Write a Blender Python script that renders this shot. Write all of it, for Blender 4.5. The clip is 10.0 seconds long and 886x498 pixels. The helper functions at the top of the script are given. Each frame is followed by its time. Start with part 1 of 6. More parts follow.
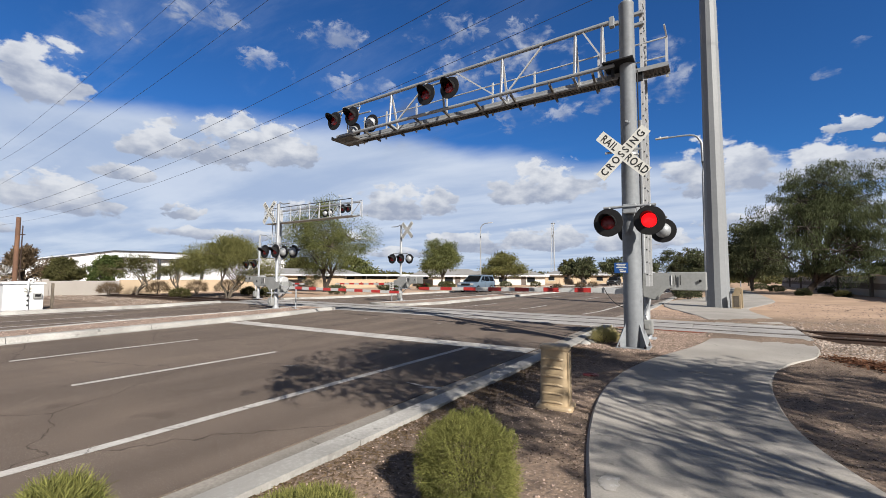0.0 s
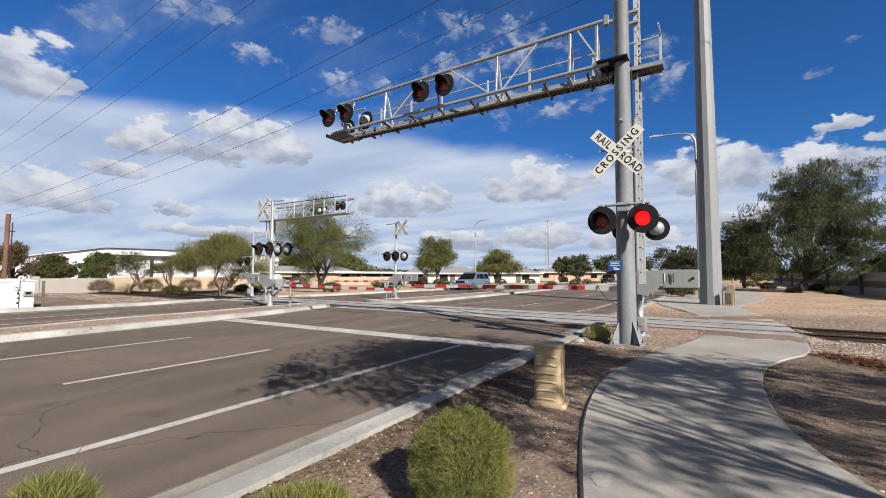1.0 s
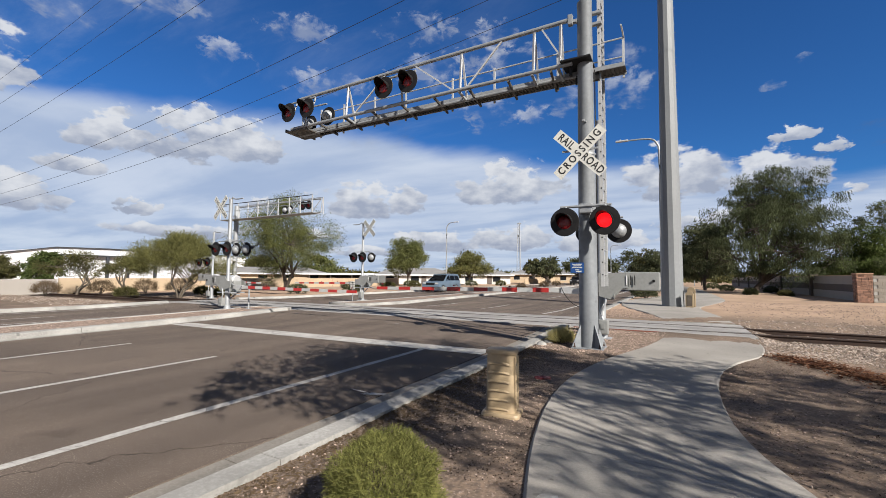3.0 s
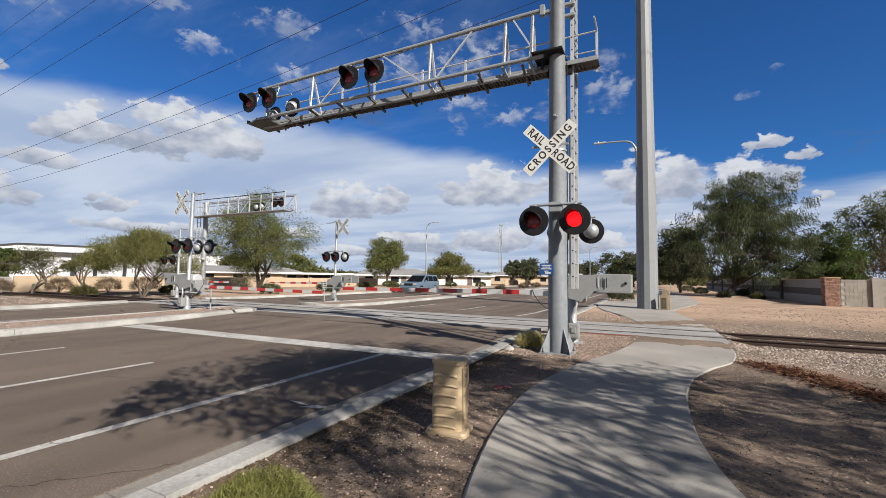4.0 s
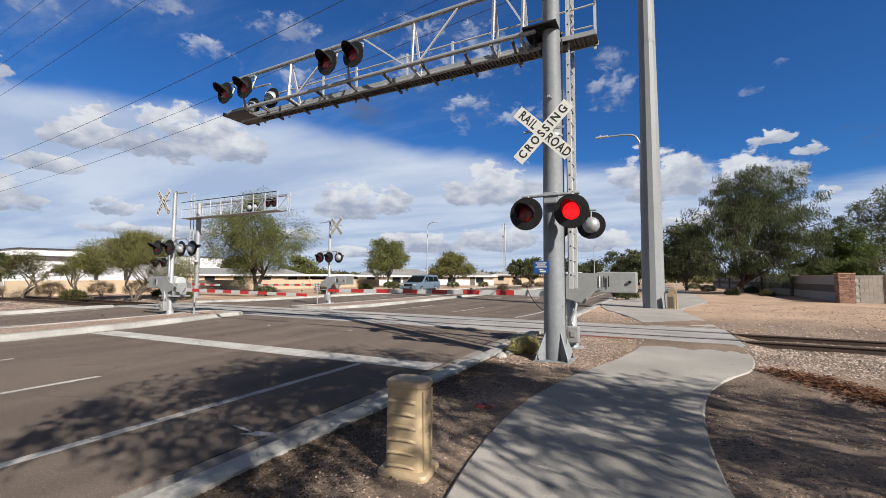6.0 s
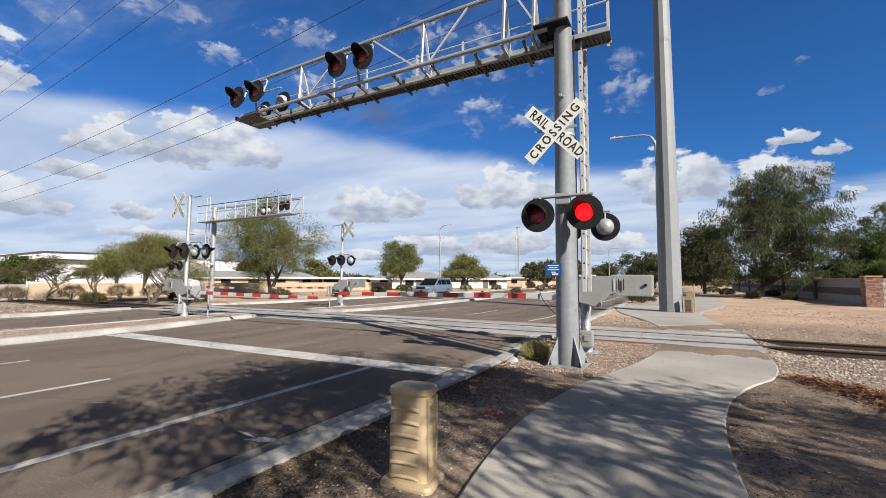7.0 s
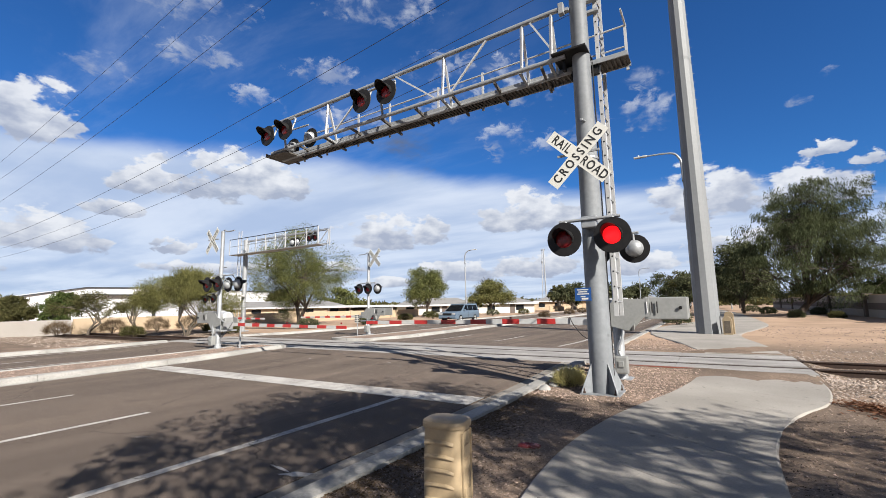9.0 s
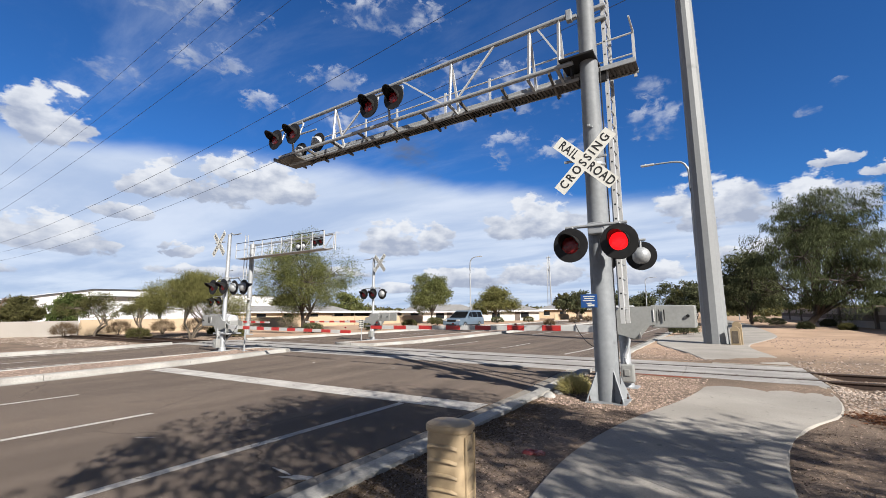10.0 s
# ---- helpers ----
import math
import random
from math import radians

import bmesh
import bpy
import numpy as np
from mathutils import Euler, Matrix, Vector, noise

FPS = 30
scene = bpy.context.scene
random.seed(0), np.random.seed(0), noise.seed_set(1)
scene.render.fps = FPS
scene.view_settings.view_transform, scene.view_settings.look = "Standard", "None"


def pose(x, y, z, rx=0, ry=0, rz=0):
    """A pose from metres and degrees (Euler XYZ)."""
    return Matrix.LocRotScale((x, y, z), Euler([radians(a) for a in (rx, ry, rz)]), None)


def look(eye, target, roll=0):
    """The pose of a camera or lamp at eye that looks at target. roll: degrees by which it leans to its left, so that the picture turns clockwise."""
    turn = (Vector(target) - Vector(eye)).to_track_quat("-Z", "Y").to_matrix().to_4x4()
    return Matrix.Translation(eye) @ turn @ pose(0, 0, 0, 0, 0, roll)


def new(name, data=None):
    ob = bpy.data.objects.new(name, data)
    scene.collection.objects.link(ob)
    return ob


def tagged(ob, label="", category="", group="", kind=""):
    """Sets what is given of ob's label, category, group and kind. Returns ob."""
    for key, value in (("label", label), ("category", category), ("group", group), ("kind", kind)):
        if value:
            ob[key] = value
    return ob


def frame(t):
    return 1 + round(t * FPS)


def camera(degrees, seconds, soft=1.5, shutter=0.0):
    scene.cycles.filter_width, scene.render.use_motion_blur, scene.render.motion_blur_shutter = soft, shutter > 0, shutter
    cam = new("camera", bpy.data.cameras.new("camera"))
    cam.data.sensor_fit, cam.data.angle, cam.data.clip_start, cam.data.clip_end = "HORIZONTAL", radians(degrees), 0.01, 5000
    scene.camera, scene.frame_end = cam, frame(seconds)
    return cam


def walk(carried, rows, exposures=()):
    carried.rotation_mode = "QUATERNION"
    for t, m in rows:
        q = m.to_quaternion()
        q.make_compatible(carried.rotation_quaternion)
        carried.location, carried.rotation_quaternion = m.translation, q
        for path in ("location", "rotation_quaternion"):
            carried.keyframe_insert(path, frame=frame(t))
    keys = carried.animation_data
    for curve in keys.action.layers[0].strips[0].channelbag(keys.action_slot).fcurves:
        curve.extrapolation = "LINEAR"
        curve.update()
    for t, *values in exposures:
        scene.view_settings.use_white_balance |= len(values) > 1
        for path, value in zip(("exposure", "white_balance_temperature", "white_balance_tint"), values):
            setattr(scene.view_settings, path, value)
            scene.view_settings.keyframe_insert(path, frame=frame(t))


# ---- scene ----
cam = camera(92.3, 10.0, soft=0.7)
PATH = [
    (0, (0.243, 0.251, 1.523), (-0.84, 1.927, 1.655), 0.3),
    (0.5, (0.246, 0.263, 1.523), (-0.826, 1.947, 1.647), 0.2),
    (1, (0.25, 0.249, 1.528), (-0.813, 1.938, 1.648), 0.3),
    (1.5, (0.272, 0.255, 1.542), (-0.782, 1.949, 1.669), 0.5),
    (2, (0.269, 0.266, 1.537), (-0.768, 1.971, 1.672), 0.6),
    (2.5, (0.288, 0.394, 1.537), (-0.711, 2.122, 1.669), 0.4),
    (4, (0.421, 1.261, 1.54), (-0.459, 3.052, 1.673), 0.9),
    (4.5, (0.485, 1.511, 1.564), (-0.383, 3.308, 1.7), 0.9),
    (5, (0.469, 1.764, 1.546), (-0.402, 3.56, 1.674), 0.9),
    (5.5, (0.393, 1.996, 1.543), (-0.486, 3.788, 1.672), 0.5),
    (7, (0.389, 2.304, 1.543), (-0.562, 4.057, 1.69), 0.3),
    (7.5, (0.377, 2.296, 1.552), (-0.603, 4.033, 1.701), -0.0),
    (8, (0.391, 2.303, 1.555), (-0.61, 4.027, 1.713), -0.5),
    (8.5, (0.386, 2.267, 1.571), (-0.631, 3.973, 1.801), -1.1),
    (9, (0.377, 2.267, 1.58), (-0.667, 3.952, 1.846), -1.1),
    (9.5, (0.363, 2.282, 1.566), (-0.692, 3.955, 1.859), -0.8),
    (10, (0.362, 2.287, 1.547), (-0.7, 3.955, 1.844), -0.3),
]
walk(cam, [(t, look(eye, target, roll)) for t, eye, target, roll in PATH],
     exposures=[(0, 0.90), (2.5, 0.87), (4.0, 0.83), (5.5, 0.84), (7.0, 1.0), (10.0, 1.08)])

# ---- world and sun ----
SUN_EL, SUN_AZ = radians(33), math.atan2(0.89, -0.456)
world = bpy.data.worlds.new("world")
scene.world = world
world.use_nodes = True
wn, wl = world.node_tree.nodes, world.node_tree.links
wn.clear()


def wnode(kind, **sets):
    n = wn.new(kind)
    for k, v in sets.items():
        if k == "op":
            n.operation = v
        elif k == "vals":
            for i, x in v.items():
                n.inputs[i].default_value = x
    return n


def wmath(op, a, b=None, clamp=False):
    n = wn.new("ShaderNodeMath")
    n.operation, n.use_clamp = op, clamp
    for i, x in enumerate((a, b)):
        if x is None:
            continue
        if isinstance(x, (int, float)):
            n.inputs[i].default_value = x
        else:
            wl.new(x, n.inputs[i])
    return n.outputs[0]


def wramp(fac, stops):
    n = wn.new("ShaderNodeValToRGB")
    els = n.color_ramp.elements
    els[0].position, els[0].color = stops[0][0], (*[stops[0][1]] * 3, 1)
    els[1].position, els[1].color = stops[1][0], (*[stops[1][1]] * 3, 1)
    for p, v in stops[2:]:
        els.new(p).color = (v, v, v, 1)
    n.color_ramp.interpolation = "EASE"
    wl.new(fac, n.inputs[0])
    return n.outputs[0]


def wnoise(vec, scale, detail, rough, distortion=0.0):
    n = wn.new("ShaderNodeTexNoise")
    n.inputs["Scale"].default_value, n.inputs["Detail"].default_value = scale, detail
    n.inputs["Roughness"].default_value, n.inputs["Distortion"].default_value = rough, distortion
    wl.new(vec, n.inputs["Vector"])
    return n.outputs[0]


def wmix(fac, a, b):
    n = wn.new("ShaderNodeMix")
    n.data_type = "RGBA"
    for i, x in ((0, fac), (6, a), (7, b)):
        if isinstance(x, tuple):
            n.inputs[i].default_value = (*x, 1)
        else:
            wl.new(x, n.inputs[i])
    return n.outputs[2]


sky = wn.new("ShaderNodeTexSky")
sky.sky_type, sky.sun_disc = "NISHITA", False
sky.sun_elevation, sky.sun_rotation = SUN_EL, SUN_AZ
sky.air_density, sky.dust_density, sky.ozone_density, sky.altitude = 1.0, 0.3, 3.0, 400
tc = wn.new("ShaderNodeTexCoord")
sep = wn.new("ShaderNodeSeparateXYZ")
wl.new(tc.outputs["Generated"], sep.inputs[0])
up = wmath("MAXIMUM", sep.outputs[2], 0.0)
den = wmath("ADD", up, 0.09)


def layer_coords(dx, dy, stretch=1.0):
    cb = wn.new("ShaderNodeCombineXYZ")
    wl.new(wmath("ADD", wmath("DIVIDE", sep.outputs[0], den), dx), cb.inputs[0])
    wl.new(wmath("MULTIPLY", wmath("ADD", wmath("DIVIDE", sep.outputs[1], den), dy), stretch), cb.inputs[1])
    return cb.outputs[0]


az = wmath("MULTIPLY", wmath("ARCTAN2", sep.outputs[0], sep.outputs[1]), 57.2958)
el = wmath("MULTIPLY", wmath("ARCSINE", sep.outputs[2]), 57.2958)
ae = wn.new("ShaderNodeCombineXYZ")
wl.new(wmath("MULTIPLY", az, 0.62), ae.inputs[0])
wl.new(el, ae.inputs[1])
billow = wnoise(ae.outputs[0], 0.42, 10, 0.56, 0.1)
shred = wramp(wnoise(ae.outputs[0], 0.40, 8, 0.56, 0.3), [(0.40, 0.0), (0.66, 1.0)])
billow2 = wnoise(ae.outputs[0], 0.6, 8, 0.52, 0.1)
fray = wnoise(ae.outputs[0], 0.85, 9, 0.62, 0.4)
tint = wn.new("ShaderNodeVectorMath")
tint.operation = "MULTIPLY"
wl.new(sky.outputs[0], tint.inputs[0])
tint.inputs[1].default_value = (0.30, 0.75, 1.30)
wisp = wramp(wnoise(layer_coords(7.3, 2.2, 2.6), 0.8, 8, 0.62, 0.5), [(0.44, 0.0), (0.88, 0.38)])
# grey cloud cover added mostly outside the view, to darken and neutralise fill light
d_high = wnoise(layer_coords(3.1, 1.7), 0.9, 9, 0.6, 0.4)
ahead = wmath("MULTIPLY", wramp(wmath("MULTIPLY", wmath("ABSOLUTE", wmath("ADD", az, 35.0)), 0.01), [(0.62, 1.0), (0.85, 0.0)]), wramp(wmath("MULTIPLY", el, 0.01), [(0.38, 1.0), (0.52, 0.0)]))
high = wramp(wmath("ADD", d_high, wmath("MULTIPLY", wmath("SUBTRACT", 1.0, ahead), 0.26)), [(0.60, 0.0), (0.74, 0.85)])
calm = wramp(wmath("MULTIPLY", wmath("ADD", az, 90.0), 0.01), [(0.55, 0.8), (0.78, 0.0)])
c = wmix(wmath("MULTIPLY", wisp, calm), tint.outputs[0], (7.5, 8.4, 10.0))
c = wmix(high, c, (1.65, 1.78, 2.0))
# a veil of layered cloud in the lower sky, sinking towards the north-east
rim = wramp(wmath("MULTIPLY", wmath("ADD", az, 90.0), 0.01), [(0.10, 0.59), (0.30, 0.62), (0.52, 0.60), (0.64, 0.55), (0.77, 0.47), (0.94, 0.44), (1.0, 0.30)])
edge = wmath("ADD", wmath("SUBTRACT", el, wmath("MULTIPLY", rim, 30.0)), wmath("MULTIPLY", wmath("SUBTRACT", wnoise(layer_coords(1.0, 5.0, 1.5), 0.6, 7, 0.55, 0.2), 0.5), 6.0))
veil = wramp(wmath("ADD", wmath("MULTIPLY", edge, 0.05), 0.5), [(0.42, 0.95), (0.57, 0.0)])
streak = wramp(wnoise(layer_coords(2.0, 9.0, 2.2), 0.8, 7, 0.52, 0.2), [(0.30, 0.0), (0.70, 1.0)])
veil_col = wmix(streak, (4.9, 6.1, 8.4), (7.5, 8.4, 10.0))
c = wmix(veil, c, veil_col)
# heaped clouds with flat grey undersides: azimuth, height of the base, half width, rise
HEAPS = [(0.4, 11.2, 6.4, 4.0), (10.0, 10.8, 4.6, 3.2), (11.4, 14.7, 2.3, 1.1), (14.3, 13.0, 1.7, 1.2), (15.8, 8.6, 1.1, 0.8), (-19.6, 11.2, 7.8, 3.6), (-21.5, 4.9, 4.9, 1.7),
         (-67.9, 14.0, 4.2, 2.6), (-57.3, 14.8, 7.8, 4.4), (-70.1, 10.8, 3.0, 1.3), (-64.5, 7.1, 2.3, 1.3), (-38.2, 9.2, 7.0, 3.4), (-30.0, 4.2, 6.2, 2.2), (-18.2, 4.5, 6.0, 2.3), (21.1, 8.6, 2.2, 0.8),
         (23.0, 12.2, 2.5, 1.2), (-59.9, 4.8, 7.0, 1.1), (-77.0, 18.2, 4.0, 3.7), (-75.3, 7.2, 4.8, 2.9), (-84, 4.4, 6.0, 1.2), (-90, 12.0, 7.0, 2.5), (-8.0, 4.2, 7.0, 1.8),
         (-46.0, 5.0, 5.0, 1.0), (-38, 3.0, 6.0, 0.9), (4.0, 6.2, 6.0, 1.3), (-52, 8.4, 2.6, 1.5)]
# torn wisps
WISPS = [(-4.8, 26.4, 2.4, 1.4), (-4.3, 22.6, 3.8, 2.4), (-30.6, 26.2, 5.2, 2.2), (-22.0, 29.5, 4.2, 2.4), (-22.8, 21.6, 4.0, 2.6), (-16.4, 21.0, 2.6, 1.5), (-56.6, 25.6, 3.0, 1.3), (-47.7, 29.5, 5.0, 1.7), (-21.3, 27.4, 7.0, 2.3), (9.8, 20.1, 1.3, 0.6), (12.6, 22.1, 0.8, 0.5),
         (-32.4, 30.9, 5.5, 2.0), (-71.9, 25.3, 3.4, 1.6), (-63.1, 28.9, 5.0, 1.9), (-12.5, 22.5, 3.0, 2.2), (-45, 24, 8.0, 1.5), (-66, 34, 9.0, 2.4), (-40, 37, 9.0, 2.2)]
for k, (a0, e0, wa, we) in enumerate(HEAPS + WISPS):
    torn = k >= len(HEAPS)
    u = wmath("MULTIPLY", wmath("SUBTRACT", az, a0), 1 / wa)
    v = wmath("MULTIPLY", wmath("SUBTRACT", el, e0), 1 / we)
    vq = wmath("MAXIMUM", v, wmath("MULTIPLY", v, -1.0 if torn else -2.1))
    q = wmath("ADD", wmath("MULTIPLY", u, u), wmath("MULTIPLY", vq, vq))
    frayed = torn or wa < 3
    m = wmath("ADD", wmath("SUBTRACT", 1.0 if frayed else 1.2, q), wmath("MULTIPLY", wmath("SUBTRACT", fray if frayed else billow, 0.5), 5.0))
    mask = wramp(m, [(0.0, 0.0), (0.95, 0.6)] if torn else [(0.16, 0.0), (0.62, 0.95)])
    if torn:
        mask = wmath("MULTIPLY", mask, shred)
    top = wmath("ADD", wmath("MULTIPLY", v, 0.75), wmath("ADD", wmath("MULTIPLY", wmath("SUBTRACT", billow2, 0.5), 2.6), 0.34), clamp=True)
    c = wmix(mask, c, wmix(top, (4.3, 4.9, 6.3), (8.9, 9.2, 9.8)))
bg = wn.new("ShaderNodeBackground")
bg.inputs["Strength"].default_value = 0.0445
wl.new(c, bg.inputs[0])
wo = wn.new("ShaderNodeOutputWorld")
wl.new(bg.outputs[0], wo.inputs[0])

sun = new("sun", bpy.data.lights.new("sun", "SUN"))
sun.data.energy, sun.data.angle, sun.data.color = 5.0, radians(0.53), (1.0, 0.95, 0.875)
sun.matrix_world = look((30, -15, 22), (30 - 0.89 * math.cos(SUN_EL), -15 + 0.456 * math.cos(SUN_EL), 22 - math.sin(SUN_EL)))


# ---- materials ----
def material(name, base, second=None, rough=0.7, metal=0.0, grain=30.0, patch=1.2, amount=0.5, bump=0.2, bump_scale=None,
             vary=0.0, island=0.0, speck=None, emit=None, spec=0.5):
    """Base colour mixed with a second one by fine and coarse noise, with relief; vary: per-object, island: per-piece brightness."""
    m = bpy.data.materials.new(name)
    m.use_nodes = True
    nt = m.node_tree
    b = nt.nodes["Principled BSDF"]
    b.inputs["Roughness"].default_value, b.inputs["Metallic"].default_value = rough, metal
    b.inputs["Specular IOR Level"].default_value = spec
    second = second or tuple(v * 0.72 for v in base)
    tcn = nt.nodes.new("ShaderNodeTexCoord")

    def noise_at(scale, detail=5, rgh=0.6):
        n = nt.nodes.new("ShaderNodeTexNoise")
        n.inputs["Scale"].default_value, n.inputs["Detail"].default_value, n.inputs["Roughness"].default_value = scale, detail, rgh
        nt.links.new(tcn.outputs["Object"], n.inputs["Vector"])
        return n.outputs[0]

    def ramp(fac, lo, hi):
        n = nt.nodes.new("ShaderNodeMapRange")
        n.inputs[1].default_value, n.inputs[2].default_value = lo, hi
        nt.links.new(fac, n.inputs[0])
        return n.outputs[0]

    def mix(fac, a, bb, mode="MIX"):
        n = nt.nodes.new("ShaderNodeMix")
        n.data_type, n.blend_type = "RGBA", mode
        for i, x in ((0, fac), (6, a), (7, bb)):
            if isinstance(x, tuple):
                n.inputs[i].default_value = (*x, 1)
            elif isinstance(x, float):
                n.inputs[i].default_value = x
            else:
                nt.links.new(x, n.inputs[i])
        return n.outputs[2]

    def calc(op, a, bb):
        n = nt.nodes.new("ShaderNodeMath")
        n.operation = op
        for i, x in enumerate((a, bb)):
            if isinstance(x, float):
                n.inputs[i].default_value = x
            else:
                nt.links.new(x, n.inputs[i])
        return n.outputs[0]

    fine, coarse = noise_at(grain), noise_at(patch, 4, 0.55)
    f = calc("MULTIPLY", calc("ADD", ramp(fine, 0.3, 0.7), ramp(coarse, 0.3, 0.7)), 0.5 * 2 * amount)
    col = mix(f, base, second)
    if speck:
        colour, scale, lo, hi = speck
        col = mix(ramp(noise_at(scale, 3, 0.5), lo, hi), col, colour)
    for src, k in (("ob", vary), ("isl", island)):
        if k:
            if src == "ob":
                rnd = nt.nodes.new("ShaderNodeObjectInfo").outputs["Random"]
            else:
                rnd = nt.nodes.new("ShaderNodeNewGeometry").outputs["Random Per Island"]
            mr = nt.nodes.new("ShaderNodeMapRange")
            mr.inputs[3].default_value, mr.inputs[4].default_value = 1 - k, 1 + k
            nt.links.new(rnd, mr.inputs[0])
            vm = nt.nodes.new("ShaderNodeVectorMath")
            vm.operation = "SCALE"
            nt.links.new(col, vm.inputs[0])
            nt.links.new(mr.outputs[0], vm.inputs["Scale"])
            col = vm.outputs[0]
    nt.links.new(col, b.inputs["Base Color"])
    if bump:
        bn = nt.nodes.new("ShaderNodeBump")
        bn.inputs["Strength"].default_value, bn.inputs["Distance"].default_value = bump, 0.02
        nt.links.new(noise_at(bump_scale, 6) if bump_scale else fine, bn.inputs["Height"])
        nt.links.new(bn.outputs[0], b.inputs["Normal"])
    if emit:
        b.inputs["Emission Color"].default_value, b.inputs["Emission Strength"].default_value = (*emit[0], 1), emit[1]
    return m


ASPHALT = material("asphalt", (0.170, 0.130, 0.102), (0.1020, 0.0790, 0.0640), 0.85, grain=70, patch=0.45, amount=0.9, bump=0.35,
                   bump_scale=160, speck=((0.29, 0.25, 0.21), 95, 0.58, 0.68), spec=0.18)
CONCRETE = material("concrete", (0.330, 0.306, 0.276), (0.240, 0.222, 0.198), 0.9, grain=45, patch=0.8, amount=0.6, bump=0.12, bump_scale=90, spec=0.3)
CURB = material("curb_concrete", (0.388, 0.376, 0.352), (0.258, 0.248, 0.230), 0.9, grain=28, patch=1.7, amount=0.75, bump=0.25, bump_scale=50)
GUTTER = material("gutter_concrete", (0.262, 0.238, 0.208), (0.170, 0.152, 0.132), 0.9, grain=34, patch=1.3, amount=0.8, bump=0.2, bump_scale=60)
PANEL = material("crossing_panel_concrete", (0.3344, 0.3192, 0.304), (0.228, 0.2166, 0.2052), 0.9, grain=25, patch=0.9, amount=0.7, bump=0.2)
DIRT = material("dirt", (0.335, 0.238, 0.172), (0.148, 0.112, 0.087), 0.95, grain=22, patch=0.6, amount=0.95, bump=0.9, bump_scale=38,
                speck=((0.3572, 0.2812, 0.228), 55, 0.6, 0.72), spec=0.12)
# drier, sandier soil beyond the tracks
nt = DIRT.node_tree
soil = nt.nodes["Principled BSDF"].inputs["Base Color"]
was = soil.links[0].from_socket
place, parts, wob, lay, mx = [nt.nodes.new(k) for k in ("ShaderNodeTexCoord", "ShaderNodeSeparateXYZ", "ShaderNodeTexNoise", "ShaderNodeMath", "ShaderNodeMix")]
wob.inputs["Scale"].default_value, wob.inputs["Detail"].default_value = 0.35, 8
lay.operation = "MULTIPLY_ADD"
lay.inputs[1].default_value = 9.0
reach = nt.nodes.new("ShaderNodeMapRange")
reach.inputs[1].default_value, reach.inputs[2].default_value, reach.inputs[4].default_value = 22.6, 26.0, 0.8
nt.links.new(place.outputs["Object"], parts.inputs[0])
nt.links.new(place.outputs["Object"], wob.inputs["Vector"])
nt.links.new(wob.outputs[0], lay.inputs[0])
nt.links.new(parts.outputs[1], lay.inputs[2])
nt.links.new(lay.outputs[0], reach.inputs[0])
mx.data_type = "RGBA"
mx.inputs[7].default_value = (0.40, 0.282, 0.20, 1)
nt.links.new(reach.outputs[0], mx.inputs[0])
nt.links.new(was, mx.inputs[6])
nt.links.new(mx.outputs[2], soil)
DIRT_DARK = material("damp_dirt", (0.19, 0.1368, 0.1026), (0.114, 0.0836, 0.0646), 0.95, grain=14, patch=0.7, amount=0.8, bump=0.9, bump_scale=38)
GRAVEL = material("gravel_bed", (0.3344, 0.2394, 0.1824), (0.19, 0.1368, 0.1064), 0.95, grain=26, patch=0.8, amount=0.9, bump=1.0, bump_scale=30)
STONES = material("loose_stones", (0.3496, 0.2622, 0.209), (0.228, 0.1672, 0.1368), 0.9, grain=9, patch=2, amount=0.6, bump=0.2, island=0.6)
BALLAST = material("ballast_stones", (0.38, 0.3116, 0.2584), (0.2356, 0.19, 0.1596), 0.9, grain=9, patch=2, amount=0.6, bump=0.2, island=0.45)
PAINT_W = material("road_paint", (0.5168, 0.5016, 0.4712), (0.2584, 0.2356, 0.2128), 0.75, grain=22, patch=2.2, amount=0.55, bump=0.1, bump_scale=120)
RUST = material("rail_rust", (0.060, 0.028, 0.018), (0.030, 0.017, 0.012), 0.8, 0.2, grain=20, patch=3, amount=0.8)
RAILTOP = material("rail_head", (0.11, 0.08, 0.066), (0.05, 0.036, 0.03), 0.45, 0.6, grain=30, patch=4, amount=0.5, bump=0.05)
GALV = material("galvanised_steel", (0.3496, 0.3572, 0.3648), (0.2508, 0.2622, 0.2736), 0.5, 0.35, grain=16, patch=2.2, amount=0.6, bump=0.05)
MASTPAINT = material("mast_grey_paint", (0.2166, 0.228, 0.2394), (0.1558, 0.1672, 0.1786), 0.55, 0.0, grain=11, patch=1.6, amount=0.7, bump=0.06)
POLEPAINT = material("steel_pole_grey", (0.19, 0.1991, 0.2052), (0.1558, 0.1642, 0.171), 0.6, 0.0, grain=8, patch=0.7, amount=0.6, bump=0.05)
ALU = material("pale_aluminium", (0.5624, 0.5624, 0.5548), (0.4408, 0.4408, 0.4408), 0.4, 0.35, grain=22, patch=3, amount=0.5, bump=0.04)
GRATE = material("walkway_grating", (0.152, 0.1406, 0.1254), (0.076, 0.0684, 0.0608), 0.6, 0.5, grain=40, patch=4, amount=0.7, bump=0.3)
BLACK = material("black_paint", (0.0061, 0.0061, 0.0068), (0.0137, 0.0129, 0.0129), 0.55, spec=0.25, grain=12, patch=3, amount=0.6, bump=0.05)
LENS = material("dark_red_lens", (0.24, 0.012, 0.014), (0.13, 0.006, 0.008), 0.25, grain=60, patch=8, amount=0.6, bump=0.3)
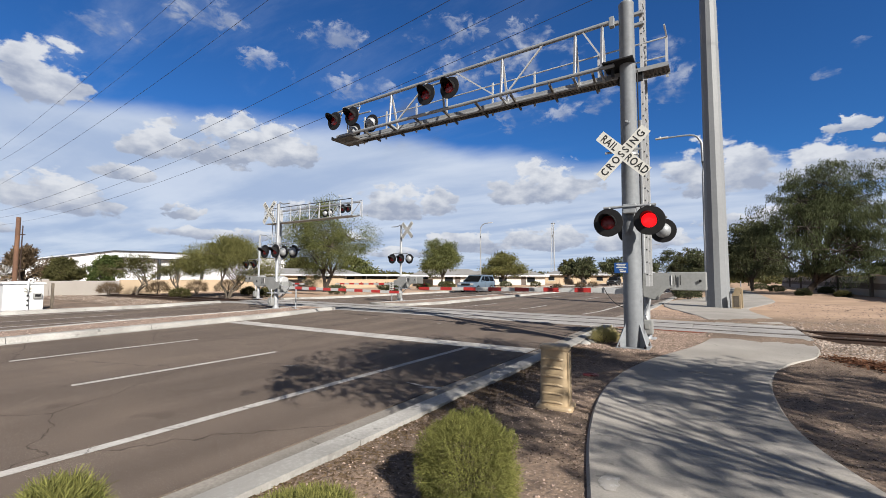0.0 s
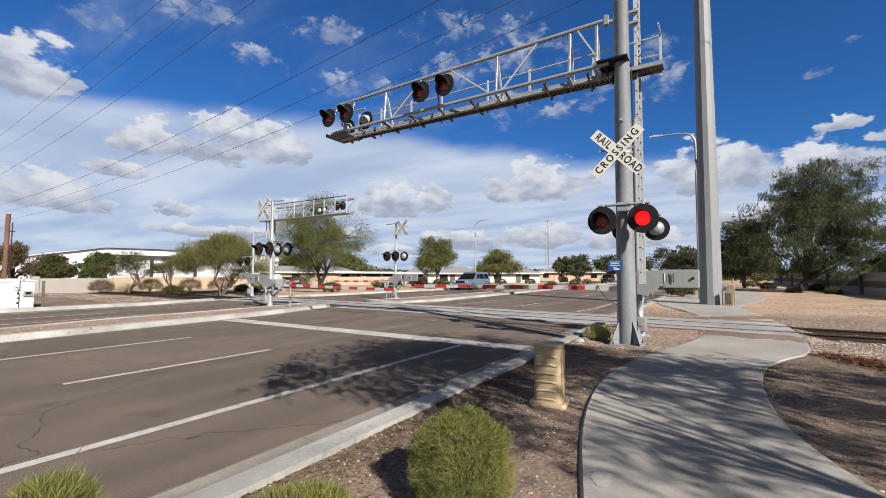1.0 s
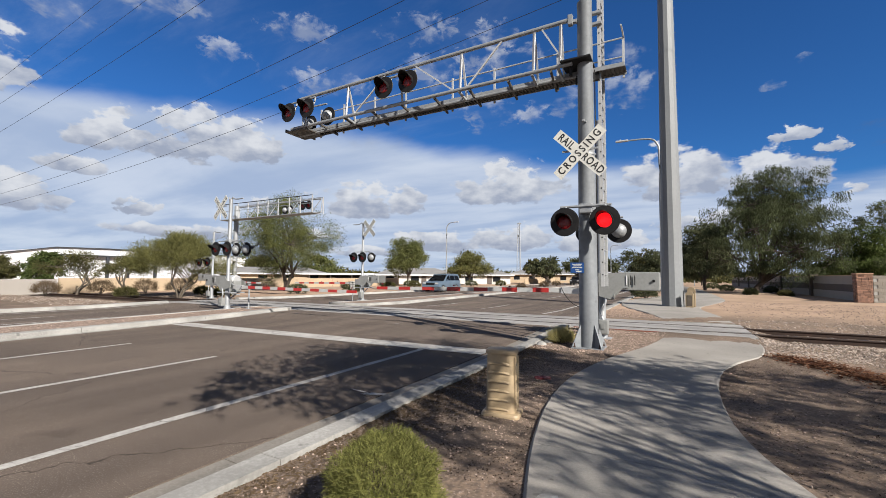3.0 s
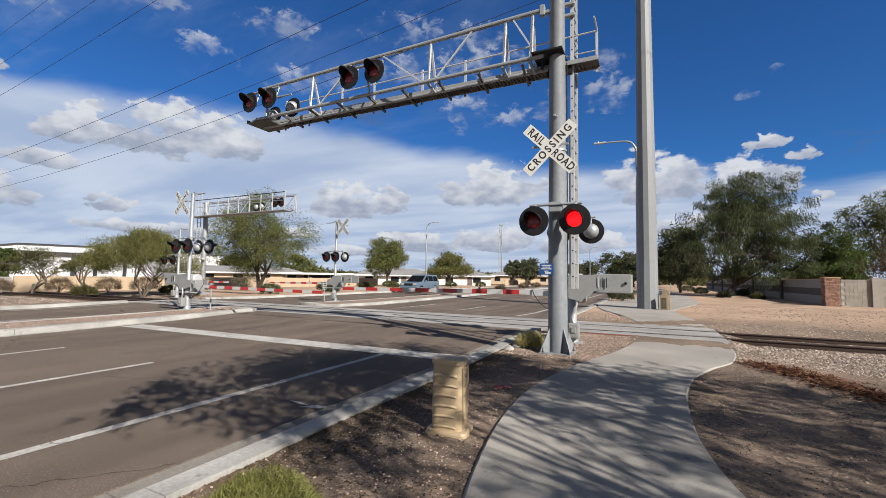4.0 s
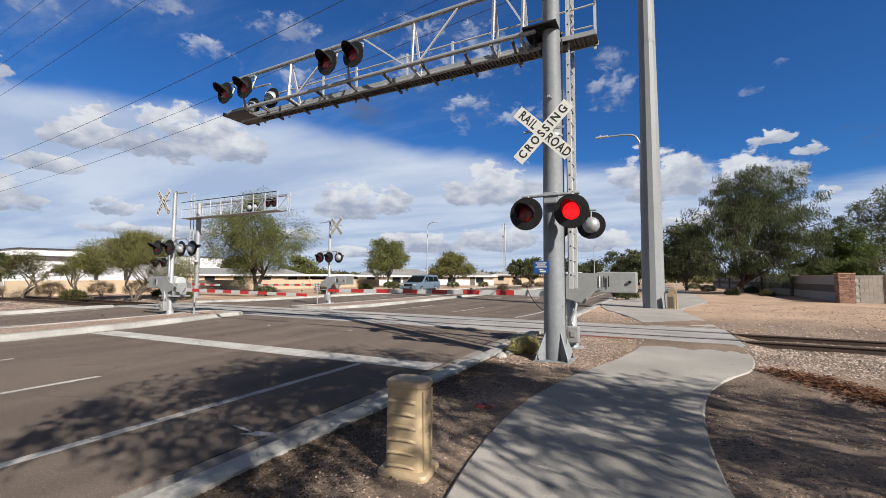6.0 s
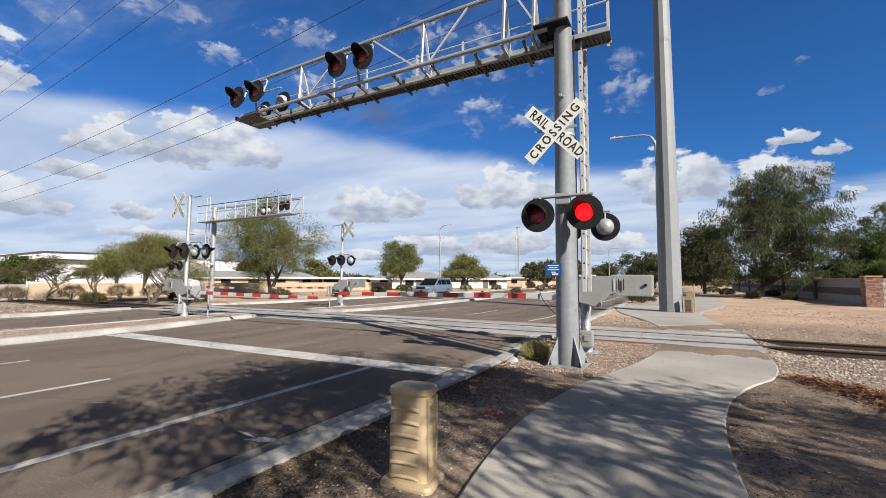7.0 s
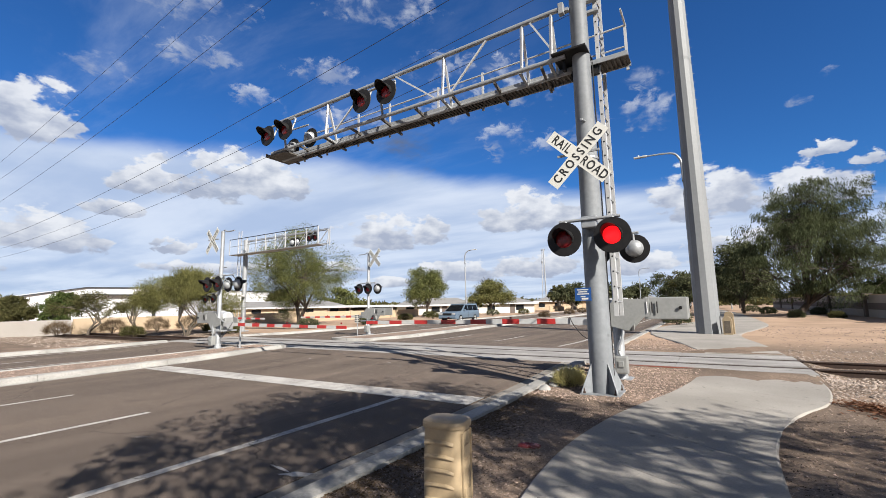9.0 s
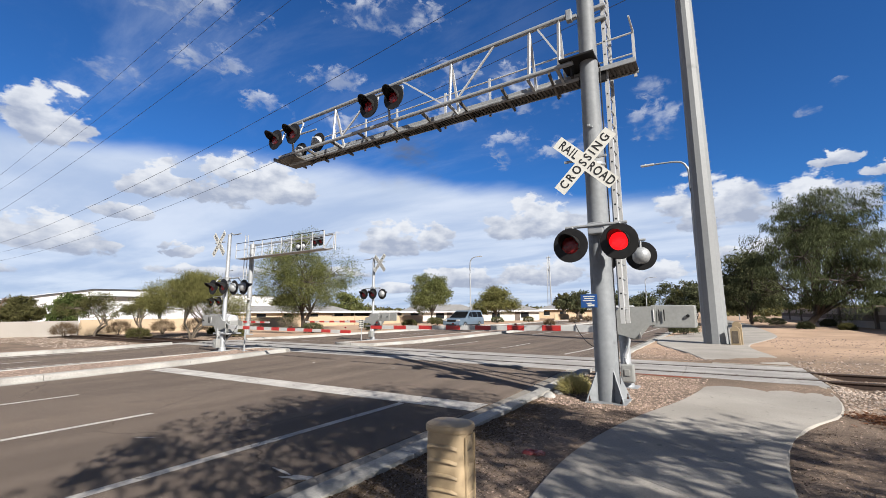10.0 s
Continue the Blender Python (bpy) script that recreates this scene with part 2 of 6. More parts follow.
LENS_ON = material("lit_red_lens", (0.342, 0.0076, 0.0091), (0.19, 0.0046, 0.0061), 0.3, grain=60, patch=8, amount=0.4, emit=((1.0, 0.008, 0.012), 0.75))
SIGNWHITE = material("sign_white", (0.608, 0.6004, 0.5624), (0.532, 0.5168, 0.456), 0.5, grain=10, patch=3, amount=0.5, bump=0.0)
SIGNBLUE = material("sign_blue", (0.0091, 0.0646, 0.228), (0.0076, 0.0494, 0.1824), 0.45, grain=20, patch=4, amount=0.4, bump=0.0)
GATE_R = material("red_reflective", (0.418, 0.0266, 0.0228), (0.304, 0.0213, 0.019), 0.45, grain=20, patch=3, amount=0.5, bump=0.05)
GATE_W = material("white_reflective", (0.456, 0.456, 0.4408), (0.3572, 0.3572, 0.3496), 0.5, grain=20, patch=3, amount=0.5, bump=0.05)
MACHINE = material("gate_machine_grey", (0.304, 0.3078, 0.2964), (0.2204, 0.2242, 0.2166), 0.55, 0.25, grain=18, patch=2.5, amount=0.6, bump=0.08)
TANPLASTIC = material("tan_plastic", (0.38, 0.285, 0.171), (0.304, 0.228, 0.1406), 0.55, grain=40, patch=3, amount=0.5, bump=0.05)
LETTER = material("sign_letter_black", (0.0091, 0.0091, 0.0091), (0.0228, 0.0228, 0.0228), 0.5, bump=0.0)
BARK = material("bark", (0.0912, 0.0684, 0.0517), (0.0456, 0.035, 0.0274), 0.95, grain=22, patch=3, amount=0.8, bump=0.8)
BARK_PALE = material("pale_bark", (0.152, 0.1254, 0.095), (0.0836, 0.0684, 0.0532), 0.95, grain=22, patch=3, amount=0.8, bump=0.8)


def weather(m, streak_scale, streak_amount, crack_scale=0.0, crack_width=0.004, spot_scale=0.0, spot_amount=0.4):
    """Adds long wear streaks, hairline cracks and dark spots to a surface."""
    nt = m.node_tree
    b = nt.nodes["Principled BSDF"]
    link = b.inputs["Base Color"].links[0]
    col = link.from_socket
    tcn = nt.nodes.new("ShaderNodeTexCoord")

    def scaled(v):
        mp = nt.nodes.new("ShaderNodeMapping")
        mp.inputs["Scale"].default_value = v
        nt.links.new(tcn.outputs["Object"], mp.inputs["Vector"])
        return mp.outputs[0]

    def darken(fac_socket, lo, hi, to):
        nonlocal col
        mr = nt.nodes.new("ShaderNodeMapRange")
        mr.inputs[1].default_value, mr.inputs[2].default_value, mr.inputs[3].default_value, mr.inputs[4].default_value = lo, hi, 1.0, to
        nt.links.new(fac_socket, mr.inputs[0])
        vm = nt.nodes.new("ShaderNodeVectorMath")
        vm.operation = "SCALE"
        nt.links.new(col, vm.inputs[0])
        nt.links.new(mr.outputs[0], vm.inputs["Scale"])
        col = vm.outputs[0]

    n1 = nt.nodes.new("ShaderNodeTexNoise")
    n1.inputs["Scale"].default_value, n1.inputs["Detail"].default_value = 1.0, 6
    nt.links.new(scaled(streak_scale), n1.inputs["Vector"])
    darken(n1.outputs[0], 0.42, 0.66, 1 - streak_amount)
    darken(n1.outputs[0], 0.58, 0.36, 1 + streak_amount * 0.8)
    if crack_scale:
        wob = nt.nodes.new("ShaderNodeTexNoise")
        wob.inputs["Scale"].default_value, wob.inputs["Detail"].default_value = 2.5, 4
        nt.links.new(tcn.outputs["Object"], wob.inputs["Vector"])
        ad = nt.nodes.new("ShaderNodeVectorMath")
        ad.operation = "MULTIPLY_ADD"
        nt.links.new(wob.outputs[1], ad.inputs[0])
        ad.inputs[1].default_value = (0.5, 0.5, 0.0)
        nt.links.new(tcn.outputs["Object"], ad.inputs[2])
        vo = nt.nodes.new("ShaderNodeTexVoronoi")
        vo.feature = "DISTANCE_TO_EDGE"
        vo.inputs["Scale"].default_value = crack_scale
        nt.links.new(ad.outputs[0], vo.inputs["Vector"])
        darken(vo.outputs["Distance"], crack_width, crack_width * 0.4, 0.45)
    if spot_scale:
        n2 = nt.nodes.new("ShaderNodeTexNoise")
        n2.inputs["Scale"].default_value, n2.inputs["Detail"].default_value = spot_scale, 2
        nt.links.new(tcn.outputs["Object"], n2.inputs["Vector"])
        darken(n2.outputs[0], 0.66, 0.74, 1 - spot_amount)
    nt.links.new(col, b.inputs["Base Color"])


weather(ASPHALT, (1.3, 0.07, 1), 0.17, 0.30, 0.0035, 1.7, 0.22)
weather(CONCRETE, (0.5, 0.5, 1), 0.13, 0.0, 0.0, 9.0, 0.35)
weather(CURB, (1.4, 0.5, 1), 0.22, 0.0, 0.0, 5.0, 0.4)
weather(GUTTER, (2.2, 0.35, 1), 0.24, 0.0, 0.0, 4.0, 0.4)
weather(DIRT, (0.35, 0.35, 1), 0.16, 0.0, 0.0, 3.2, 0.3)
weather(MASTPAINT, (3.0, 3.0, 0.5), 0.14, 0.0, 0.0, 6.0, 0.25)
weather(PANEL, (0.4, 1.6, 1), 0.2, 0.0, 0.0, 6.0, 0.3)
weather(PAINT_W, (3.0, 1.2, 1), 0.15, 0.9, 0.006, 14.0, 0.35)


# ---- mesh helpers ----
def thing(name, label, category, at=(0, 0, 0), group="", kind="", turn=0.0):
    ob = new(name)
    ob.empty_display_size = 0.2
    ob.matrix_world = pose(*at, 0, 0, turn)
    return tagged(ob, label, category, group, kind)


def mesh_of(name, bm, mat, smooth=None):
    bm.normal_update()
    me = bpy.data.meshes.new(name)
    bm.to_mesh(me)
    bm.free()
    me.materials.append(mat)
    if smooth is not None:
        me.polygons.foreach_set("use_smooth", [True] * len(me.polygons))
        me.set_sharp_from_angle(angle=radians(smooth))
    return me


def part(name, bm, mat, parent, label="", smooth=None, kind=""):
    ob = new(name, mesh_of(name, bm, mat, smooth))
    ob.parent = parent
    return tagged(ob, label, kind=kind)


def solo(name, bm, mat, label, category, group="", kind="", smooth=None):
    return tagged(new(name, mesh_of(name, bm, mat, smooth)), label, category, group, kind)


def box(bm, x, y, z, sx, sy, sz, bevel=0.0, m=None):
    """A box round (x, y, z), with bevelled edges."""
    vs = bmesh.ops.create_cube(bm, size=1, matrix=(m or Matrix()) @ Matrix.Translation((x, y, z)) @ Matrix.Diagonal((sx, sy, sz, 1)))["verts"]
    if bevel:
        es = list({e for v in vs for e in v.link_edges})
        bmesh.ops.bevel(bm, geom=es, offset=bevel, segments=2, profile=0.6, affect="EDGES")
    return bm


def rod(bm, a, b, r, r2=None, n=10, caps=True):
    """A round bar from a to b."""
    a, b = Vector(a), Vector(b)
    d = b - a
    m = Matrix.Translation((a + b) / 2) @ d.to_track_quat("Z", "Y").to_matrix().to_4x4()
    bmesh.ops.create_cone(bm, cap_ends=caps, cap_tris=False, segments=n, radius1=r, radius2=r if r2 is None else r2, depth=d.length, matrix=m)
    return bm


def bar(bm, a, b, w, h):
    """A square bar from a to b, w across and h high."""
    a, b = Vector(a), Vector(b)
    d = b - a
    m = Matrix.Translation((a + b) / 2) @ d.to_track_quat("Y", "Z").to_matrix().to_4x4() @ Matrix.Diagonal((w, d.length, h, 1))
    bmesh.ops.create_cube(bm, size=1, matrix=m)
    return bm


def tube(bm, pts, radii, n=8):
    """A bent, tapered tube through the points."""
    rings = []
    for i, p in enumerate(pts):
        p = Vector(p)
        d = Vector(pts[min(i + 1, len(pts) - 1)]) - Vector(pts[max(i - 1, 0)])
        q = d.to_track_quat("Z", "Y")
        r = radii[i] if isinstance(radii, (list, tuple)) else radii
        rings.append([bm.verts.new(p + q @ Vector((r * math.cos(2 * math.pi * k / n), r * math.sin(2 * math.pi * k / n), 0))) for k in range(n)])
    for r0, r1 in zip(rings, rings[1:]):
        for k in range(n):
            bm.faces.new((r0[k], r0[(k + 1) % n], r1[(k + 1) % n], r1[k]))
    bm.faces.new(rings[0][::-1])
    bm.faces.new(rings[-1])
    return bm


def lathe(bm, profile, m, n=24):
    """A turned body: profile of (radius, height) along local z."""
    rings = []
    for r, z in profile:
        rings.append([bm.verts.new(m @ Vector((r * math.cos(2 * math.pi * k / n), r * math.sin(2 * math.pi * k / n), z))) for k in range(n)])
    for r0, r1 in zip(rings, rings[1:]):
        for k in range(n):
            bm.faces.new((r0[k], r0[(k + 1) % n], r1[(k + 1) % n], r1[k]))
    bm.faces.new(rings[0][::-1])
    bm.faces.new(rings[-1])
    return bm


def prism(bm, outline, z0, z1, m=None):
    """An upright slab over a plan outline."""
    m = m or Matrix()
    lo = [bm.verts.new(m @ Vector((x, y, z0))) for x, y in outline]
    hi = [bm.verts.new(m @ Vector((x, y, z1))) for x, y in outline]
    n = len(outline)
    bm.faces.new(hi)
    bm.faces.new(lo[::-1])
    for i in range(n):
        bm.faces.new((lo[i], lo[(i + 1) % n], hi[(i + 1) % n], hi[i]))
    return bm


def smoothpath(pts, per=6):
    """Points along a smooth curve through pts."""
    out = []
    for i in range(len(pts) - 1):
        p0, p1, p2, p3 = [Vector(pts[min(max(j, 0), len(pts) - 1)]) for j in (i - 1, i, i + 1, i + 2)]
        for k in range(per):
            t = k / per
            out.append(0.5 * ((2 * p1) + (p2 - p0) * t + (2 * p0 - 5 * p1 + 4 * p2 - p3) * t * t + (3 * p1 - p0 - 3 * p2 + p3) * t ** 3))
    return [tuple(v) for v in out] + [tuple(pts[-1])]


# ---- ground, road, walk ----
def bend(y):
    return -0.0002 * max(0.0, y - 25) ** 2


def road_z(y):
    """The road rises a hand's width to the tracks."""
    if y < 13.2:
        t = min(max((y - 9.5) / 3.7, 0), 1)
    else:
        t = min(max((21.0 - y) / 3.7, 0), 1)
    return 0.075 * t * t * (3 - 2 * t)


def track_dip(x, y):
    """How far the soil lies lower along the tracks, beside the road."""
    t = min(max((y - 12.3) / 1.2, 0), 1) * min(max((18.4 - y) / 1.2, 0), 1)
    side = min(max((x - 1.9) / 0.8, 0), 1) if x > -10 else min(max((-23.5 - x) / 1.5, 0), 1)
    under = 0.17 if 13.5 < y < 17.0 and x < 2.15 else 0.0
    return max(0.17 * t * side, under)


def verge_z(x, y):
    near = noise.noise((x * 0.9, y * 0.9, 0.3)) * 0.022 + noise.noise((x * 4.2, y * 4.2, 1.3)) * 0.010
    return (0.045 if x < -20 else 0.096 if x < 0 else 0.112) + near - track_dip(x, y)


def steps(a, b, step, fine_a, fine_b, fine):
    """Coordinates from a to b, dense between fine_a and fine_b."""
    out, v = [], fine_a
    while v < fine_b:
        out.append(v)
        v += fine
    v, s = fine_b, fine
    while v < b:
        out.append(v)
        s = min(s * 1.25, step)
        v += s
    out.append(b)
    v, s = fine_a, fine
    while v > a:
        s = min(s * 1.25, step)
        v -= s
        out.insert(0, max(v, a))
    return out


def sheet(name, xs, ys, height, mat, label, category):
    bm = bmesh.new()
    grid = [[bm.verts.new((x, y, height(x, y))) for x in xs] for y in ys]
    for r0, r1 in zip(grid, grid[1:]):
        for i in range(len(xs) - 1):
            bm.faces.new((r0[i], r0[i + 1], r1[i + 1], r1[i]))
    return solo(name, bm, mat, label, category, kind="structure", smooth=60)


sheet("ground", steps(-2500, 2500, 250, -40, 40, 10), steps(-2500, 2500, 250, -40, 60, 10), lambda x, y: -0.12, DIRT,
      "flat dry desert ground reaching the horizon", "ground")
sheet("verge_east", steps(-2.42, 260, 12, -2.42, 7.5, 0.11), steps(-50, 420, 12, 0.6, 19, 0.11), verge_z, DIRT,
      "dry reddish dirt and gravel verge beside the pavement", "ground")
sheet("verge_west", steps(-400, -22.6, 12, -34, -22.6, 0.5), steps(-60, 420, 12, 0, 30, 0.5), verge_z, DIRT,
      "dry pale dirt verge across the road", "ground")


def strip(name, left, right, ys, height, mat, label, category, thick=0.2, cols=1):
    """A long slab along the road between two side lines."""
    bm = bmesh.new()
    top = []
    for y in ys:
        a, b = left(y), right(y)
        top.append([bm.verts.new((a + (b - a) * i / cols, y, height(y))) for i in range(cols + 1)])
    for r0, r1 in zip(top, top[1:]):
        for i in range(cols):
            bm.faces.new((r0[i], r0[i + 1], r1[i + 1], r1[i]))
    low = [[bm.verts.new((r[0].co.x, r[0].co.y, r[0].co.z - thick)), bm.verts.new((r[-1].co.x, r[-1].co.y, r[-1].co.z - thick))] for r in top]
    for (r0, l0), (r1, l1) in zip(zip(top, low), zip(top[1:], low[1:])):
        bm.faces.new((r0[0], r1[0], l1[0], l0[0]))
        bm.faces.new((r0[-1], l0[1], l1[1], r1[-1]))
    bm.faces.new((*top[0][::-1], low[0][0], low[0][1]))
    bm.faces.new((*top[-1], low[-1][1], low[-1][0]))
    return solo(name, bm, mat, label, category, kind="structure")


ROAD_Y = steps(-60, 420, 8, 0, 30, 0.6)
for nm, ys in (("road", [y for y in ROAD_Y if y < 13.5] + [13.56]), ("road_far", [16.94] + [y for y in ROAD_Y if y > 17.0])):
    strip(nm, lambda y: -22.35 + bend(y), lambda y: -3.055 + bend(y), ys, road_z, ASPHALT,
          "worn brown-grey asphalt road with several lanes", "road", thick=0.16)


def med_front(y):
    return float(np.interp(y, (-60, 0, 3, 6.5, 9, 13.7), (-12.5, -12.6, -12.82, -13.17, -13.42, -13.85)))


def med_back(y):
    return float(np.interp(y, (-60, 0, 3.3, 6, 9.7, 12.8, 13.7), (-14.3, -14.5, -15.0, -15.6, -15.9, -15.95, -15.9)))


NEAR_MED = steps(-60, 13.35, 6, 0, 13.35, 0.5)
FAR_MED = steps(17.25, 420, 8, 17.25, 30, 0.6)


def curb_h(y):
    return 0.14 + 0.6 * road_z(y)


def curb(name, inner, outer, ys, label, lip=0.30):
    """A concrete kerb with a rounded face, in lengths parted by joints."""
    bm = bmesh.new()
    sect = lambda y: ((inner(y), -0.1), (inner(y), 0.004), (inner(y) + lip * (outer(y) - inner(y)), 0.012),
                      (inner(y) + (lip + 0.05) * (outer(y) - inner(y)), curb_h(y) - road_z(y) - 0.03),
                      (inner(y) + (lip + 0.13) * (outer(y) - inner(y)), curb_h(y) - road_z(y)), (outer(y), curb_h(y) - road_z(y)), (outer(y), -0.1))
    y, stop = ys[0], ys[-1]
    while y < stop - 0.2:
        run = 3.0 if y < 60 else 12.0
        e = min(y + run, stop)
        n = 5
        rings = []
        for i in range(n + 1):
            yy = y + (e - y - 0.012) * i / n
            rings.append([bm.verts.new((x, yy, z + road_z(yy))) for x, z in sect(yy)])
        for r0, r1 in zip(rings, rings[1:]):
            for i in range(6):
                bm.faces.new((r0[i], r0[i + 1], r1[i + 1], r1[i]))
        bm.faces.new(rings[0][::-1])
        bm.faces.new(rings[-1])
        y = e
    bmesh.ops.recalc_face_normals(bm, faces=bm.faces[:])
    return solo(name, bm, CURB, label, "kerb", kind="structure")


curb("curb_east", lambda y: -2.615 + bend(y), lambda y: -2.35 + bend(y), [-60, 13.3], "stained pale concrete kerb", 0.04)
curb("curb_east_far", lambda y: -2.615 + bend(y), lambda y: -2.35 + bend(y), [17.2, 420], "pale concrete kerb beyond the tracks", 0.04)
for nm, y, stop in (("gutter_east", -30.0, 13.3), ("gutter_east_far", 17.2, 120.0)):
    gutter = thing(nm, "flat grey concrete gutter in jointed lengths beside the kerb", "gutter", kind="structure")
    while y < stop - 0.1:
        e = min(y + 3.0, stop)
        bm = bmesh.new()
        rows = []
        for i in range(5):
            yy = y + (e - y - 0.014) * i / 4
            rows.append([bm.verts.new((x + bend(yy), yy, road_z(yy) + z)) for x, z in ((-3.03, -0.1), (-3.03, -0.002), (-3.015, 0.006), (-2.617, -0.006), (-2.617, -0.1))])
        for r0, r1 in zip(rows, rows[1:]):
            for i in range(4):
                bm.faces.new((r0[i], r0[i + 1], r1[i + 1], r1[i]))
        bm.faces.new(rows[0][::-1])
        bm.faces.new(rows[-1])
        bmesh.ops.recalc_face_normals(bm, faces=bm.faces[:])
        part("gutter_length", bm, GUTTER, gutter)
        y = e
curb("curb_west", lambda y: -22.25 + bend(y), lambda y: -22.75 + bend(y), [-60, 13.2], "pale concrete kerb across the road")
curb("curb_west_far", lambda y: -22.25 + bend(y), lambda y: -22.75 + bend(y), [17.2, 420], "pale concrete kerb across the road")
for nm, fr, bk, ys in (("near", med_front, med_back, NEAR_MED),
                       ("far", lambda y: -12.75 + 0.9 * bend(y) - 0.03 * min(max(y - 19, 0), 40), lambda y: -15.35 + bend(y) - 0.012 * min(max(y - 19, 0), 40), FAR_MED)):
    curb("median_curb_front_" + nm, fr, lambda y, f=fr: f(y) - 0.45, [ys[0], ys[-1]], "pale concrete median kerb")
    curb("median_curb_back_" + nm, bk, lambda y, f=bk: f(y) + 0.3, [ys[0], ys[-1]], "pale concrete median kerb")
    strip("median_bed_" + nm, lambda y, f=bk: f(y) + 0.29, lambda y, f=fr: f(y) - 0.44, ys, lambda y: curb_h(y) - 0.02, GRAVEL,
          "pinkish gravel bed of the road median", "median")
    end = ys[-1] if nm == "near" else ys[0]
    bm = bmesh.new()
    a, b2 = bk(end), fr(end)
    sgn = 1 if nm == "near" else -1
    arc = [(a + (b2 - a) * 0.5 * (1 - math.cos(math.pi * i / 10)), end + sgn * (-0.02 + 0.36 * math.sin(math.pi * i / 10))) for i in range(11)]
    prism(bm, arc if nm == "far" else arc[::-1], -0.08, curb_h(end))
    bmesh.ops.recalc_face_normals(bm, faces=bm.faces[:])
    solo("median_nose_" + nm, bm, CURB, "rounded concrete nose of the median", "kerb", kind="structure")

# painted lines, laid just above the asphalt


def mark(name, x0, x1, y0, y1, label):
    bm = bmesh.new()
    n = max(1, int((y1 - y0) / 0.8))
    vs = []
    for i in range(n + 1):
        y = y0 + (y1 - y0) * i / n
        jit = [noise.noise((x0 * 3, y * 5, k)) * 0.008 for k in (0.1, 7.7)]
        vs.append((bm.verts.new((x0 + bend(y) + jit[0], y, road_z(y) + 0.004)), bm.verts.new((x1 + bend(y) + jit[1], y, road_z(y) + 0.004))))
    for (a, b), (c2, d2) in zip(vs, vs[1:]):
        bm.faces.new((a, b, d2, c2))
    return solo(name, bm, PAINT_W, label, "road marking", kind="structure")


mark("edge_line", -4.47, -4.34, -30, 8.42, "white painted solid edge line on asphalt")
mark("edge_line_far", -4.40, -4.27, 17.6, 200, "white painted solid edge line beyond the tracks")
for x0 in (-7.36, -10.36):
    for k in range(-2, 1):
        mark("lane_dash", x0, x0 + 0.11, 2.5 + 12.2 * k, 5.75 + 12.2 * k, "white painted lane dash on asphalt")
    for k in range(8):
        mark("lane_dash", x0 - 0.45, x0 - 0.34, 19.3 + 12.2 * k, 23.2 + 12.2 * k, "white painted lane dash beyond the tracks")
for x0 in (-19.25,):
    for k in range(-3, 14):
        mark("lane_dash", x0, x0 + 0.11, 2.6 + 12.2 * k, 7.5 + 12.2 * k, "white painted lane dash on the far carriageway")
mark("edge_line_median", -17.32, -17.20, -40, 8.3, "white painted edge line beside the median")
mark("edge_line_west", -21.75, -21.62, -40, 12.5, "white painted edge line beside the far kerb")
bm = bmesh.new()
n = 24
vs = []
for i in range(n + 1):
    x = -13.2 + (13.2 - 3.06) * i / n
    y = 8.32 + 0.26 * i / n
    vs.append((bm.verts.new((x, y - 0.1 + noise.noise((x * 4, 0, 0)) * 0.012, road_z(y) + 0.006)), bm.verts.new((x, y + 0.5 + noise.noise((x * 4, 3, 0)) * 0.012, road_z(y + 0.5) + 0.006))))
for (a, b), (c2, d2) in zip(vs, vs[1:]):
    bm.faces.new((a, c2, d2, b))
solo("stop_line", bm, PAINT_W, "broad worn white stop line across the lanes", "road marking", kind="structure")

# sidewalk: winding concrete slabs parted by joints
WALK_L = smoothpath([(0.75, -6), (0.35, -2), (0.05, 0.6), (-0.2, 2.0), (-0.5, 3.1), (-0.8, 4.3), (-1.0, 5.6), (-1.03, 6.9), (-0.86, 8.2), (-0.62, 9.2), (-0.3, 10.3), (-0.1, 11.3), (0.02, 12.3), (0.06, 12.9), (0.08, 13.45)], 5)
WALK_R = smoothpath([(3.2, -6), (2.9, -2), (2.3, 0.6), (1.9, 2.2), (1.5, 3.3), (1.12, 4.3), (0.9, 5.05), (0.79, 5.9), (0.78, 7.1), (0.88, 8.1), (1.19, 9.3), (1.68, 10.35), (1.92, 11.7), (1.98, 12.8), (2.02, 13.45)], 5)
FAR_L = smoothpath([(0.12, 17.02), (-0.7, 20), (-2.1, 24.5), (-2.3, 30), (-1.2, 36), (0.2, 44), (0.6, 60), (0.6, 110)], 3)
FAR_R = smoothpath([(2.0, 17.02), (1.85, 19.3), (1.4, 23.0), (1.5, 25.5), (2.3, 29), (3.2, 34), (3.3, 44), (3.2, 60), (3.2, 110)], 3)


def walk_z(y):
    return 0.13 - 0.03 * min(max((y - 11) / 2, 0), 1) * min(max((20 - y) / 2, 0), 1)


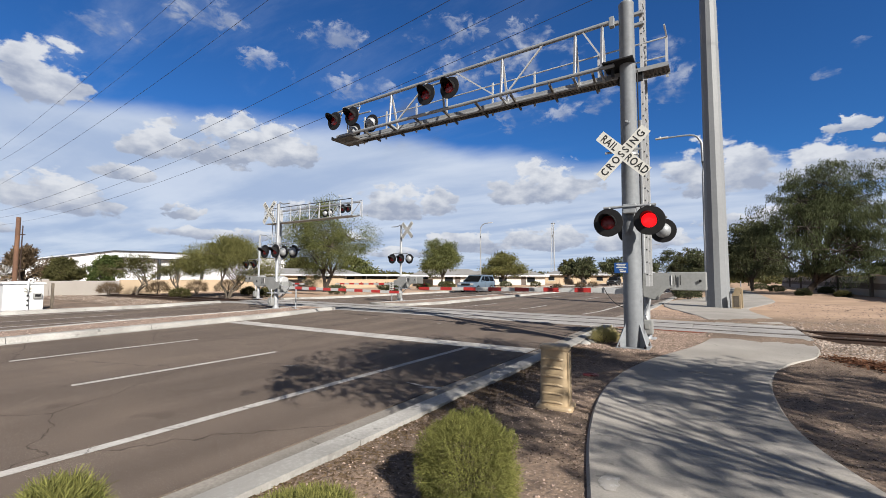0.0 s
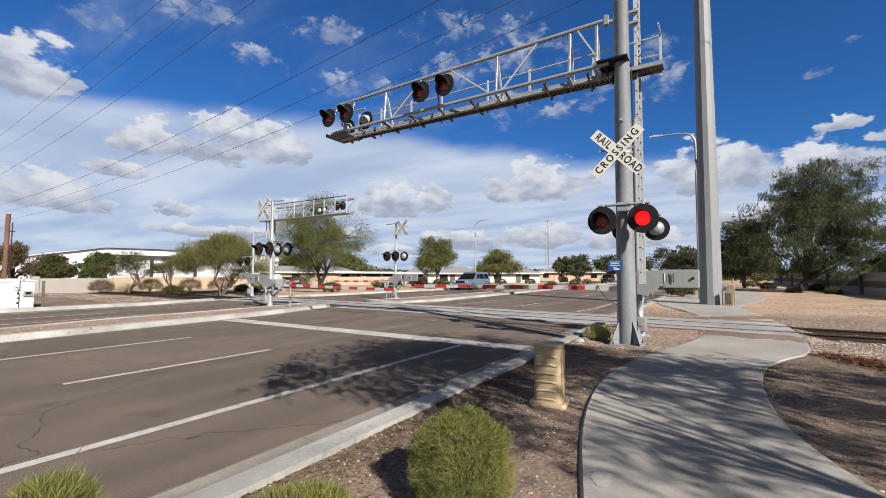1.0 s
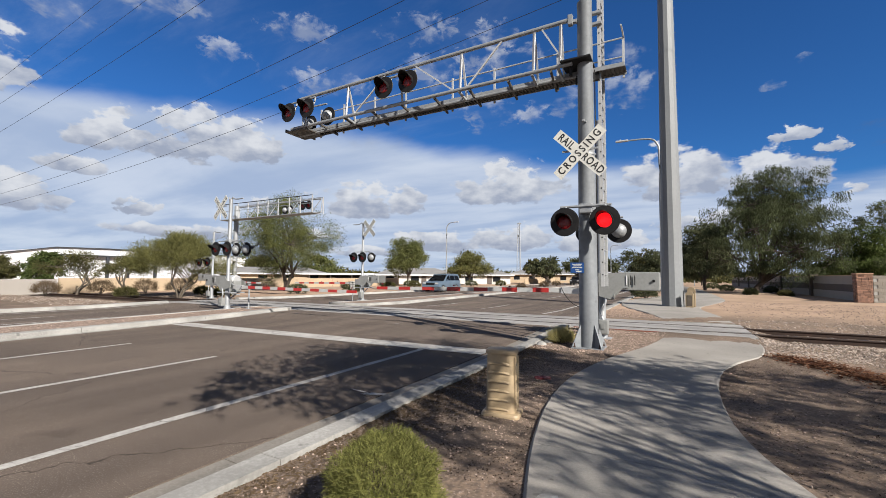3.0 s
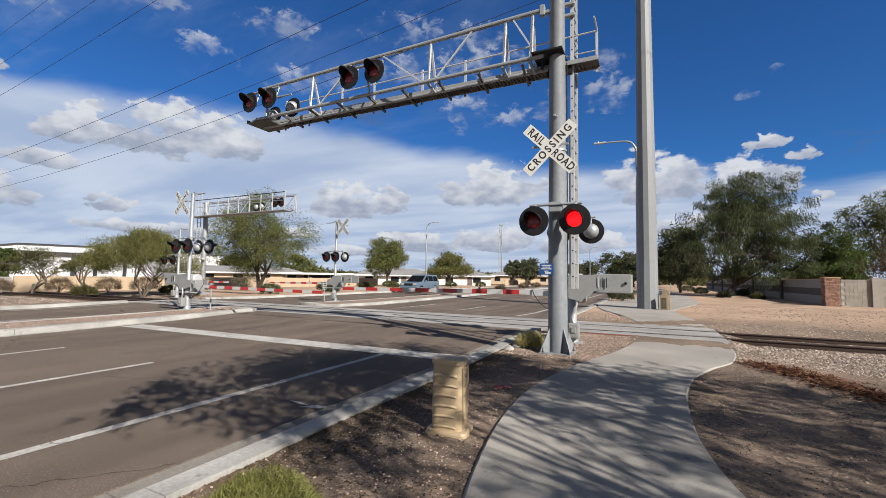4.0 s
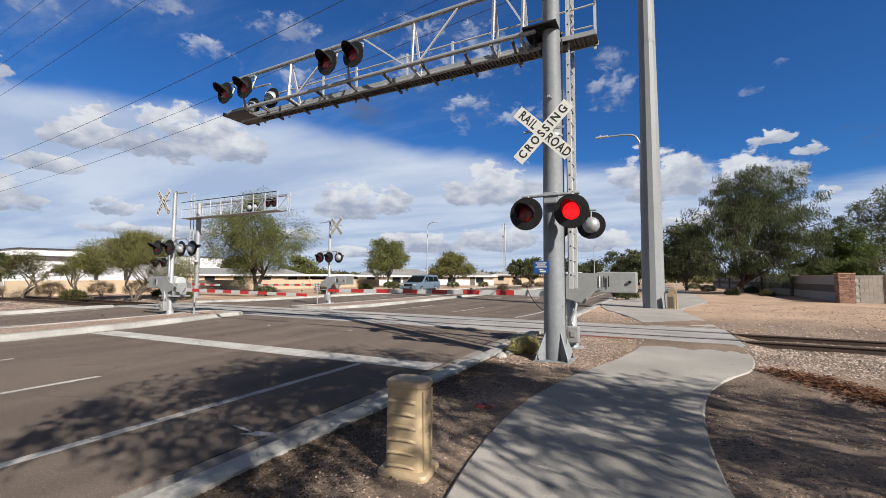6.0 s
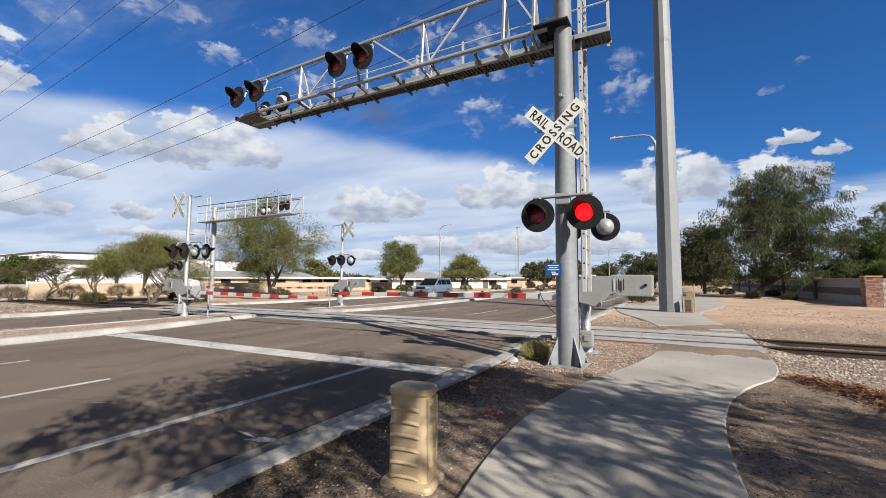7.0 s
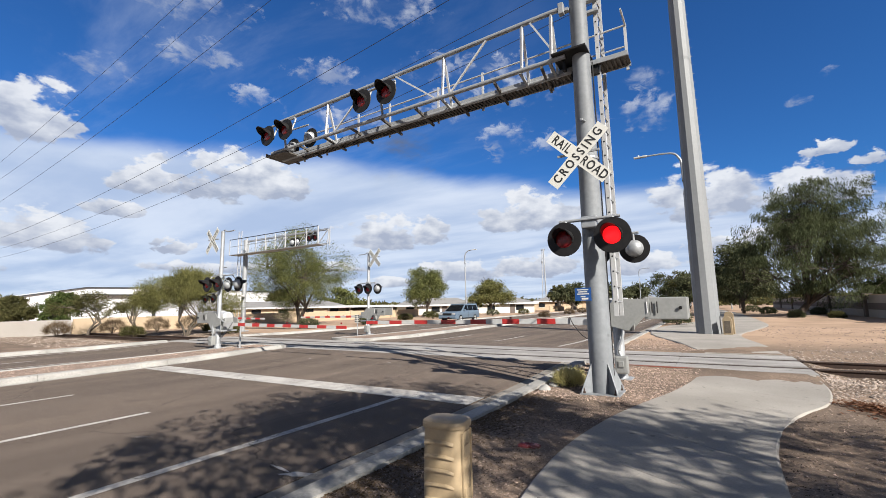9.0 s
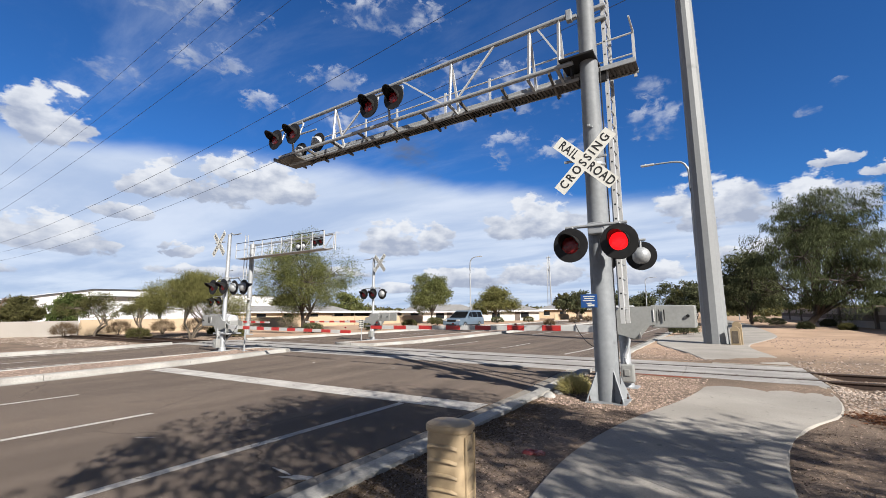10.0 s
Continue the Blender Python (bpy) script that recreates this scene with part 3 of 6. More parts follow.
def pavement(name, left, right, joint, label):
    ob = thing(name, label, "pavement", kind="structure")
    n = min(len(left), len(right))
    i = 0
    while i < n - 1:
        j = min(i + joint, n - 1)
        bm = bmesh.new()
        ls = [Vector((*left[k], 0)) for k in range(i, j + 1)]
        rs = [Vector((*right[k], 0)) for k in range(i, j + 1)]
        for seq in (ls, rs):
            seq[-1] = seq[-1] + (seq[-2] - seq[-1]).normalized() * 0.004
        top = []
        for a, b in zip(ls, rs):
            row = []
            for f, dz in ((0, -0.02), (0.012, 0.0), (0.988, 0.0), (1, -0.02)):
                p = a.lerp(b, f)
                row.append(bm.verts.new((p.x, p.y, walk_z(p.y) + dz)))
            top.append(row)
        low = [(bm.verts.new((r[0].co.x, r[0].co.y, -0.1)), bm.verts.new((r[-1].co.x, r[-1].co.y, -0.1))) for r in top]
        for k in range(len(top) - 1):
            for q in range(3):
                bm.faces.new((top[k][q], top[k][q + 1], top[k + 1][q + 1], top[k + 1][q]))
            bm.faces.new((top[k][0], top[k + 1][0], low[k + 1][0], low[k][0]))
            bm.faces.new((top[k][3], low[k][1], low[k + 1][1], top[k + 1][3]))
        bm.faces.new((*top[0][::-1], low[0][0], low[0][1]))
        bm.faces.new((*top[-1], low[-1][1], low[-1][0]))
        part("slab", bm, CONCRETE, ob)
        i = j
    return ob


pavement("sidewalk", WALK_L, WALK_R, 5, "winding pale concrete sidewalk in jointed slabs")
pavement("sidewalk_far", FAR_L, FAR_R, 4, "pale concrete sidewalk beyond the tracks")

# railway: rails and concrete crossing panels
RAIL_Y = (14.55, 16.0)
RAIL_Z = 0.085


def panel_row(name, y0, y1, x0, x1, size, label):
    ob = thing(name, label, "crossing panel", kind="structure")
    x = x0
    while x < x1 - 0.1:
        e = min(x + size, x1)
        bm = bmesh.new()
        box(bm, (x + e) / 2, (y0 + y1) / 2, RAIL_Z - 0.1, e - x - 0.008, y1 - y0, 0.2, 0.006)
        part("panel", bm, PANEL, ob)
        x = e
    return ob


for y0, y1 in ((13.57, 14.39), (14.73, 15.83), (16.17, 16.93)):
    panel_row("crossing_panels", y0, y1, -23.4, 2.1, 2.55, "grey concrete track panels set into the road")
for y in RAIL_Y:
    ob = thing("rail", "rusty steel railway rail with worn head", "rail", (0, y, 0), group="track rails")
    bm = bmesh.new()
    box(bm, 0, 0, RAIL_Z - 0.02, 500, 0.07, 0.036, 0.008)
    part("head", bm, RAILTOP, ob, "worn bright rail head")
    bm = bmesh.new()
    box(bm, 0, 0, RAIL_Z - 0.09, 500, 0.02, 0.11)
    box(bm, 0, 0, RAIL_Z - 0.155, 500, 0.15, 0.026, 0.006)
    part("web", bm, RUST, ob, "rusty brown rail web and foot")
bm = bmesh.new()
box(bm, -1.15, 13.47, 0.05, 2.3, 0.06, 0.13, 0.01)
solo("header_board", bm, material("red_painted_edge", (0.228, 0.0646, 0.038), (0.1368, 0.0456, 0.0304), 0.85, grain=20, patch=2, amount=0.7), "faded red painted edge board along the track panels", "edge board", kind="structure")


# old paint scuffs on the asphalt
for x, y, sx, sy, a in ((-2.98 - 0.15, 5.2, 0.17, 0.05, 20), (-3.42, 5.22, 0.16, 0.018, -8), (-7.3, 11.72, 0.06, 0.05, 0), (-10.3, 11.55, 0.05, 0.04, 0), (-5.9, 5.05, 0.12, 0.015, 30)):
    bm = bmesh.new()
    ring = []
    for k in range(18):
        t = 2 * math.pi * k / 18
        f = 1 + 0.5 * noise.noise((math.cos(t) * 1.7 + x, math.sin(t) * 1.7 + y, 0))
        u, v = sx * f * math.cos(t), sy * f * math.sin(t)
        ca, sa = math.cos(radians(a)), math.sin(radians(a))
        ring.append(bm.verts.new((x + u * ca - v * sa, y + u * sa + v * ca, road_z(y) + 0.004)))
    bm.faces.new(ring)
    solo("paint_scuff", bm, PAINT_W, "faded white paint remnant on asphalt", "road marking", kind="structure")


# ---- crossing signals ----
def flasher(parent, x, y, z, face, lit=False, r=0.285, visor=True):
    """One signal lamp: black round background, red lens under a hood, silver housing behind. face: -1 looks south, 1 north."""
    turn = Matrix.Translation((x, y, z)) @ pose(0, 0, 0, 90 if face < 0 else -90)
    bm = bmesh.new()
    lathe(bm, [(r, 0.0), (r + 0.006, 0.008), (r, 0.016), (0.17, 0.02)], turn, 32)
    ob = part("flasher", bm, BLACK, parent, "black round signal background", smooth=40)
    bm = bmesh.new()
    lathe(bm, [(0.146, 0.022), (0.14, 0.03), (0.10, 0.044), (0.02, 0.052)], turn, 24)
    part("lens", bm, LENS_ON if lit else LENS, ob, "lit red lens" if lit else "dark red lens", smooth=60)
    bm = bmesh.new()
    lathe(bm, [(0.04, -0.17), (0.10, -0.15), (0.155, -0.09), (0.175, -0.004)], turn, 24)
    part("housing", bm, GALV if face > 0 else BLACK, ob, "rounded lamp housing", smooth=60)
    if visor:
        bm = bmesh.new()
        n = 20
        rows = []
        for rr in (0.165, 0.150):
            for k in range(n + 1):
                a = math.pi * (-0.12 + 1.24 * k / n)
                reach = 0.08 + 0.26 * max(0.0, math.sin(min(max(a, 0), math.pi))) ** 0.6
                c2, s2 = math.cos(a), math.sin(a)
                yy = s2 if face < 0 else -s2
                rows.append((bm.verts.new(turn @ Vector((rr * c2, rr * yy, 0.015))), bm.verts.new(turn @ Vector((rr * c2 * 0.97, rr * yy * 0.97, reach)))))
        for base in (0, n + 1):
            for k in range(n):
                bm.faces.new((rows[base + k][0], rows[base + k + 1][0], rows[base + k + 1][1], rows[base + k][1]))
        for k in range(n):
            bm.faces.new((rows[k][1], rows[k + 1][1], rows[n + 2 + k][1], rows[n + 1 + k][1]))
        bmesh.ops.recalc_face_normals(bm, faces=bm.faces[:])
        part("hood", bm, BLACK, ob, "black hood over the lens", smooth=50)
    return ob


def lettering(name, text, size, m, mat, parent, depth=0.002, spacing=1.0):
    cu = bpy.data.curves.new(name, "FONT")
    cu.body, cu.size, cu.extrude, cu.align_x, cu.align_y, cu.space_character = text, size, depth, "CENTER", "CENTER", spacing
    cu.resolution_u, cu.offset = 3, 0.004
    tmp = bpy.data.objects.new(name, cu)
    scene.collection.objects.link(tmp)
    me = bpy.data.meshes.new_from_object(tmp.evaluated_get(bpy.context.evaluated_depsgraph_get()))
    bpy.data.objects.remove(tmp)
    me.materials.clear()
    me.materials.append(mat)
    me.transform(m)
    ob = new(name, me)
    ob.parent = parent
    return ob


def crossbuck(parent, x, y, z, face, length=1.22, width=0.225, brace=True, turn=0.0):
    """The crossed white boards with their black words."""
    flip = pose(x, y, z, 90, 0, turn if face < 0 else 180 + turn)
    for name, ang, off in (("board", -45, 0.0), ("board", 45, 0.006)):
        m = flip @ pose(0, 0, off, 0, 0, ang)
        bm = bmesh.new()
        box(bm, 0, 0, 0, length, width, 0.005, 0.0, m)
        bd = part(name, bm, SIGNWHITE, parent, "white board with black words")
        words = (("RAIL", -0.36), ("ROAD", 0.36)) if ang < 0 else (("CROSSING", 0.0),)
        for w, dx in words:
            lettering("word", w, 0.215, m @ Matrix.Translation((dx, 0, 0.0035)) @ Matrix.Diagonal((0.8, 1, 1, 1)), LETTER, bd, spacing=1.14 if len(w) < 5 else 1.46)
    if brace:
        bm = bmesh.new()
        box(bm, x, y - face * 0.04, z + 0.06, 0.7, 0.03, 0.04, 0.004)
        box(bm, x, y - face * 0.04, z - 0.06, 0.3, 0.03, 0.04, 0.004)
        part("bracket", bm, GALV, parent, "steel bracket behind the boards")


def near_cantilever():
    mx, my = -1.27, 9.92
    ob = thing("cantilever_signal", "tall grey steel cantilever railway signal with crossbuck and flashing lamps", "railway signal", (mx, my, 0.08))
    L = lambda x, y, z: (x - mx, y - my, z - 0.08)
    bm = bmesh.new()
    lathe(bm, [(0.19, 0.03), (0.186, 1.2), (0.152, 7.36), (0.157, 7.37), (0.157, 7.42), (0.13, 7.45), (0.02, 7.46)], Matrix(), 32)
    part("mast", bm, MASTPAINT, ob, "grey painted steel mast with scuffs", smooth=40)
    bm = bmesh.new()
    box(bm, 0, 0, 0.015, 0.62, 0.62, 0.04, 0.006)
    part("base_plate", bm, MASTPAINT, ob, "square steel base plate")
    for a in range(4):
        bm = bmesh.new()
        m = pose(0, 0, 0, 0, 0, 45 + 90 * a)
        vs = [bm.verts.new(m @ Vector(p)) for s in (-0.01, 0.01) for p in ((0.17, s, 0.03), (0.40, s, 0.03), (0.40, s, 0.07), (0.185, s, 0.52))]
        for f in ((0, 1, 2, 3), (7, 6, 5, 4), (0, 4, 5, 1), (1, 5, 6, 2), (2, 6, 7, 3), (3, 7, 4, 0)):
            bm.faces.new([vs[i] for i in f])
        part("gusset", bm, MASTPAINT, ob)
    for sx in (-1, 1):
        for sy in (-1, 1):
            bm = bmesh.new()
            rod(bm, (0.25 * sx, 0.25 * sy, -0.03), (0.25 * sx, 0.25 * sy, 0.12), 0.016, n=8)
            rod(bm, (0.25 * sx, 0.25 * sy, 0.035), (0.25 * sx, 0.25 * sy, 0.065), 0.03, n=6)
            part("anchor_bolt", bm, RUST, ob)
    bm = bmesh.new()
    box(bm, -0.15, 0.1, 6.14 - 0.08, 0.62, 0.9, 0.035, 0.004)
    box(bm, -0.28, -0.12, 5.96, 0.05, 0.10, 0.34)
    box(bm, 0.0, 0.26, 5.88, 0.5, 0.08, 0.25)
    part("arm_bracket", bm, BLACK, ob, "dark steel bracket clamping the arm")
    bm = bmesh.new()
    box(bm, -0.27, -0.15, 7.02, 0.10, 0.12, 0.22, 0.01)
    box(bm, -0.2, -0.1, 7.0, 0.12, 0.1, 0.06)
    part("chord_clamp", bm, GALV, ob)
    # truss
    yf, yb, zt, zl, xt = 9.7, 10.30, 7.02, 6.10, -10.1
    bm = bmesh.new()
    rod(bm, L(-1.6, yf + 0.05, 7.10), L(-9.75, yf + 0.05, 6.92), 0.048, n=12)
    part("upper_chord", bm, GALV, ob, "galvanised steel tube")
    bm = bmesh.new()
    rod(bm, L(-1.5, yf, zl), L(xt + 0.15, yf, zl - 0.08), 0.045, n=12)
    part("lower_chord", bm, GALV, ob, "galvanised steel tube")
    bm = bmesh.new()
    rod(bm, L(-1.5, yf + 0.42, zl - 0.1), L(xt + 0.1, yf + 0.42, zl - 0.16), 0.04, n=12)
    part("rear_chord", bm, GALV, ob, "galvanised steel tube")
    for x in (-7.75, -4.15, -2.33, -1.74):
        zu = 7.10 - (-1.6 - x) / 8.15 * 0.18
        for dy, bz in ((0.0, zl - 0.02), (0.42, zl - 0.12)):
            bm = bmesh.new()
            bar(bm, L(x, yf + 0.05, zu), L(x - 0.02, yf + dy, bz), 0.05, 0.04)
            part("post", bm, ALU, ob, "pale galvanised post")
        bm = bmesh.new()
        bar(bm, L(x - 0.05, yf - 0.02, zl - 0.05), L(x - 0.05, yf + 0.46, zl - 0.13), 0.05, 0.05)
        part("cross_tie", bm, GALV, ob)
    for (xa, ua), (xb, ub) in (((-3.1, 1), (-4.0, 0)), ((-2.15, 1), (-1.62, 0)), ((-5.55, 1), (-4.35, 0)), ((-6.35, 1), (-7.45, 0))):
        bm = bmesh.new()
        bar(bm, L(xa, yf + 0.04, 7.04), L(xb, yf + 0.02, zl), 0.035, 0.035)
        part("diagonal", bm, ALU, ob, "pale galvanised diagonal")
    # walkway behind the truss
    wk = part("walkway", box(bmesh.new(), *L(-5.3, yb + 0.02, 6.05), 9.6, 0.40, 0.012), GRATE, ob, "dark open steel grating walkway")
    for k in range(120):
        bm = bmesh.new()
        x = -0.58 - k * 0.08
        box(bm, *L(x, yb + 0.02, 6.03), 0.03, 0.39, 0.035)
        part("tread", bm, GRATE, wk)
    for y in (yb - 0.19, yb + 0.23):
        bm = bmesh.new()
        box(bm, *L(-5.3, y, 6.045), 9.6, 0.025, 0.09, 0.003)
        part("side_rail", bm, GALV, wk, "steel edge channel")
    for k in range(9):
        bm = bmesh.new()
        x = -1.95 - k * 0.98
        bar(bm, L(x, yf - 0.02, 6.02), L(x - 0.1, yb + 0.32, 5.97), 0.045, 0.06)
        part("support", bm, GRATE, wk)
    rl = part("handrail", rod(bmesh.new(), L(-0.55, yb + 0.24, 6.85), L(-9.6, yb + 0.24, 6.72), 0.018, n=8), ALU, ob, "pale pipe handrail")
    bm = bmesh.new()
    rod(bm, L(-0.55, yb + 0.24, 6.42), L(-1.9, yb + 0.24, 6.42), 0.015, n=8)
    part("mid_rail", bm, ALU, rl)
    bm = bmesh.new()
    rod(bm, L(-0.55, yb + 0.24, 6.85), L(-0.55, yb - 0.3, 6.85), 0.018, n=8)
    part("end_rail", bm, ALU, rl)
    for x in (-0.56, -2.0, -3.6, -4.8, -6.3, -7.4, -8.6, -9.55):
        bm = bmesh.new()
        box(bm, *L(x, yb + 0.24, 6.40), 0.05, 0.03, 0.92)
        part("rail_post", bm, ALU, rl)
    bm = bmesh.new()
    box(bm, *L(xt + 0.35, yf + 0.36, 5.96), 0.85, 0.80, 0.04, 0.004)
    box(bm, *L(xt - 0.06, yf + 0.36, 5.99), 0.03, 0.80, 0.10)
    part("end_platform", bm, GRATE, ob, "dark steel platform at the arm's tip")
    # lamps on the arm
    for x, zc, lit in ((-9.78, 6.42, False), (-9.02, 6.42, False), (-6.25, 6.45, False), (-5.5, 6.46, False)):
        flasher(ob, *L(x, 9.42, zc), -1, lit)
        bm = bmesh.new()
        rod(bm, L(x, 9.6, zc), L(x, yf + 0.05, 6.85), 0.025, n=8)
        part("lamp_arm", bm, GALV, ob)
    for xa, xb in ((-9.9, -8.9), (-6.35, -5.4)):
        bm = bmesh.new()
        rod(bm, L(xa, 9.62, 6.78), L(xb, 9.62, 6.80), 0.03, n=8)
        rod(bm, L((xa + xb) / 2, 9.62, 6.8), L((xa + xb) / 2, yf + 0.05, 6.05), 0.03, n=8)
        part("cross_arm", bm, GALV, ob)
    for x, zc in ((-9.75, 6.32), (-9.0, 6.46)):
        flasher(ob, *L(x, 10.25, zc), 1, False, visor=False)
    bm = bmesh.new()
    rod(bm, L(-9.9, 10.1, 6.8), L(-8.9, 10.1, 6.78), 0.025, n=8)
    rod(bm, L(-9.9, 10.1, 6.8), L(-9.9, 10.1, 5.98), 0.025, n=8)
    part("cross_arm", bm, GALV, ob)
    # lamps, crossbuck and sign on the mast
    flasher(ob, *L(-1.63, 9.42, 2.66), -1, False)
    flasher(ob, *L(-0.86, 9.42, 2.66), -1, True)
    bm = bmesh.new()
    rod(bm, L(-1.75, 9.58, 2.99), L(-0.75, 9.58, 2.99), 0.028, n=10)
    box(bm, *L(-1.25, 9.66, 2.95), 0.26, 0.16, 0.20, 0.02)
    part("lamp_cross_arm", bm, GALV, ob, "galvanised cross arm with junction box")
    for x in (-1.63, -0.86):
        bm = bmesh.new()
        rod(bm, L(x, 9.58, 2.99), L(x, 9.52, 2.70), 0.03, n=8)
        part("lamp_hanger", bm, GALV, ob)
    crossbuck(ob, *L(-1.31, 9.36, 4.05), -1, length=1.26)
    for z in (3.98, 4.12):
        bm = bmesh.new()
        box(bm, *L(-1.27, 9.57, z), 0.05, 0.36, 0.035, 0.004)
        part("stand_off", bm, GALV, ob)
    bm = bmesh.new()
    lathe(bm, [(0.179, 3.93), (0.186, 3.935), (0.186, 3.975), (0.179, 3.98)], Matrix(), 28)
    lathe(bm, [(0.179, 4.03), (0.186, 4.035), (0.186, 4.075), (0.179, 4.08)], Matrix(), 28)
    part("band_clamp", bm, GALV, ob, "steel band clamp round the mast")
    bm = bmesh.new()
    box(bm, *L(-1.45, 9.715, 1.735), 0.27, 0.004, 0.22, 0.0)
    sg = part("notice_sign", bm, SIGNBLUE, ob, "small blue notice plate with white lines")
    for k, (w, z) in enumerate(((0.19, 1.81), (0.15, 1.775), (0.20, 1.74), (0.08, 1.695), (0.11, 1.66))):
        bm = bmesh.new()
        box(bm, *L(-1.45 + (0.03 if k == 4 else 0), 9.711, z), w, 0.003, 0.016 if k < 4 else 0.03)
        part("text_line", bm, SIGNWHITE, sg)
    bm = bmesh.new()
    rod(bm, (0.185, 0.04, 0.3), (0.185, 0.04, 5.9), 0.012, n=8)
    part("conduit", bm, BLACK, ob, "black cable down the mast")
    bm = bmesh.new()
    box(bm, -0.02, -0.19, 4.75, 0.05, 0.04, 0.05, 0.01)
    box(bm, 0.03, -0.185, 4.72, 0.03, 0.03, 0.03, 0.008)
    part("cable_gland", bm, GALV, ob)
    bm = bmesh.new()
    box(bm, 0.05, 0.02, -0.06, 1.3, 1.2, 0.09, 0.02)
    part("footing", bm, CONCRETE, ob, "concrete footing flush with the soil")
    # ladder beside the mast
    ld = part("ladder", bar(bmesh.new(), L(-1.02, 10.22, 1.35), L(-1.02, 10.22, 8.9), 0.07, 0.045), ALU, ob, "perforated aluminium ladder")
    bm = bmesh.new()
    bar(bm, L(-1.00, 10.62, 1.35), L(-1.00, 10.62, 8.9), 0.06, 0.045)
    part("stile", bm, ALU, ld)
    for k in range(28):
        bm = bmesh.new()
        z = 1.6 + k * 0.265
        rod(bm, L(-1.02, 10.20, z), L(-1.00, 10.62, z), 0.013, n=6)
        part("rung", bm, GALV, ld)
        bm = bmesh.new()
        rod(bm, L(-1.02, 10.194, z), L(-1.02, 10.20, z), 0.016, n=8)
        part("rivet", bm, BLACK, ld)
    for z in (3.0, 7.1, 7.35):
        bm = bmesh.new()
        box(bm, *L(-1.1, 10.16, z), 0.3, 0.1, 0.06, 0.01)
        part("stand_off", bm, GALV, ob)
    return ob


near_cantilever()


def gate_arm(parent, x0, x1, z, y):
    """A lowered arm with red and white bands; x0 is the hinge end."""
    sgn = 1 if x1 > x0 else -1
    n = int(abs(x1 - x0) / 0.42)
    for k in range(n):
        a, b = x0 + sgn * k * 0.42, x0 + sgn * (k + 1) * 0.42
        h = 0.118 - 0.03 * k / n
        bm = bmesh.new()
        box(bm, (a + b) / 2, y, z - 0.004 * k, 0.42, 0.035, h, 0.004)
        part("band", bm, GATE_R if k % 2 else GATE_W, parent, "red band" if k % 2 else "white band")
    for k in (n // 4, n // 2, n - 1):
        bm = bmesh.new()
        x = x0 + sgn * (k + 0.5) * 0.42
        box(bm, x, y, z + 0.072, 0.05, 0.035, 0.04, 0.012)
        part("arm_lamp", bm, LENS, parent, "small red lamp on the arm")


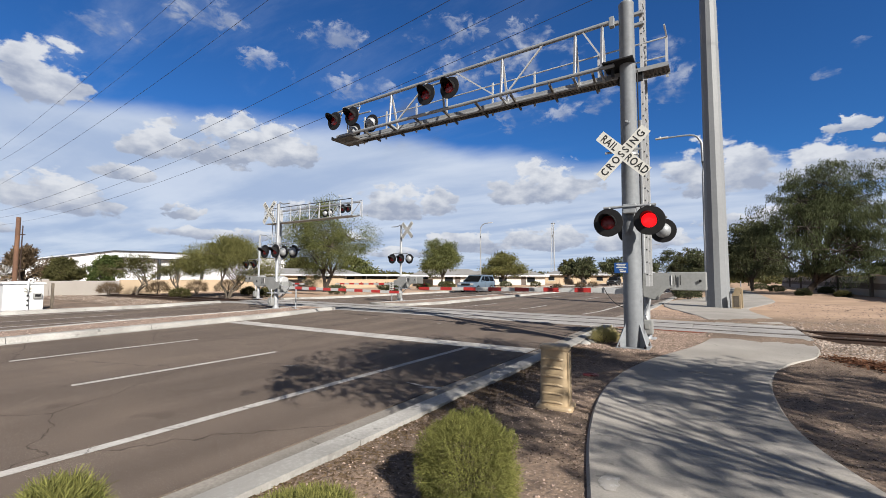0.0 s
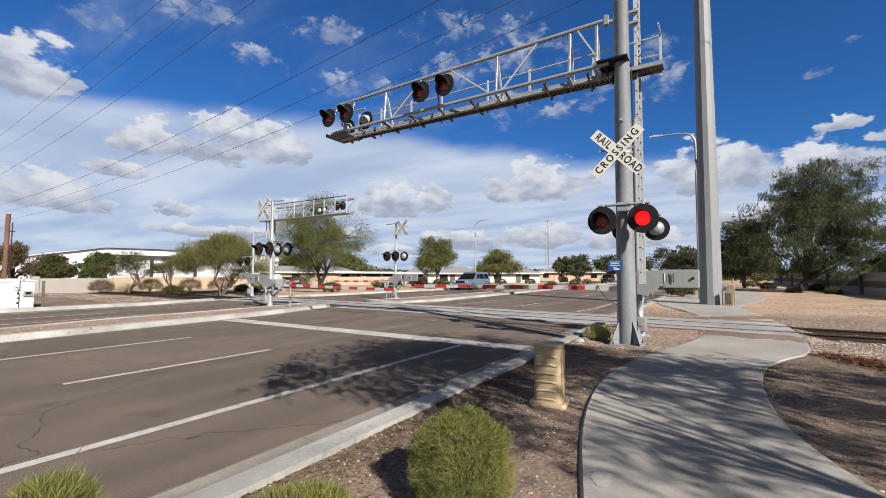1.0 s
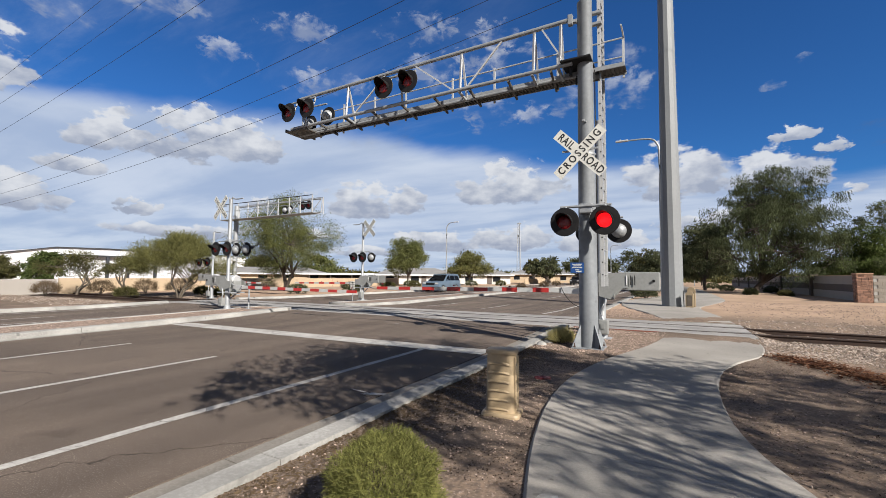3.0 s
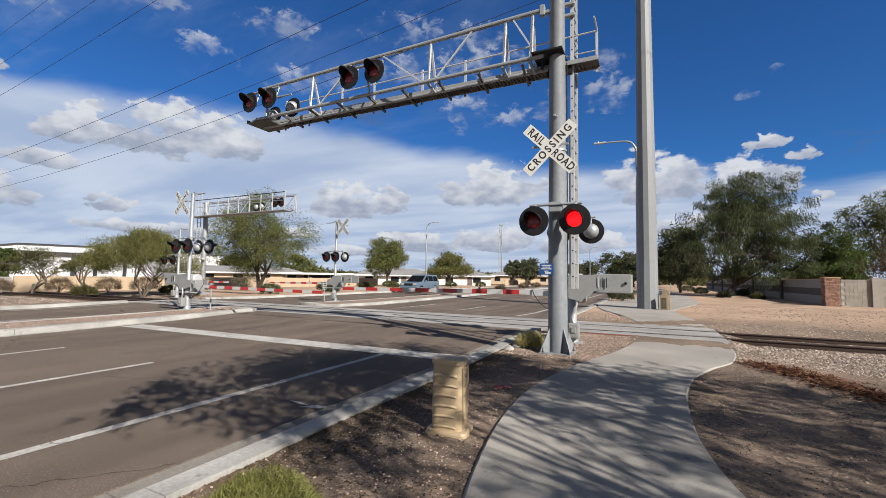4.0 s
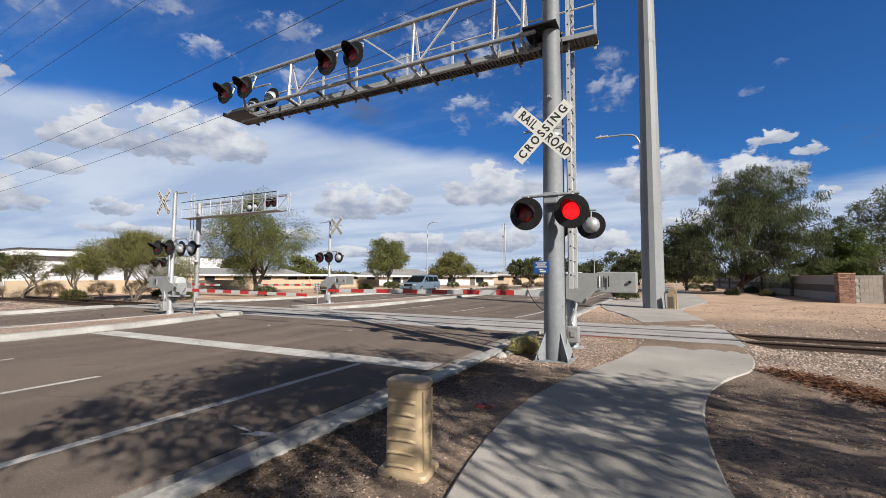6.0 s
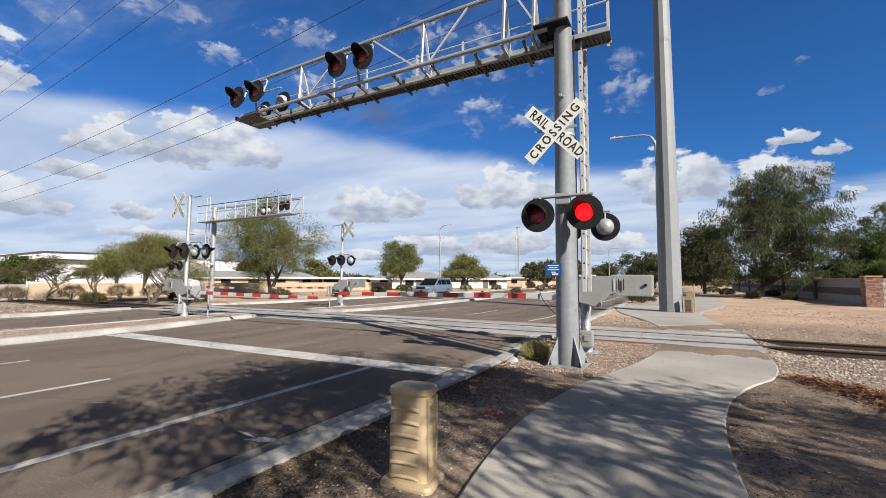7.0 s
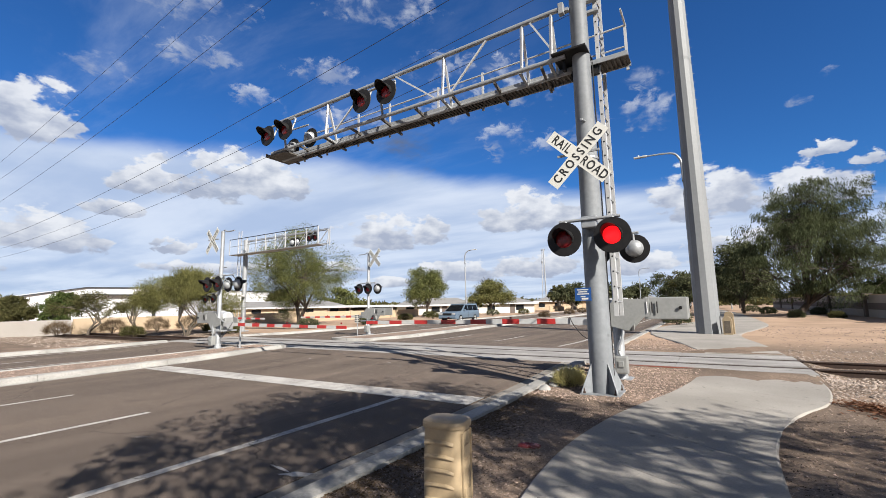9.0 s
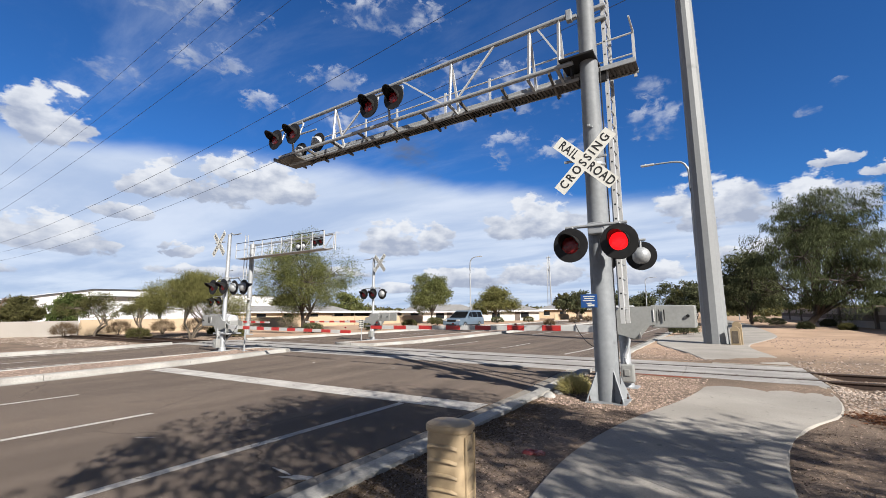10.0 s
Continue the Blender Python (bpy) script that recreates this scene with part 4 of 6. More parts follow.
def gate_signal(name, label, bx, by, bz, face, side, arm_to, mast_h, buck, lamps, arm_z=1.13, hook=True, shelf=True, buck_turn=0.0):
    """A gate machine on a short mast, counterweights, a lowered arm, a crossbuck and lamps."""
    ob = thing(name, label, "crossing gate", (bx, by, bz), group="crossing gates")
    az = arm_z - bz
    bm = bmesh.new()
    lathe(bm, [(0.10, 0.12), (0.10, az - 0.1), (0.07, az - 0.05), (0.07, mast_h), (0.075, mast_h), (0.075, mast_h + 0.05), (0.02, mast_h + 0.07)], Matrix(), 16)
    part("mast", bm, GALV, ob, "round galvanised mast", smooth=40)
    bm = bmesh.new()
    box(bm, 0, 0, 0.02, 0.42, 0.42, 0.05, 0.01)
    lathe(bm, [(0.14, 0.04), (0.12, 0.16), (0.085, 0.2)], Matrix(), 16)
    part("base", bm, GALV, ob, "cast base plate")
    bm = bmesh.new()
    box(bm, -0.06 * side, -0.2, 0.32, 0.24, 0.17, 0.34, 0.03)
    box(bm, -0.06 * side, -0.295, 0.34, 0.10, 0.02, 0.12, 0.008)
    part("junction_box", bm, MACHINE, ob, "grey junction box with a small plate")
    bm = bmesh.new()
    tube(bm, smoothpath([(-0.06 * side, -0.2, 0.48), (-0.02 * side, -0.19, 0.62), (-0.1 * side, -0.16, 0.85), (-0.13 * side, -0.1, az)], 4), 0.03, 8)
    part("hose", bm, GALV, ob, "flexible cable hose", smooth=60)
    # machine body behind the arm
    bm = bmesh.new()
    box(bm, 0.0, 0.26, az + 0.02, 0.52, 0.36, 0.46, 0.04)
    part("machine", bm, MACHINE, ob, "grey gate machine housing")
    bm = bmesh.new()
    lathe(bm, [(0.17, -0.2), (0.20, -0.17), (0.20, 0.17), (0.17, 0.2)], pose(0.0, 0.26, az + 0.27, 0, 90, 0), 20)
    part("machine_cover", bm, ALU, ob, "rounded pale machine cover", smooth=40)
    for dy in (-0.16, 0.52):
        bm = bmesh.new()
        s = -side
        outline = [(-0.40, -0.13), (0.22, -0.30), (0.42, -0.06), (0.62, -0.02), (0.62, 0.32), (-0.02, 0.32), (-0.16, 0.14), (-0.40, 0.10)]
        pts = [(s * x, z) for x, z in outline]
        if s < 0:
            pts = pts[::-1]
        prism(bm, pts, -0.012, 0.012, Matrix.Translation((0, dy, az + 0.12)) @ pose(0, 0, 0, 90))
        bmesh.ops.recalc_face_normals(bm, faces=bm.faces[:])
        part("crank_plate", bm, MACHINE, ob, "flat steel crank plate")
        bm = bmesh.new()
        box(bm, s * 0.90, dy + (0.03 if dy < 0 else -0.03), az + 0.25, 0.74, 0.04, 0.42, 0.02)
        cw = part("counterweight", bm, MACHINE, ob, "grey counterweight slab")
        for k in range(3):
            bm = bmesh.new()
            rod(bm, (s * (0.58 + 0.09 * k), dy - 0.02, az + 0.38), (s * (0.58 + 0.09 * k), dy - 0.02, az + 0.16), 0.012, n=6)
            part("bolt", bm, BLACK if k else ALU, cw)
        bm = bmesh.new()
        rod(bm, (s * 1.15, dy - 0.03, az + 0.26), (s * 1.15, dy + 0.01, az + 0.26), 0.03, n=8)
        part("pin", bm, BLACK, cw)
    if shelf:
        part("shelf", box(bmesh.new(), 0.0, 0.16, az - 0.24, 0.9, 0.62, 0.05, 0.008), GALV, ob, "steel shelf under the machine")
    for dx in (-0.3, 0.3) if shelf else ():
        bm = bmesh.new()
        bar(bm, (dx, 0.16, az - 0.26), (dx * 0.2, 0.04, az - 0.55), 0.05, 0.04)
        part("shelf_brace", bm, GALV, ob)
    bm = bmesh.new()
    rod(bm, (-side * 0.3, 0.0, az + 0.36), (side * 0.42, 0.0, az + 0.05), 0.03, n=8)
    part("drive_link", bm, GALV, ob)
    bm = bmesh.new()
    bar(bm, (side * 0.35, 0.0, az), (side * 0.95, 0.0, az), 0.05, 0.15)
    arm = part("arm", bm, ALU, ob, "lowered gate arm with red and white bands")
    gate_arm(arm, side * 0.85, arm_to - bx, az, 0.0)
    bm = bmesh.new()
    tube(bm, smoothpath([(side * 0.95, -0.03, az + 0.08), (side * 0.85, -0.08, az - 0.1), (side * 0.62, -0.10, az - 0.34), (side * 0.25, -0.1, az - 0.45)], 4), 0.009, 6)
    part("arm_cable", bm, BLACK, ob, "thin black cable")
    for x, yy, z, f, lit in lamps:
        flasher(ob, x, yy, z - bz, f, lit)
    if lamps:
        zc = lamps[0][2] - bz
        bm = bmesh.new()
        xs = [q[0] for q in lamps]
        rod(bm, (min(xs) - 0.1, 0, zc + 0.32), (max(xs) + 0.1, 0, zc + 0.32), 0.026, n=8)
        for x, yy, z, f, lit in lamps:
            rod(bm, (x, 0, zc + 0.32), (x, yy, z - bz + 0.1), 0.02, n=8)
        box(bm, 0, 0, zc + 0.3, 0.2, 0.2, 0.18, 0.02)
        part("lamp_cross_arm", bm, GALV, ob)
    if buck:
        crossbuck(ob, buck[0] - bx, buck[1] - by, buck[2] - bz, face, turn=buck_turn)
    if hook:
        bm = bmesh.new()
        tube(bm, smoothpath([(0, 0, mast_h), (0.1 * side, 0, mast_h + 0.1), (0.3 * side, 0, mast_h + 0.02), (0.75 * side, 0, mast_h + 0.02)], 4), 0.025, 8)
        part("mast_bracket", bm, GALV, ob, "curved steel bracket")
    return ob


# the arm beside the near mast; its lamps look north
gate_signal("gate_signal", "grey crossing gate with lowered red and white arm beside the mast", -1.25, 11.55, 0.06, -1, -1, -8.35, 5.3, None,
            [(0.42, 0.0, 2.66, 1, False), (-0.30, 0.0, 2.66, 1, False)], hook=False, shelf=False, arm_z=1.21)
# on the near end of the median
gate_signal("gate_signal", "median crossing gate with crossbuck, hooded lamps and lowered arm", -15.75, 11.8, 0.12, -1, 1, -8.75, 4.5,
            (-16.12, 11.6, 4.3), [(-0.58, -0.2, 2.6, -1, False), (0.14, -0.2, 2.6, -1, False), (0.08, 0.25, 2.58, 1, False), (0.74, 0.25, 2.58, 1, False)], arm_z=1.05, buck_turn=-4)
# on the far end of the median, facing the other way
gate_signal("gate_signal", "far median crossing gate with crossbuck and lamps", -15.55, 20.1, 0.12, -1, -1, -21.4, 4.4,
            (-14.95, 19.9, 4.25), [(-0.5, -0.2, 2.6, -1, False), (0.14, -0.2, 2.6, -1, False), (0.42, 0.25, 2.6, 1, False)], arm_z=1.1, buck_turn=-9)
gate_signal("gate_signal", "distant crossing gate with lamps beside the far kerb", -25.7, 17.6, 0.02, 1, 1, -20.9, 4.2,
            None, [(-1.1, -0.2, 2.35, -1, False), (-0.25, -0.2, 2.35, -1, False)], arm_z=1.1)

# thin rest under the median arm
rest = thing("arm_rest", "thin grey steel rest post under the median gate arm", "post", (-14.95, 12.2, 0.14))
part("post", rod(bmesh.new(), (0, 0, 0), (0, 0, 1.0), 0.03, n=10), GALV, rest)
part("foot", box(bmesh.new(), 0, 0, 0.012, 0.22, 0.22, 0.03, 0.004), GALV, rest)
part("fork", box(bmesh.new(), 0, 0, 1.0, 0.05, 0.14, 0.05, 0.006), GALV, rest)
# chequered marker before the far gate
mk = thing("object_marker", "small black and white chequered marker on a steel post", "sign", (-15.05, 18.7, 0.12))
part("post", rod(bmesh.new(), (0, 0, 0), (0, 0, 0.75), 0.025, n=8), GALV, mk)
plate = part("plate", box(bmesh.new(), 0, -0.03, 0.9, 0.30, 0.008, 0.42, 0.002), SIGNWHITE, mk, "white plate with black diamonds")
for i in range(3):
    for j in range(4):
        part("diamond", box(bmesh.new(), 0, 0, 0, 0.062, 0.004, 0.062, 0.0, Matrix.Translation((-0.1 + 0.1 * i, -0.037, 0.755 + 0.1 * j)) @ pose(0, 0, 0, 0, 45, 0)), LETTER, plate)

# tall steel transmission pole
pole = thing("transmission_pole", "very tall tapered grey steel transmission pole", "utility pole", (0.22, 25.3, 0.1))
bm = bmesh.new()
lathe(bm, [(0.52, -0.05), (0.50, 0.4), (0.26, 30.0), (0.22, 30.0)], pose(0, 0, 0, 0, 0, 12), 12)
part("shaft", bm, POLEPAINT, pole, "twelve-sided steel shaft", smooth=20)
for k in range(34):
    bm = bmesh.new()
    z = 2.6 + 0.45 * k
    r = 0.5 - 0.24 * z / 30
    rod(bm, (r * 0.97, 0.05, z), (r * 0.97 + 0.07, 0.05, z), 0.011, n=6)
    part("step_bolt", bm, GALV, pole)

# tan plastic pedestal
bx = thing("pedestal", "tan ribbed plastic utility pedestal on a dirt verge", "utility box", (-1.33, 5.03, 0.05), turn=8)


def rounded(w, d, r, n=5):
    out = []
    for cx, cy, a0 in ((w / 2 - r, d / 2 - r, 0), (-w / 2 + r, d / 2 - r, 90), (-w / 2 + r, -d / 2 + r, 180), (w / 2 - r, -d / 2 + r, 270)):
        for k in range(n + 1):
            a = radians(a0 + 90 * k / n)
            out.append((cx + r * math.cos(a), cy + r * math.sin(a)))
    return out


def loft(bm, rings):
    """Skins a stack of outlines (points, height) and closes both ends."""
    vs = [[bm.verts.new((x, y, z)) for x, y in pts] for pts, z in rings]
    n = len(vs[0])
    for r0, r1 in zip(vs, vs[1:]):
        for i in range(n):
            bm.faces.new((r0[i], r0[(i + 1) % n], r1[(i + 1) % n], r1[i]))
    bm.faces.new(vs[0][::-1])
    bm.faces.new(vs[-1])
    return bm


part("base", loft(bmesh.new(), [(rounded(0.40, 0.34, 0.05), 0.0), (rounded(0.40, 0.34, 0.05), 0.055), (rounded(0.385, 0.325, 0.05), 0.075), (rounded(0.35, 0.29, 0.06), 0.08)]), TANPLASTIC, bx, "wider plastic base")
part("body", loft(bmesh.new(), [(rounded(0.318, 0.262, 0.075), 0.07), (rounded(0.312, 0.255, 0.08), 0.40), (rounded(0.306, 0.25, 0.085), 0.675)]), TANPLASTIC, bx, smooth=22)
part("lid", loft(bmesh.new(), [(rounded(0.326, 0.268, 0.09), 0.672), (rounded(0.33, 0.272, 0.09), 0.678), (rounded(0.33, 0.272, 0.09), 0.70), (rounded(0.318, 0.26, 0.09), 0.716), (rounded(0.28, 0.225, 0.09), 0.724)]), TANPLASTIC, bx, "slightly domed plastic lid", smooth=22)
for k in range(6):
    z = 0.115 + 0.093 * k
    bm = bmesh.new()
    n = 12
    rows = []
    for i in range(n + 1):
        u = -1 + 2 * i / n
        drop = 0.014 * abs(u) ** 4
        x, out = -0.012 + 0.112 * u, 0.013 * (1 - abs(u) ** 6)
        rows.append([bm.verts.new((x, y, zz)) for y, zz in ((-0.122, z + 0.020 - drop), (-0.129 - out, z + 0.004 - drop), (-0.129 - out, z - 0.004 - drop), (-0.122, z - 0.010 - drop))])
    for r0, r1 in zip(rows, rows[1:]):
        for i in range(3):
            bm.faces.new((r0[i], r0[i + 1], r1[i + 1], r1[i]))
    bmesh.ops.recalc_face_normals(bm, faces=bm.faces[:])
    part("rib", bm, TANPLASTIC, bx, smooth=50)
    bm = bmesh.new()
    box(bm, 0.155, -0.03 + 0.012 * (k % 2), z + 0.045, 0.016, 0.10, 0.058, 0.006)
    part("louvre", bm, TANPLASTIC, bx)
for y in (-0.085, 0.07):
    part("side_flange", box(bmesh.new(), 0.153, y, 0.37, 0.018, 0.014, 0.56, 0.005), TANPLASTIC, bx)


# ---- plants ----
def leaf_material(name, base, second, through_light=0.35):
    m = bpy.data.materials.new(name)
    m.use_nodes = True
    nt = m.node_tree
    nt.nodes.clear()
    geo = nt.nodes.new("ShaderNodeNewGeometry")
    tcn = nt.nodes.new("ShaderNodeTexCoord")
    no = nt.nodes.new("ShaderNodeTexNoise")
    no.inputs["Scale"].default_value = 0.9
    nt.links.new(tcn.outputs["Object"], no.inputs["Vector"])
    ad = nt.nodes.new("ShaderNodeMath")
    ad.operation = "MULTIPLY_ADD"
    ad.inputs[1].default_value = 0.75
    nt.links.new(geo.outputs["Random Per Island"], ad.inputs[0])
    sh = nt.nodes.new("ShaderNodeMath")
    sh.operation = "MULTIPLY_ADD"
    sh.inputs[1].default_value, sh.inputs[2].default_value = 1.4, -0.55
    nt.links.new(no.outputs[0], sh.inputs[0])
    nt.links.new(sh.outputs[0], ad.inputs[2])
    mx = nt.nodes.new("ShaderNodeMix")
    mx.data_type = "RGBA"
    mx.inputs[6].default_value, mx.inputs[7].default_value = (*base, 1), (*second, 1)
    nt.links.new(ad.outputs[0], mx.inputs[0])
    di, tr, ms, out = [nt.nodes.new(k) for k in ("ShaderNodeBsdfDiffuse", "ShaderNodeBsdfTranslucent", "ShaderNodeMixShader", "ShaderNodeOutputMaterial")]
    ms.inputs[0].default_value = through_light
    for n in (di, tr):
        nt.links.new(mx.outputs[2], n.inputs[0])
    nt.links.new(di.outputs[0], ms.inputs[1])
    nt.links.new(tr.outputs[0], ms.inputs[2])
    nt.links.new(ms.outputs[0], out.inputs[0])
    return m


LEAF_MESQUITE = leaf_material("mesquite_leaf", (0.185, 0.19, 0.072), (0.072, 0.088, 0.034))
LEAF_WILLOW = leaf_material("willow_leaf", (0.125, 0.142, 0.072), (0.034, 0.042, 0.022))
LEAF_PALO = leaf_material("palo_verde_leaf", (0.20, 0.19, 0.072), (0.09, 0.095, 0.038))
LEAF_DARK = leaf_material("dark_leaf", (0.1216, 0.1277, 0.0684), (0.0471, 0.0547, 0.0304))
LEAF_OLIVE = leaf_material("olive_leaf", (0.1216, 0.114, 0.0471), (0.057, 0.057, 0.0258))
LEAF_BROWN = leaf_material("dry_brown_leaf", (0.19, 0.135, 0.085), (0.085, 0.062, 0.040))
LEAF_BUSH = leaf_material("broom_leaf", (0.245, 0.242, 0.075), (0.05, 0.056, 0.022), 0.15)
LEAF_GRASS = leaf_material("dry_grass_blade", (0.58, 0.50, 0.24), (0.30, 0.28, 0.11), 0.4)
LEAF_GREEN = leaf_material("bright_green_leaf", (0.114, 0.1406, 0.0471), (0.0532, 0.0745, 0.0258))


def quads_mesh(name, pos, along, across, mat, tip=0.35):
    """Many small leaf blades as one mesh: base point, length vector, width vector."""
    n = len(pos)
    v = np.empty((n, 4, 3))
    v[:, 0], v[:, 1] = pos - across / 2, pos + across / 2
    v[:, 2], v[:, 3] = pos + along + across * tip / 2, pos + along - across * tip / 2
    me = bpy.data.meshes.new(name)
    me.vertices.add(4 * n)
    me.vertices.foreach_set("co", v.reshape(-1))
    me.loops.add(4 * n)
    me.loops.foreach_set("vertex_index", np.arange(4 * n))
    me.polygons.add(n)
    me.polygons.foreach_set("loop_start", np.arange(0, 4 * n, 4))
    me.polygons.foreach_set("loop_total", np.full(n, 4))
    me.update()
    me.materials.append(mat)
    return me


def unit(rng, n):
    d = rng.normal(size=(n, 3))
    return d / np.linalg.norm(d, axis=1)[:, None]


def tree(name, label, at, height, width, low, seed, leaf, bark, sprays=7000, size=0.34, thin=0.26, droop=0.35, trunks=1, lean=(0, 0), lobes=9, clumps=130,
         trunk_r=0.16, flat=0.5, upright=False, loose=0.34, depth=None, group="", limb=1.0, fork_h=None):
    """A tree with a bent trunk, limbs, twigs and a crown of many small sprays gathered in uneven clumps."""
    rng = np.random.default_rng(seed)
    ob = thing(name, label, "tree", at, group)
    depth = depth or width
    cz, hz = (low + height) / 2, (height - low) / 2
    cen, rad = [], []
    for k in range(lobes):
        a = 2 * math.pi * (k + rng.uniform(-0.3, 0.3)) / lobes
        rr = rng.uniform(0.30, 0.62) if k % 3 else rng.uniform(0.0, 0.2)
        zf = rng.uniform(-0.62, 0.55 - 0.7 * rr) if rr > 0.25 else rng.uniform(0.1, 0.55)
        cen.append((lean[0] + rr * width / 2 * math.cos(a), lean[1] + rr * depth / 2 * math.sin(a), cz + zf * hz))
        rad.append(rng.uniform(0.34, 0.5))
    cen = np.array(cen)
    pick = rng.integers(0, lobes, clumps)
    shell = unit(rng, clumps) * (rng.uniform(0.35, 1.0, clumps) ** flat)[:, None]
    hub = cen[pick] + shell * np.array([width / 2, depth / 2, hz])[None] * np.array(rad)[pick][:, None]
    hub[:, 2] = np.clip(hub[:, 2], low, height)
    # wood
    bm = bmesh.new()
    fork = Vector((lean[0] * 0.35, lean[1] * 0.35, fork_h or max(low * 0.75, height * 0.17)))
    ends = []
    for t in range(trunks):
        off = Vector((rng.uniform(-0.25, 0.25), rng.uniform(-0.25, 0.25), 0)) * (trunks > 1) * 1.2
        top = fork + off * 3
        tube(bm, smoothpath([tuple(off * 0.4 - Vector((0, 0, 0.1))), tuple(off + fork * 0.4 + Vector((rng.uniform(-0.12, 0.12), rng.uniform(-0.12, 0.12), 0))), tuple(top)], 4),
             [trunk_r * (1.25 - 0.045 * i) for i in range(9)], 9)
        ends.append(top)
    part("trunk", bm, bark, ob, smooth=60)
    bm = bmesh.new()
    for k in range(lobes):
        s = ends[k % trunks]
        e = Vector(cen[k])
        mid = s.lerp(e, 0.5) + Vector((rng.uniform(-0.3, 0.3), rng.uniform(-0.3, 0.3), 0.12 * (e - s).length))
        tube(bm, smoothpath([tuple(s - Vector((0, 0, 0.05))), tuple(mid), tuple(e)], 4), [trunk_r * limb * f for f in (0.7, 0.62, 0.55, 0.47, 0.4, 0.34, 0.28, 0.22, 0.17)], 6)
    for i in range(clumps):
        s, e = Vector(cen[pick[i]]), Vector(hub[i])
        q = s.lerp(e, 0.5) + Vector((0, 0, 0.1))
        tube(bm, [tuple(s), tuple(q), tuple(e)], [trunk_r * limb * 0.18, trunk_r * limb * 0.11, trunk_r * limb * 0.05], 3)
    part("branching", bm, bark, ob, smooth=60)
    # sprays
    per = rng.integers(0, clumps, sprays)
    spread = loose * (0.6 + 0.8 * rng.random(clumps))[per] * width / 6
    pos = hub[per] + np.clip(rng.normal(size=(sprays, 3)), -1.5, 1.5) * spread[:, None] * np.array([1, 1, 0.75])
    pos[:, 2] = np.maximum(pos[:, 2], low * 0.8)
    out = pos - np.array([lean[0], lean[1], cz])
    out /= np.linalg.norm(out, axis=1)[:, None] + 1e-6
    d = unit(rng, sprays) * 0.8 + out * 0.5 + np.array([0, 0, 0.7 if upright else -droop])
    d /= np.linalg.norm(d, axis=1)[:, None]
    ln = size * rng.uniform(0.5, 1.3, sprays)
    w = np.cross(d, unit(rng, sprays))
    w /= np.linalg.norm(w, axis=1)[:, None] + 1e-6
    crown = new("crown", quads_mesh("crown", pos, d * ln[:, None], w * (ln * thin)[:, None], leaf))
    crown.parent = ob
    return ob


# trees over and behind the walker, whose dappled shade lies on road and walk
tree("shade_tree", "spreading mesquite tree shading road and verge", (6.3, 1.3, 0.05), 7.4, 6.0, 4.3, 11, LEAF_MESQUITE, BARK, 13000, 0.15, 0.34, 0.2, lean=(-2.05, 1.35), lobes=13, clumps=150, trunk_r=0.10, depth=7.0, limb=0.3, loose=0.26, group="mesquite trees")
tree("shade_tree", "spreading mesquite tree shading the sidewalk", (10.6, -0.6, 0.05), 7.6, 7.6, 3.8, 12, LEAF_MESQUITE, BARK, 6500, 0.16, 0.34, 0.2, lean=(-0.2, 3.5), lobes=10, clumps=60, loose=0.30, trunk_r=0.11, depth=6.4, limb=0.12, group="mesquite trees")
tree("shade_tree", "young mesquite tree shading the verge", (7.4, -0.4, 0.05), 7.0, 4.2, 4.2, 13, LEAF_MESQUITE, BARK, 4200, 0.15, 0.34, 0.2, lean=(-1.1, 4.1), lobes=8, clumps=50, trunk_r=0.09, depth=3.4, limb=0.14, loose=0.28, group="mesquite trees")
tree("shade_tree", "small mesquite tree shading the near sidewalk", (8.7, -1.6, 0.05), 6.6, 3.8, 4.2, 14, LEAF_MESQUITE, BARK, 1000, 0.15, 0.34, 0.2, lean=(-0.8, 1.5), lobes=7, clumps=20, trunk_r=0.08, depth=3.2, limb=0.16, loose=0.32, group="mesquite trees")
# west side of the road
tree("tree", "low spreading green-yellow palo verde beside the block wall", (-29.3, 17.6, 0.05), 4.3, 7.2, 0.8, 21, LEAF_PALO, BARK_PALE, 62000, 0.18, 0.10, 0.15, trunks=3, lobes=12, clumps=190, trunk_r=0.06, upright=True, loose=0.30, fork_h=0.9)
tree("tree", "large green mesquite tree behind the far signal", (-31.6, 28.6, 0.05), 9.8, 9.2, 0.2, 22, LEAF_MESQUITE, BARK, 66000, 0.18, 0.16, 0.1, trunks=2, lean=(-0.5, 0), lobes=12, clumps=170, trunk_r=0.16)
tree("tree", "sparse grey-green young tree before the tan wall", (-36.4, 14.6, 0.05), 3.1, 4.6, 1.1, 23, LEAF_OLIVE, BARK_PALE, 4200, 0.2, 0.16, 0.1, trunks=2, lobes=7, clumps=60, trunk_r=0.07)
tree("tree", "sparse grey-green young tree before the tan wall", (-35.6, 17.4, 0.05), 2.9, 3.3, 1.1, 24, LEAF_OLIVE, BARK_PALE, 3600, 0.2, 0.16, 0.1, trunks=2, lobes=7, clumps=60, trunk_r=0.07)
tree("tree", "dense dark green tree behind the block wall", (-44.0, 15.4, 0.05), 3.4, 3.4, 0.6, 25, LEAF_GREEN, BARK, 10000, 0.22, 0.38, 0.2, lobes=8, clumps=80)
tree("tree", "brownish green tree behind the block wall", (-45.5, 12.9, 0.05), 3.1, 3.6, 0.6, 26, LEAF_OLIVE, BARK, 10000, 0.22, 0.32, 0.2, lobes=8, clumps=80)
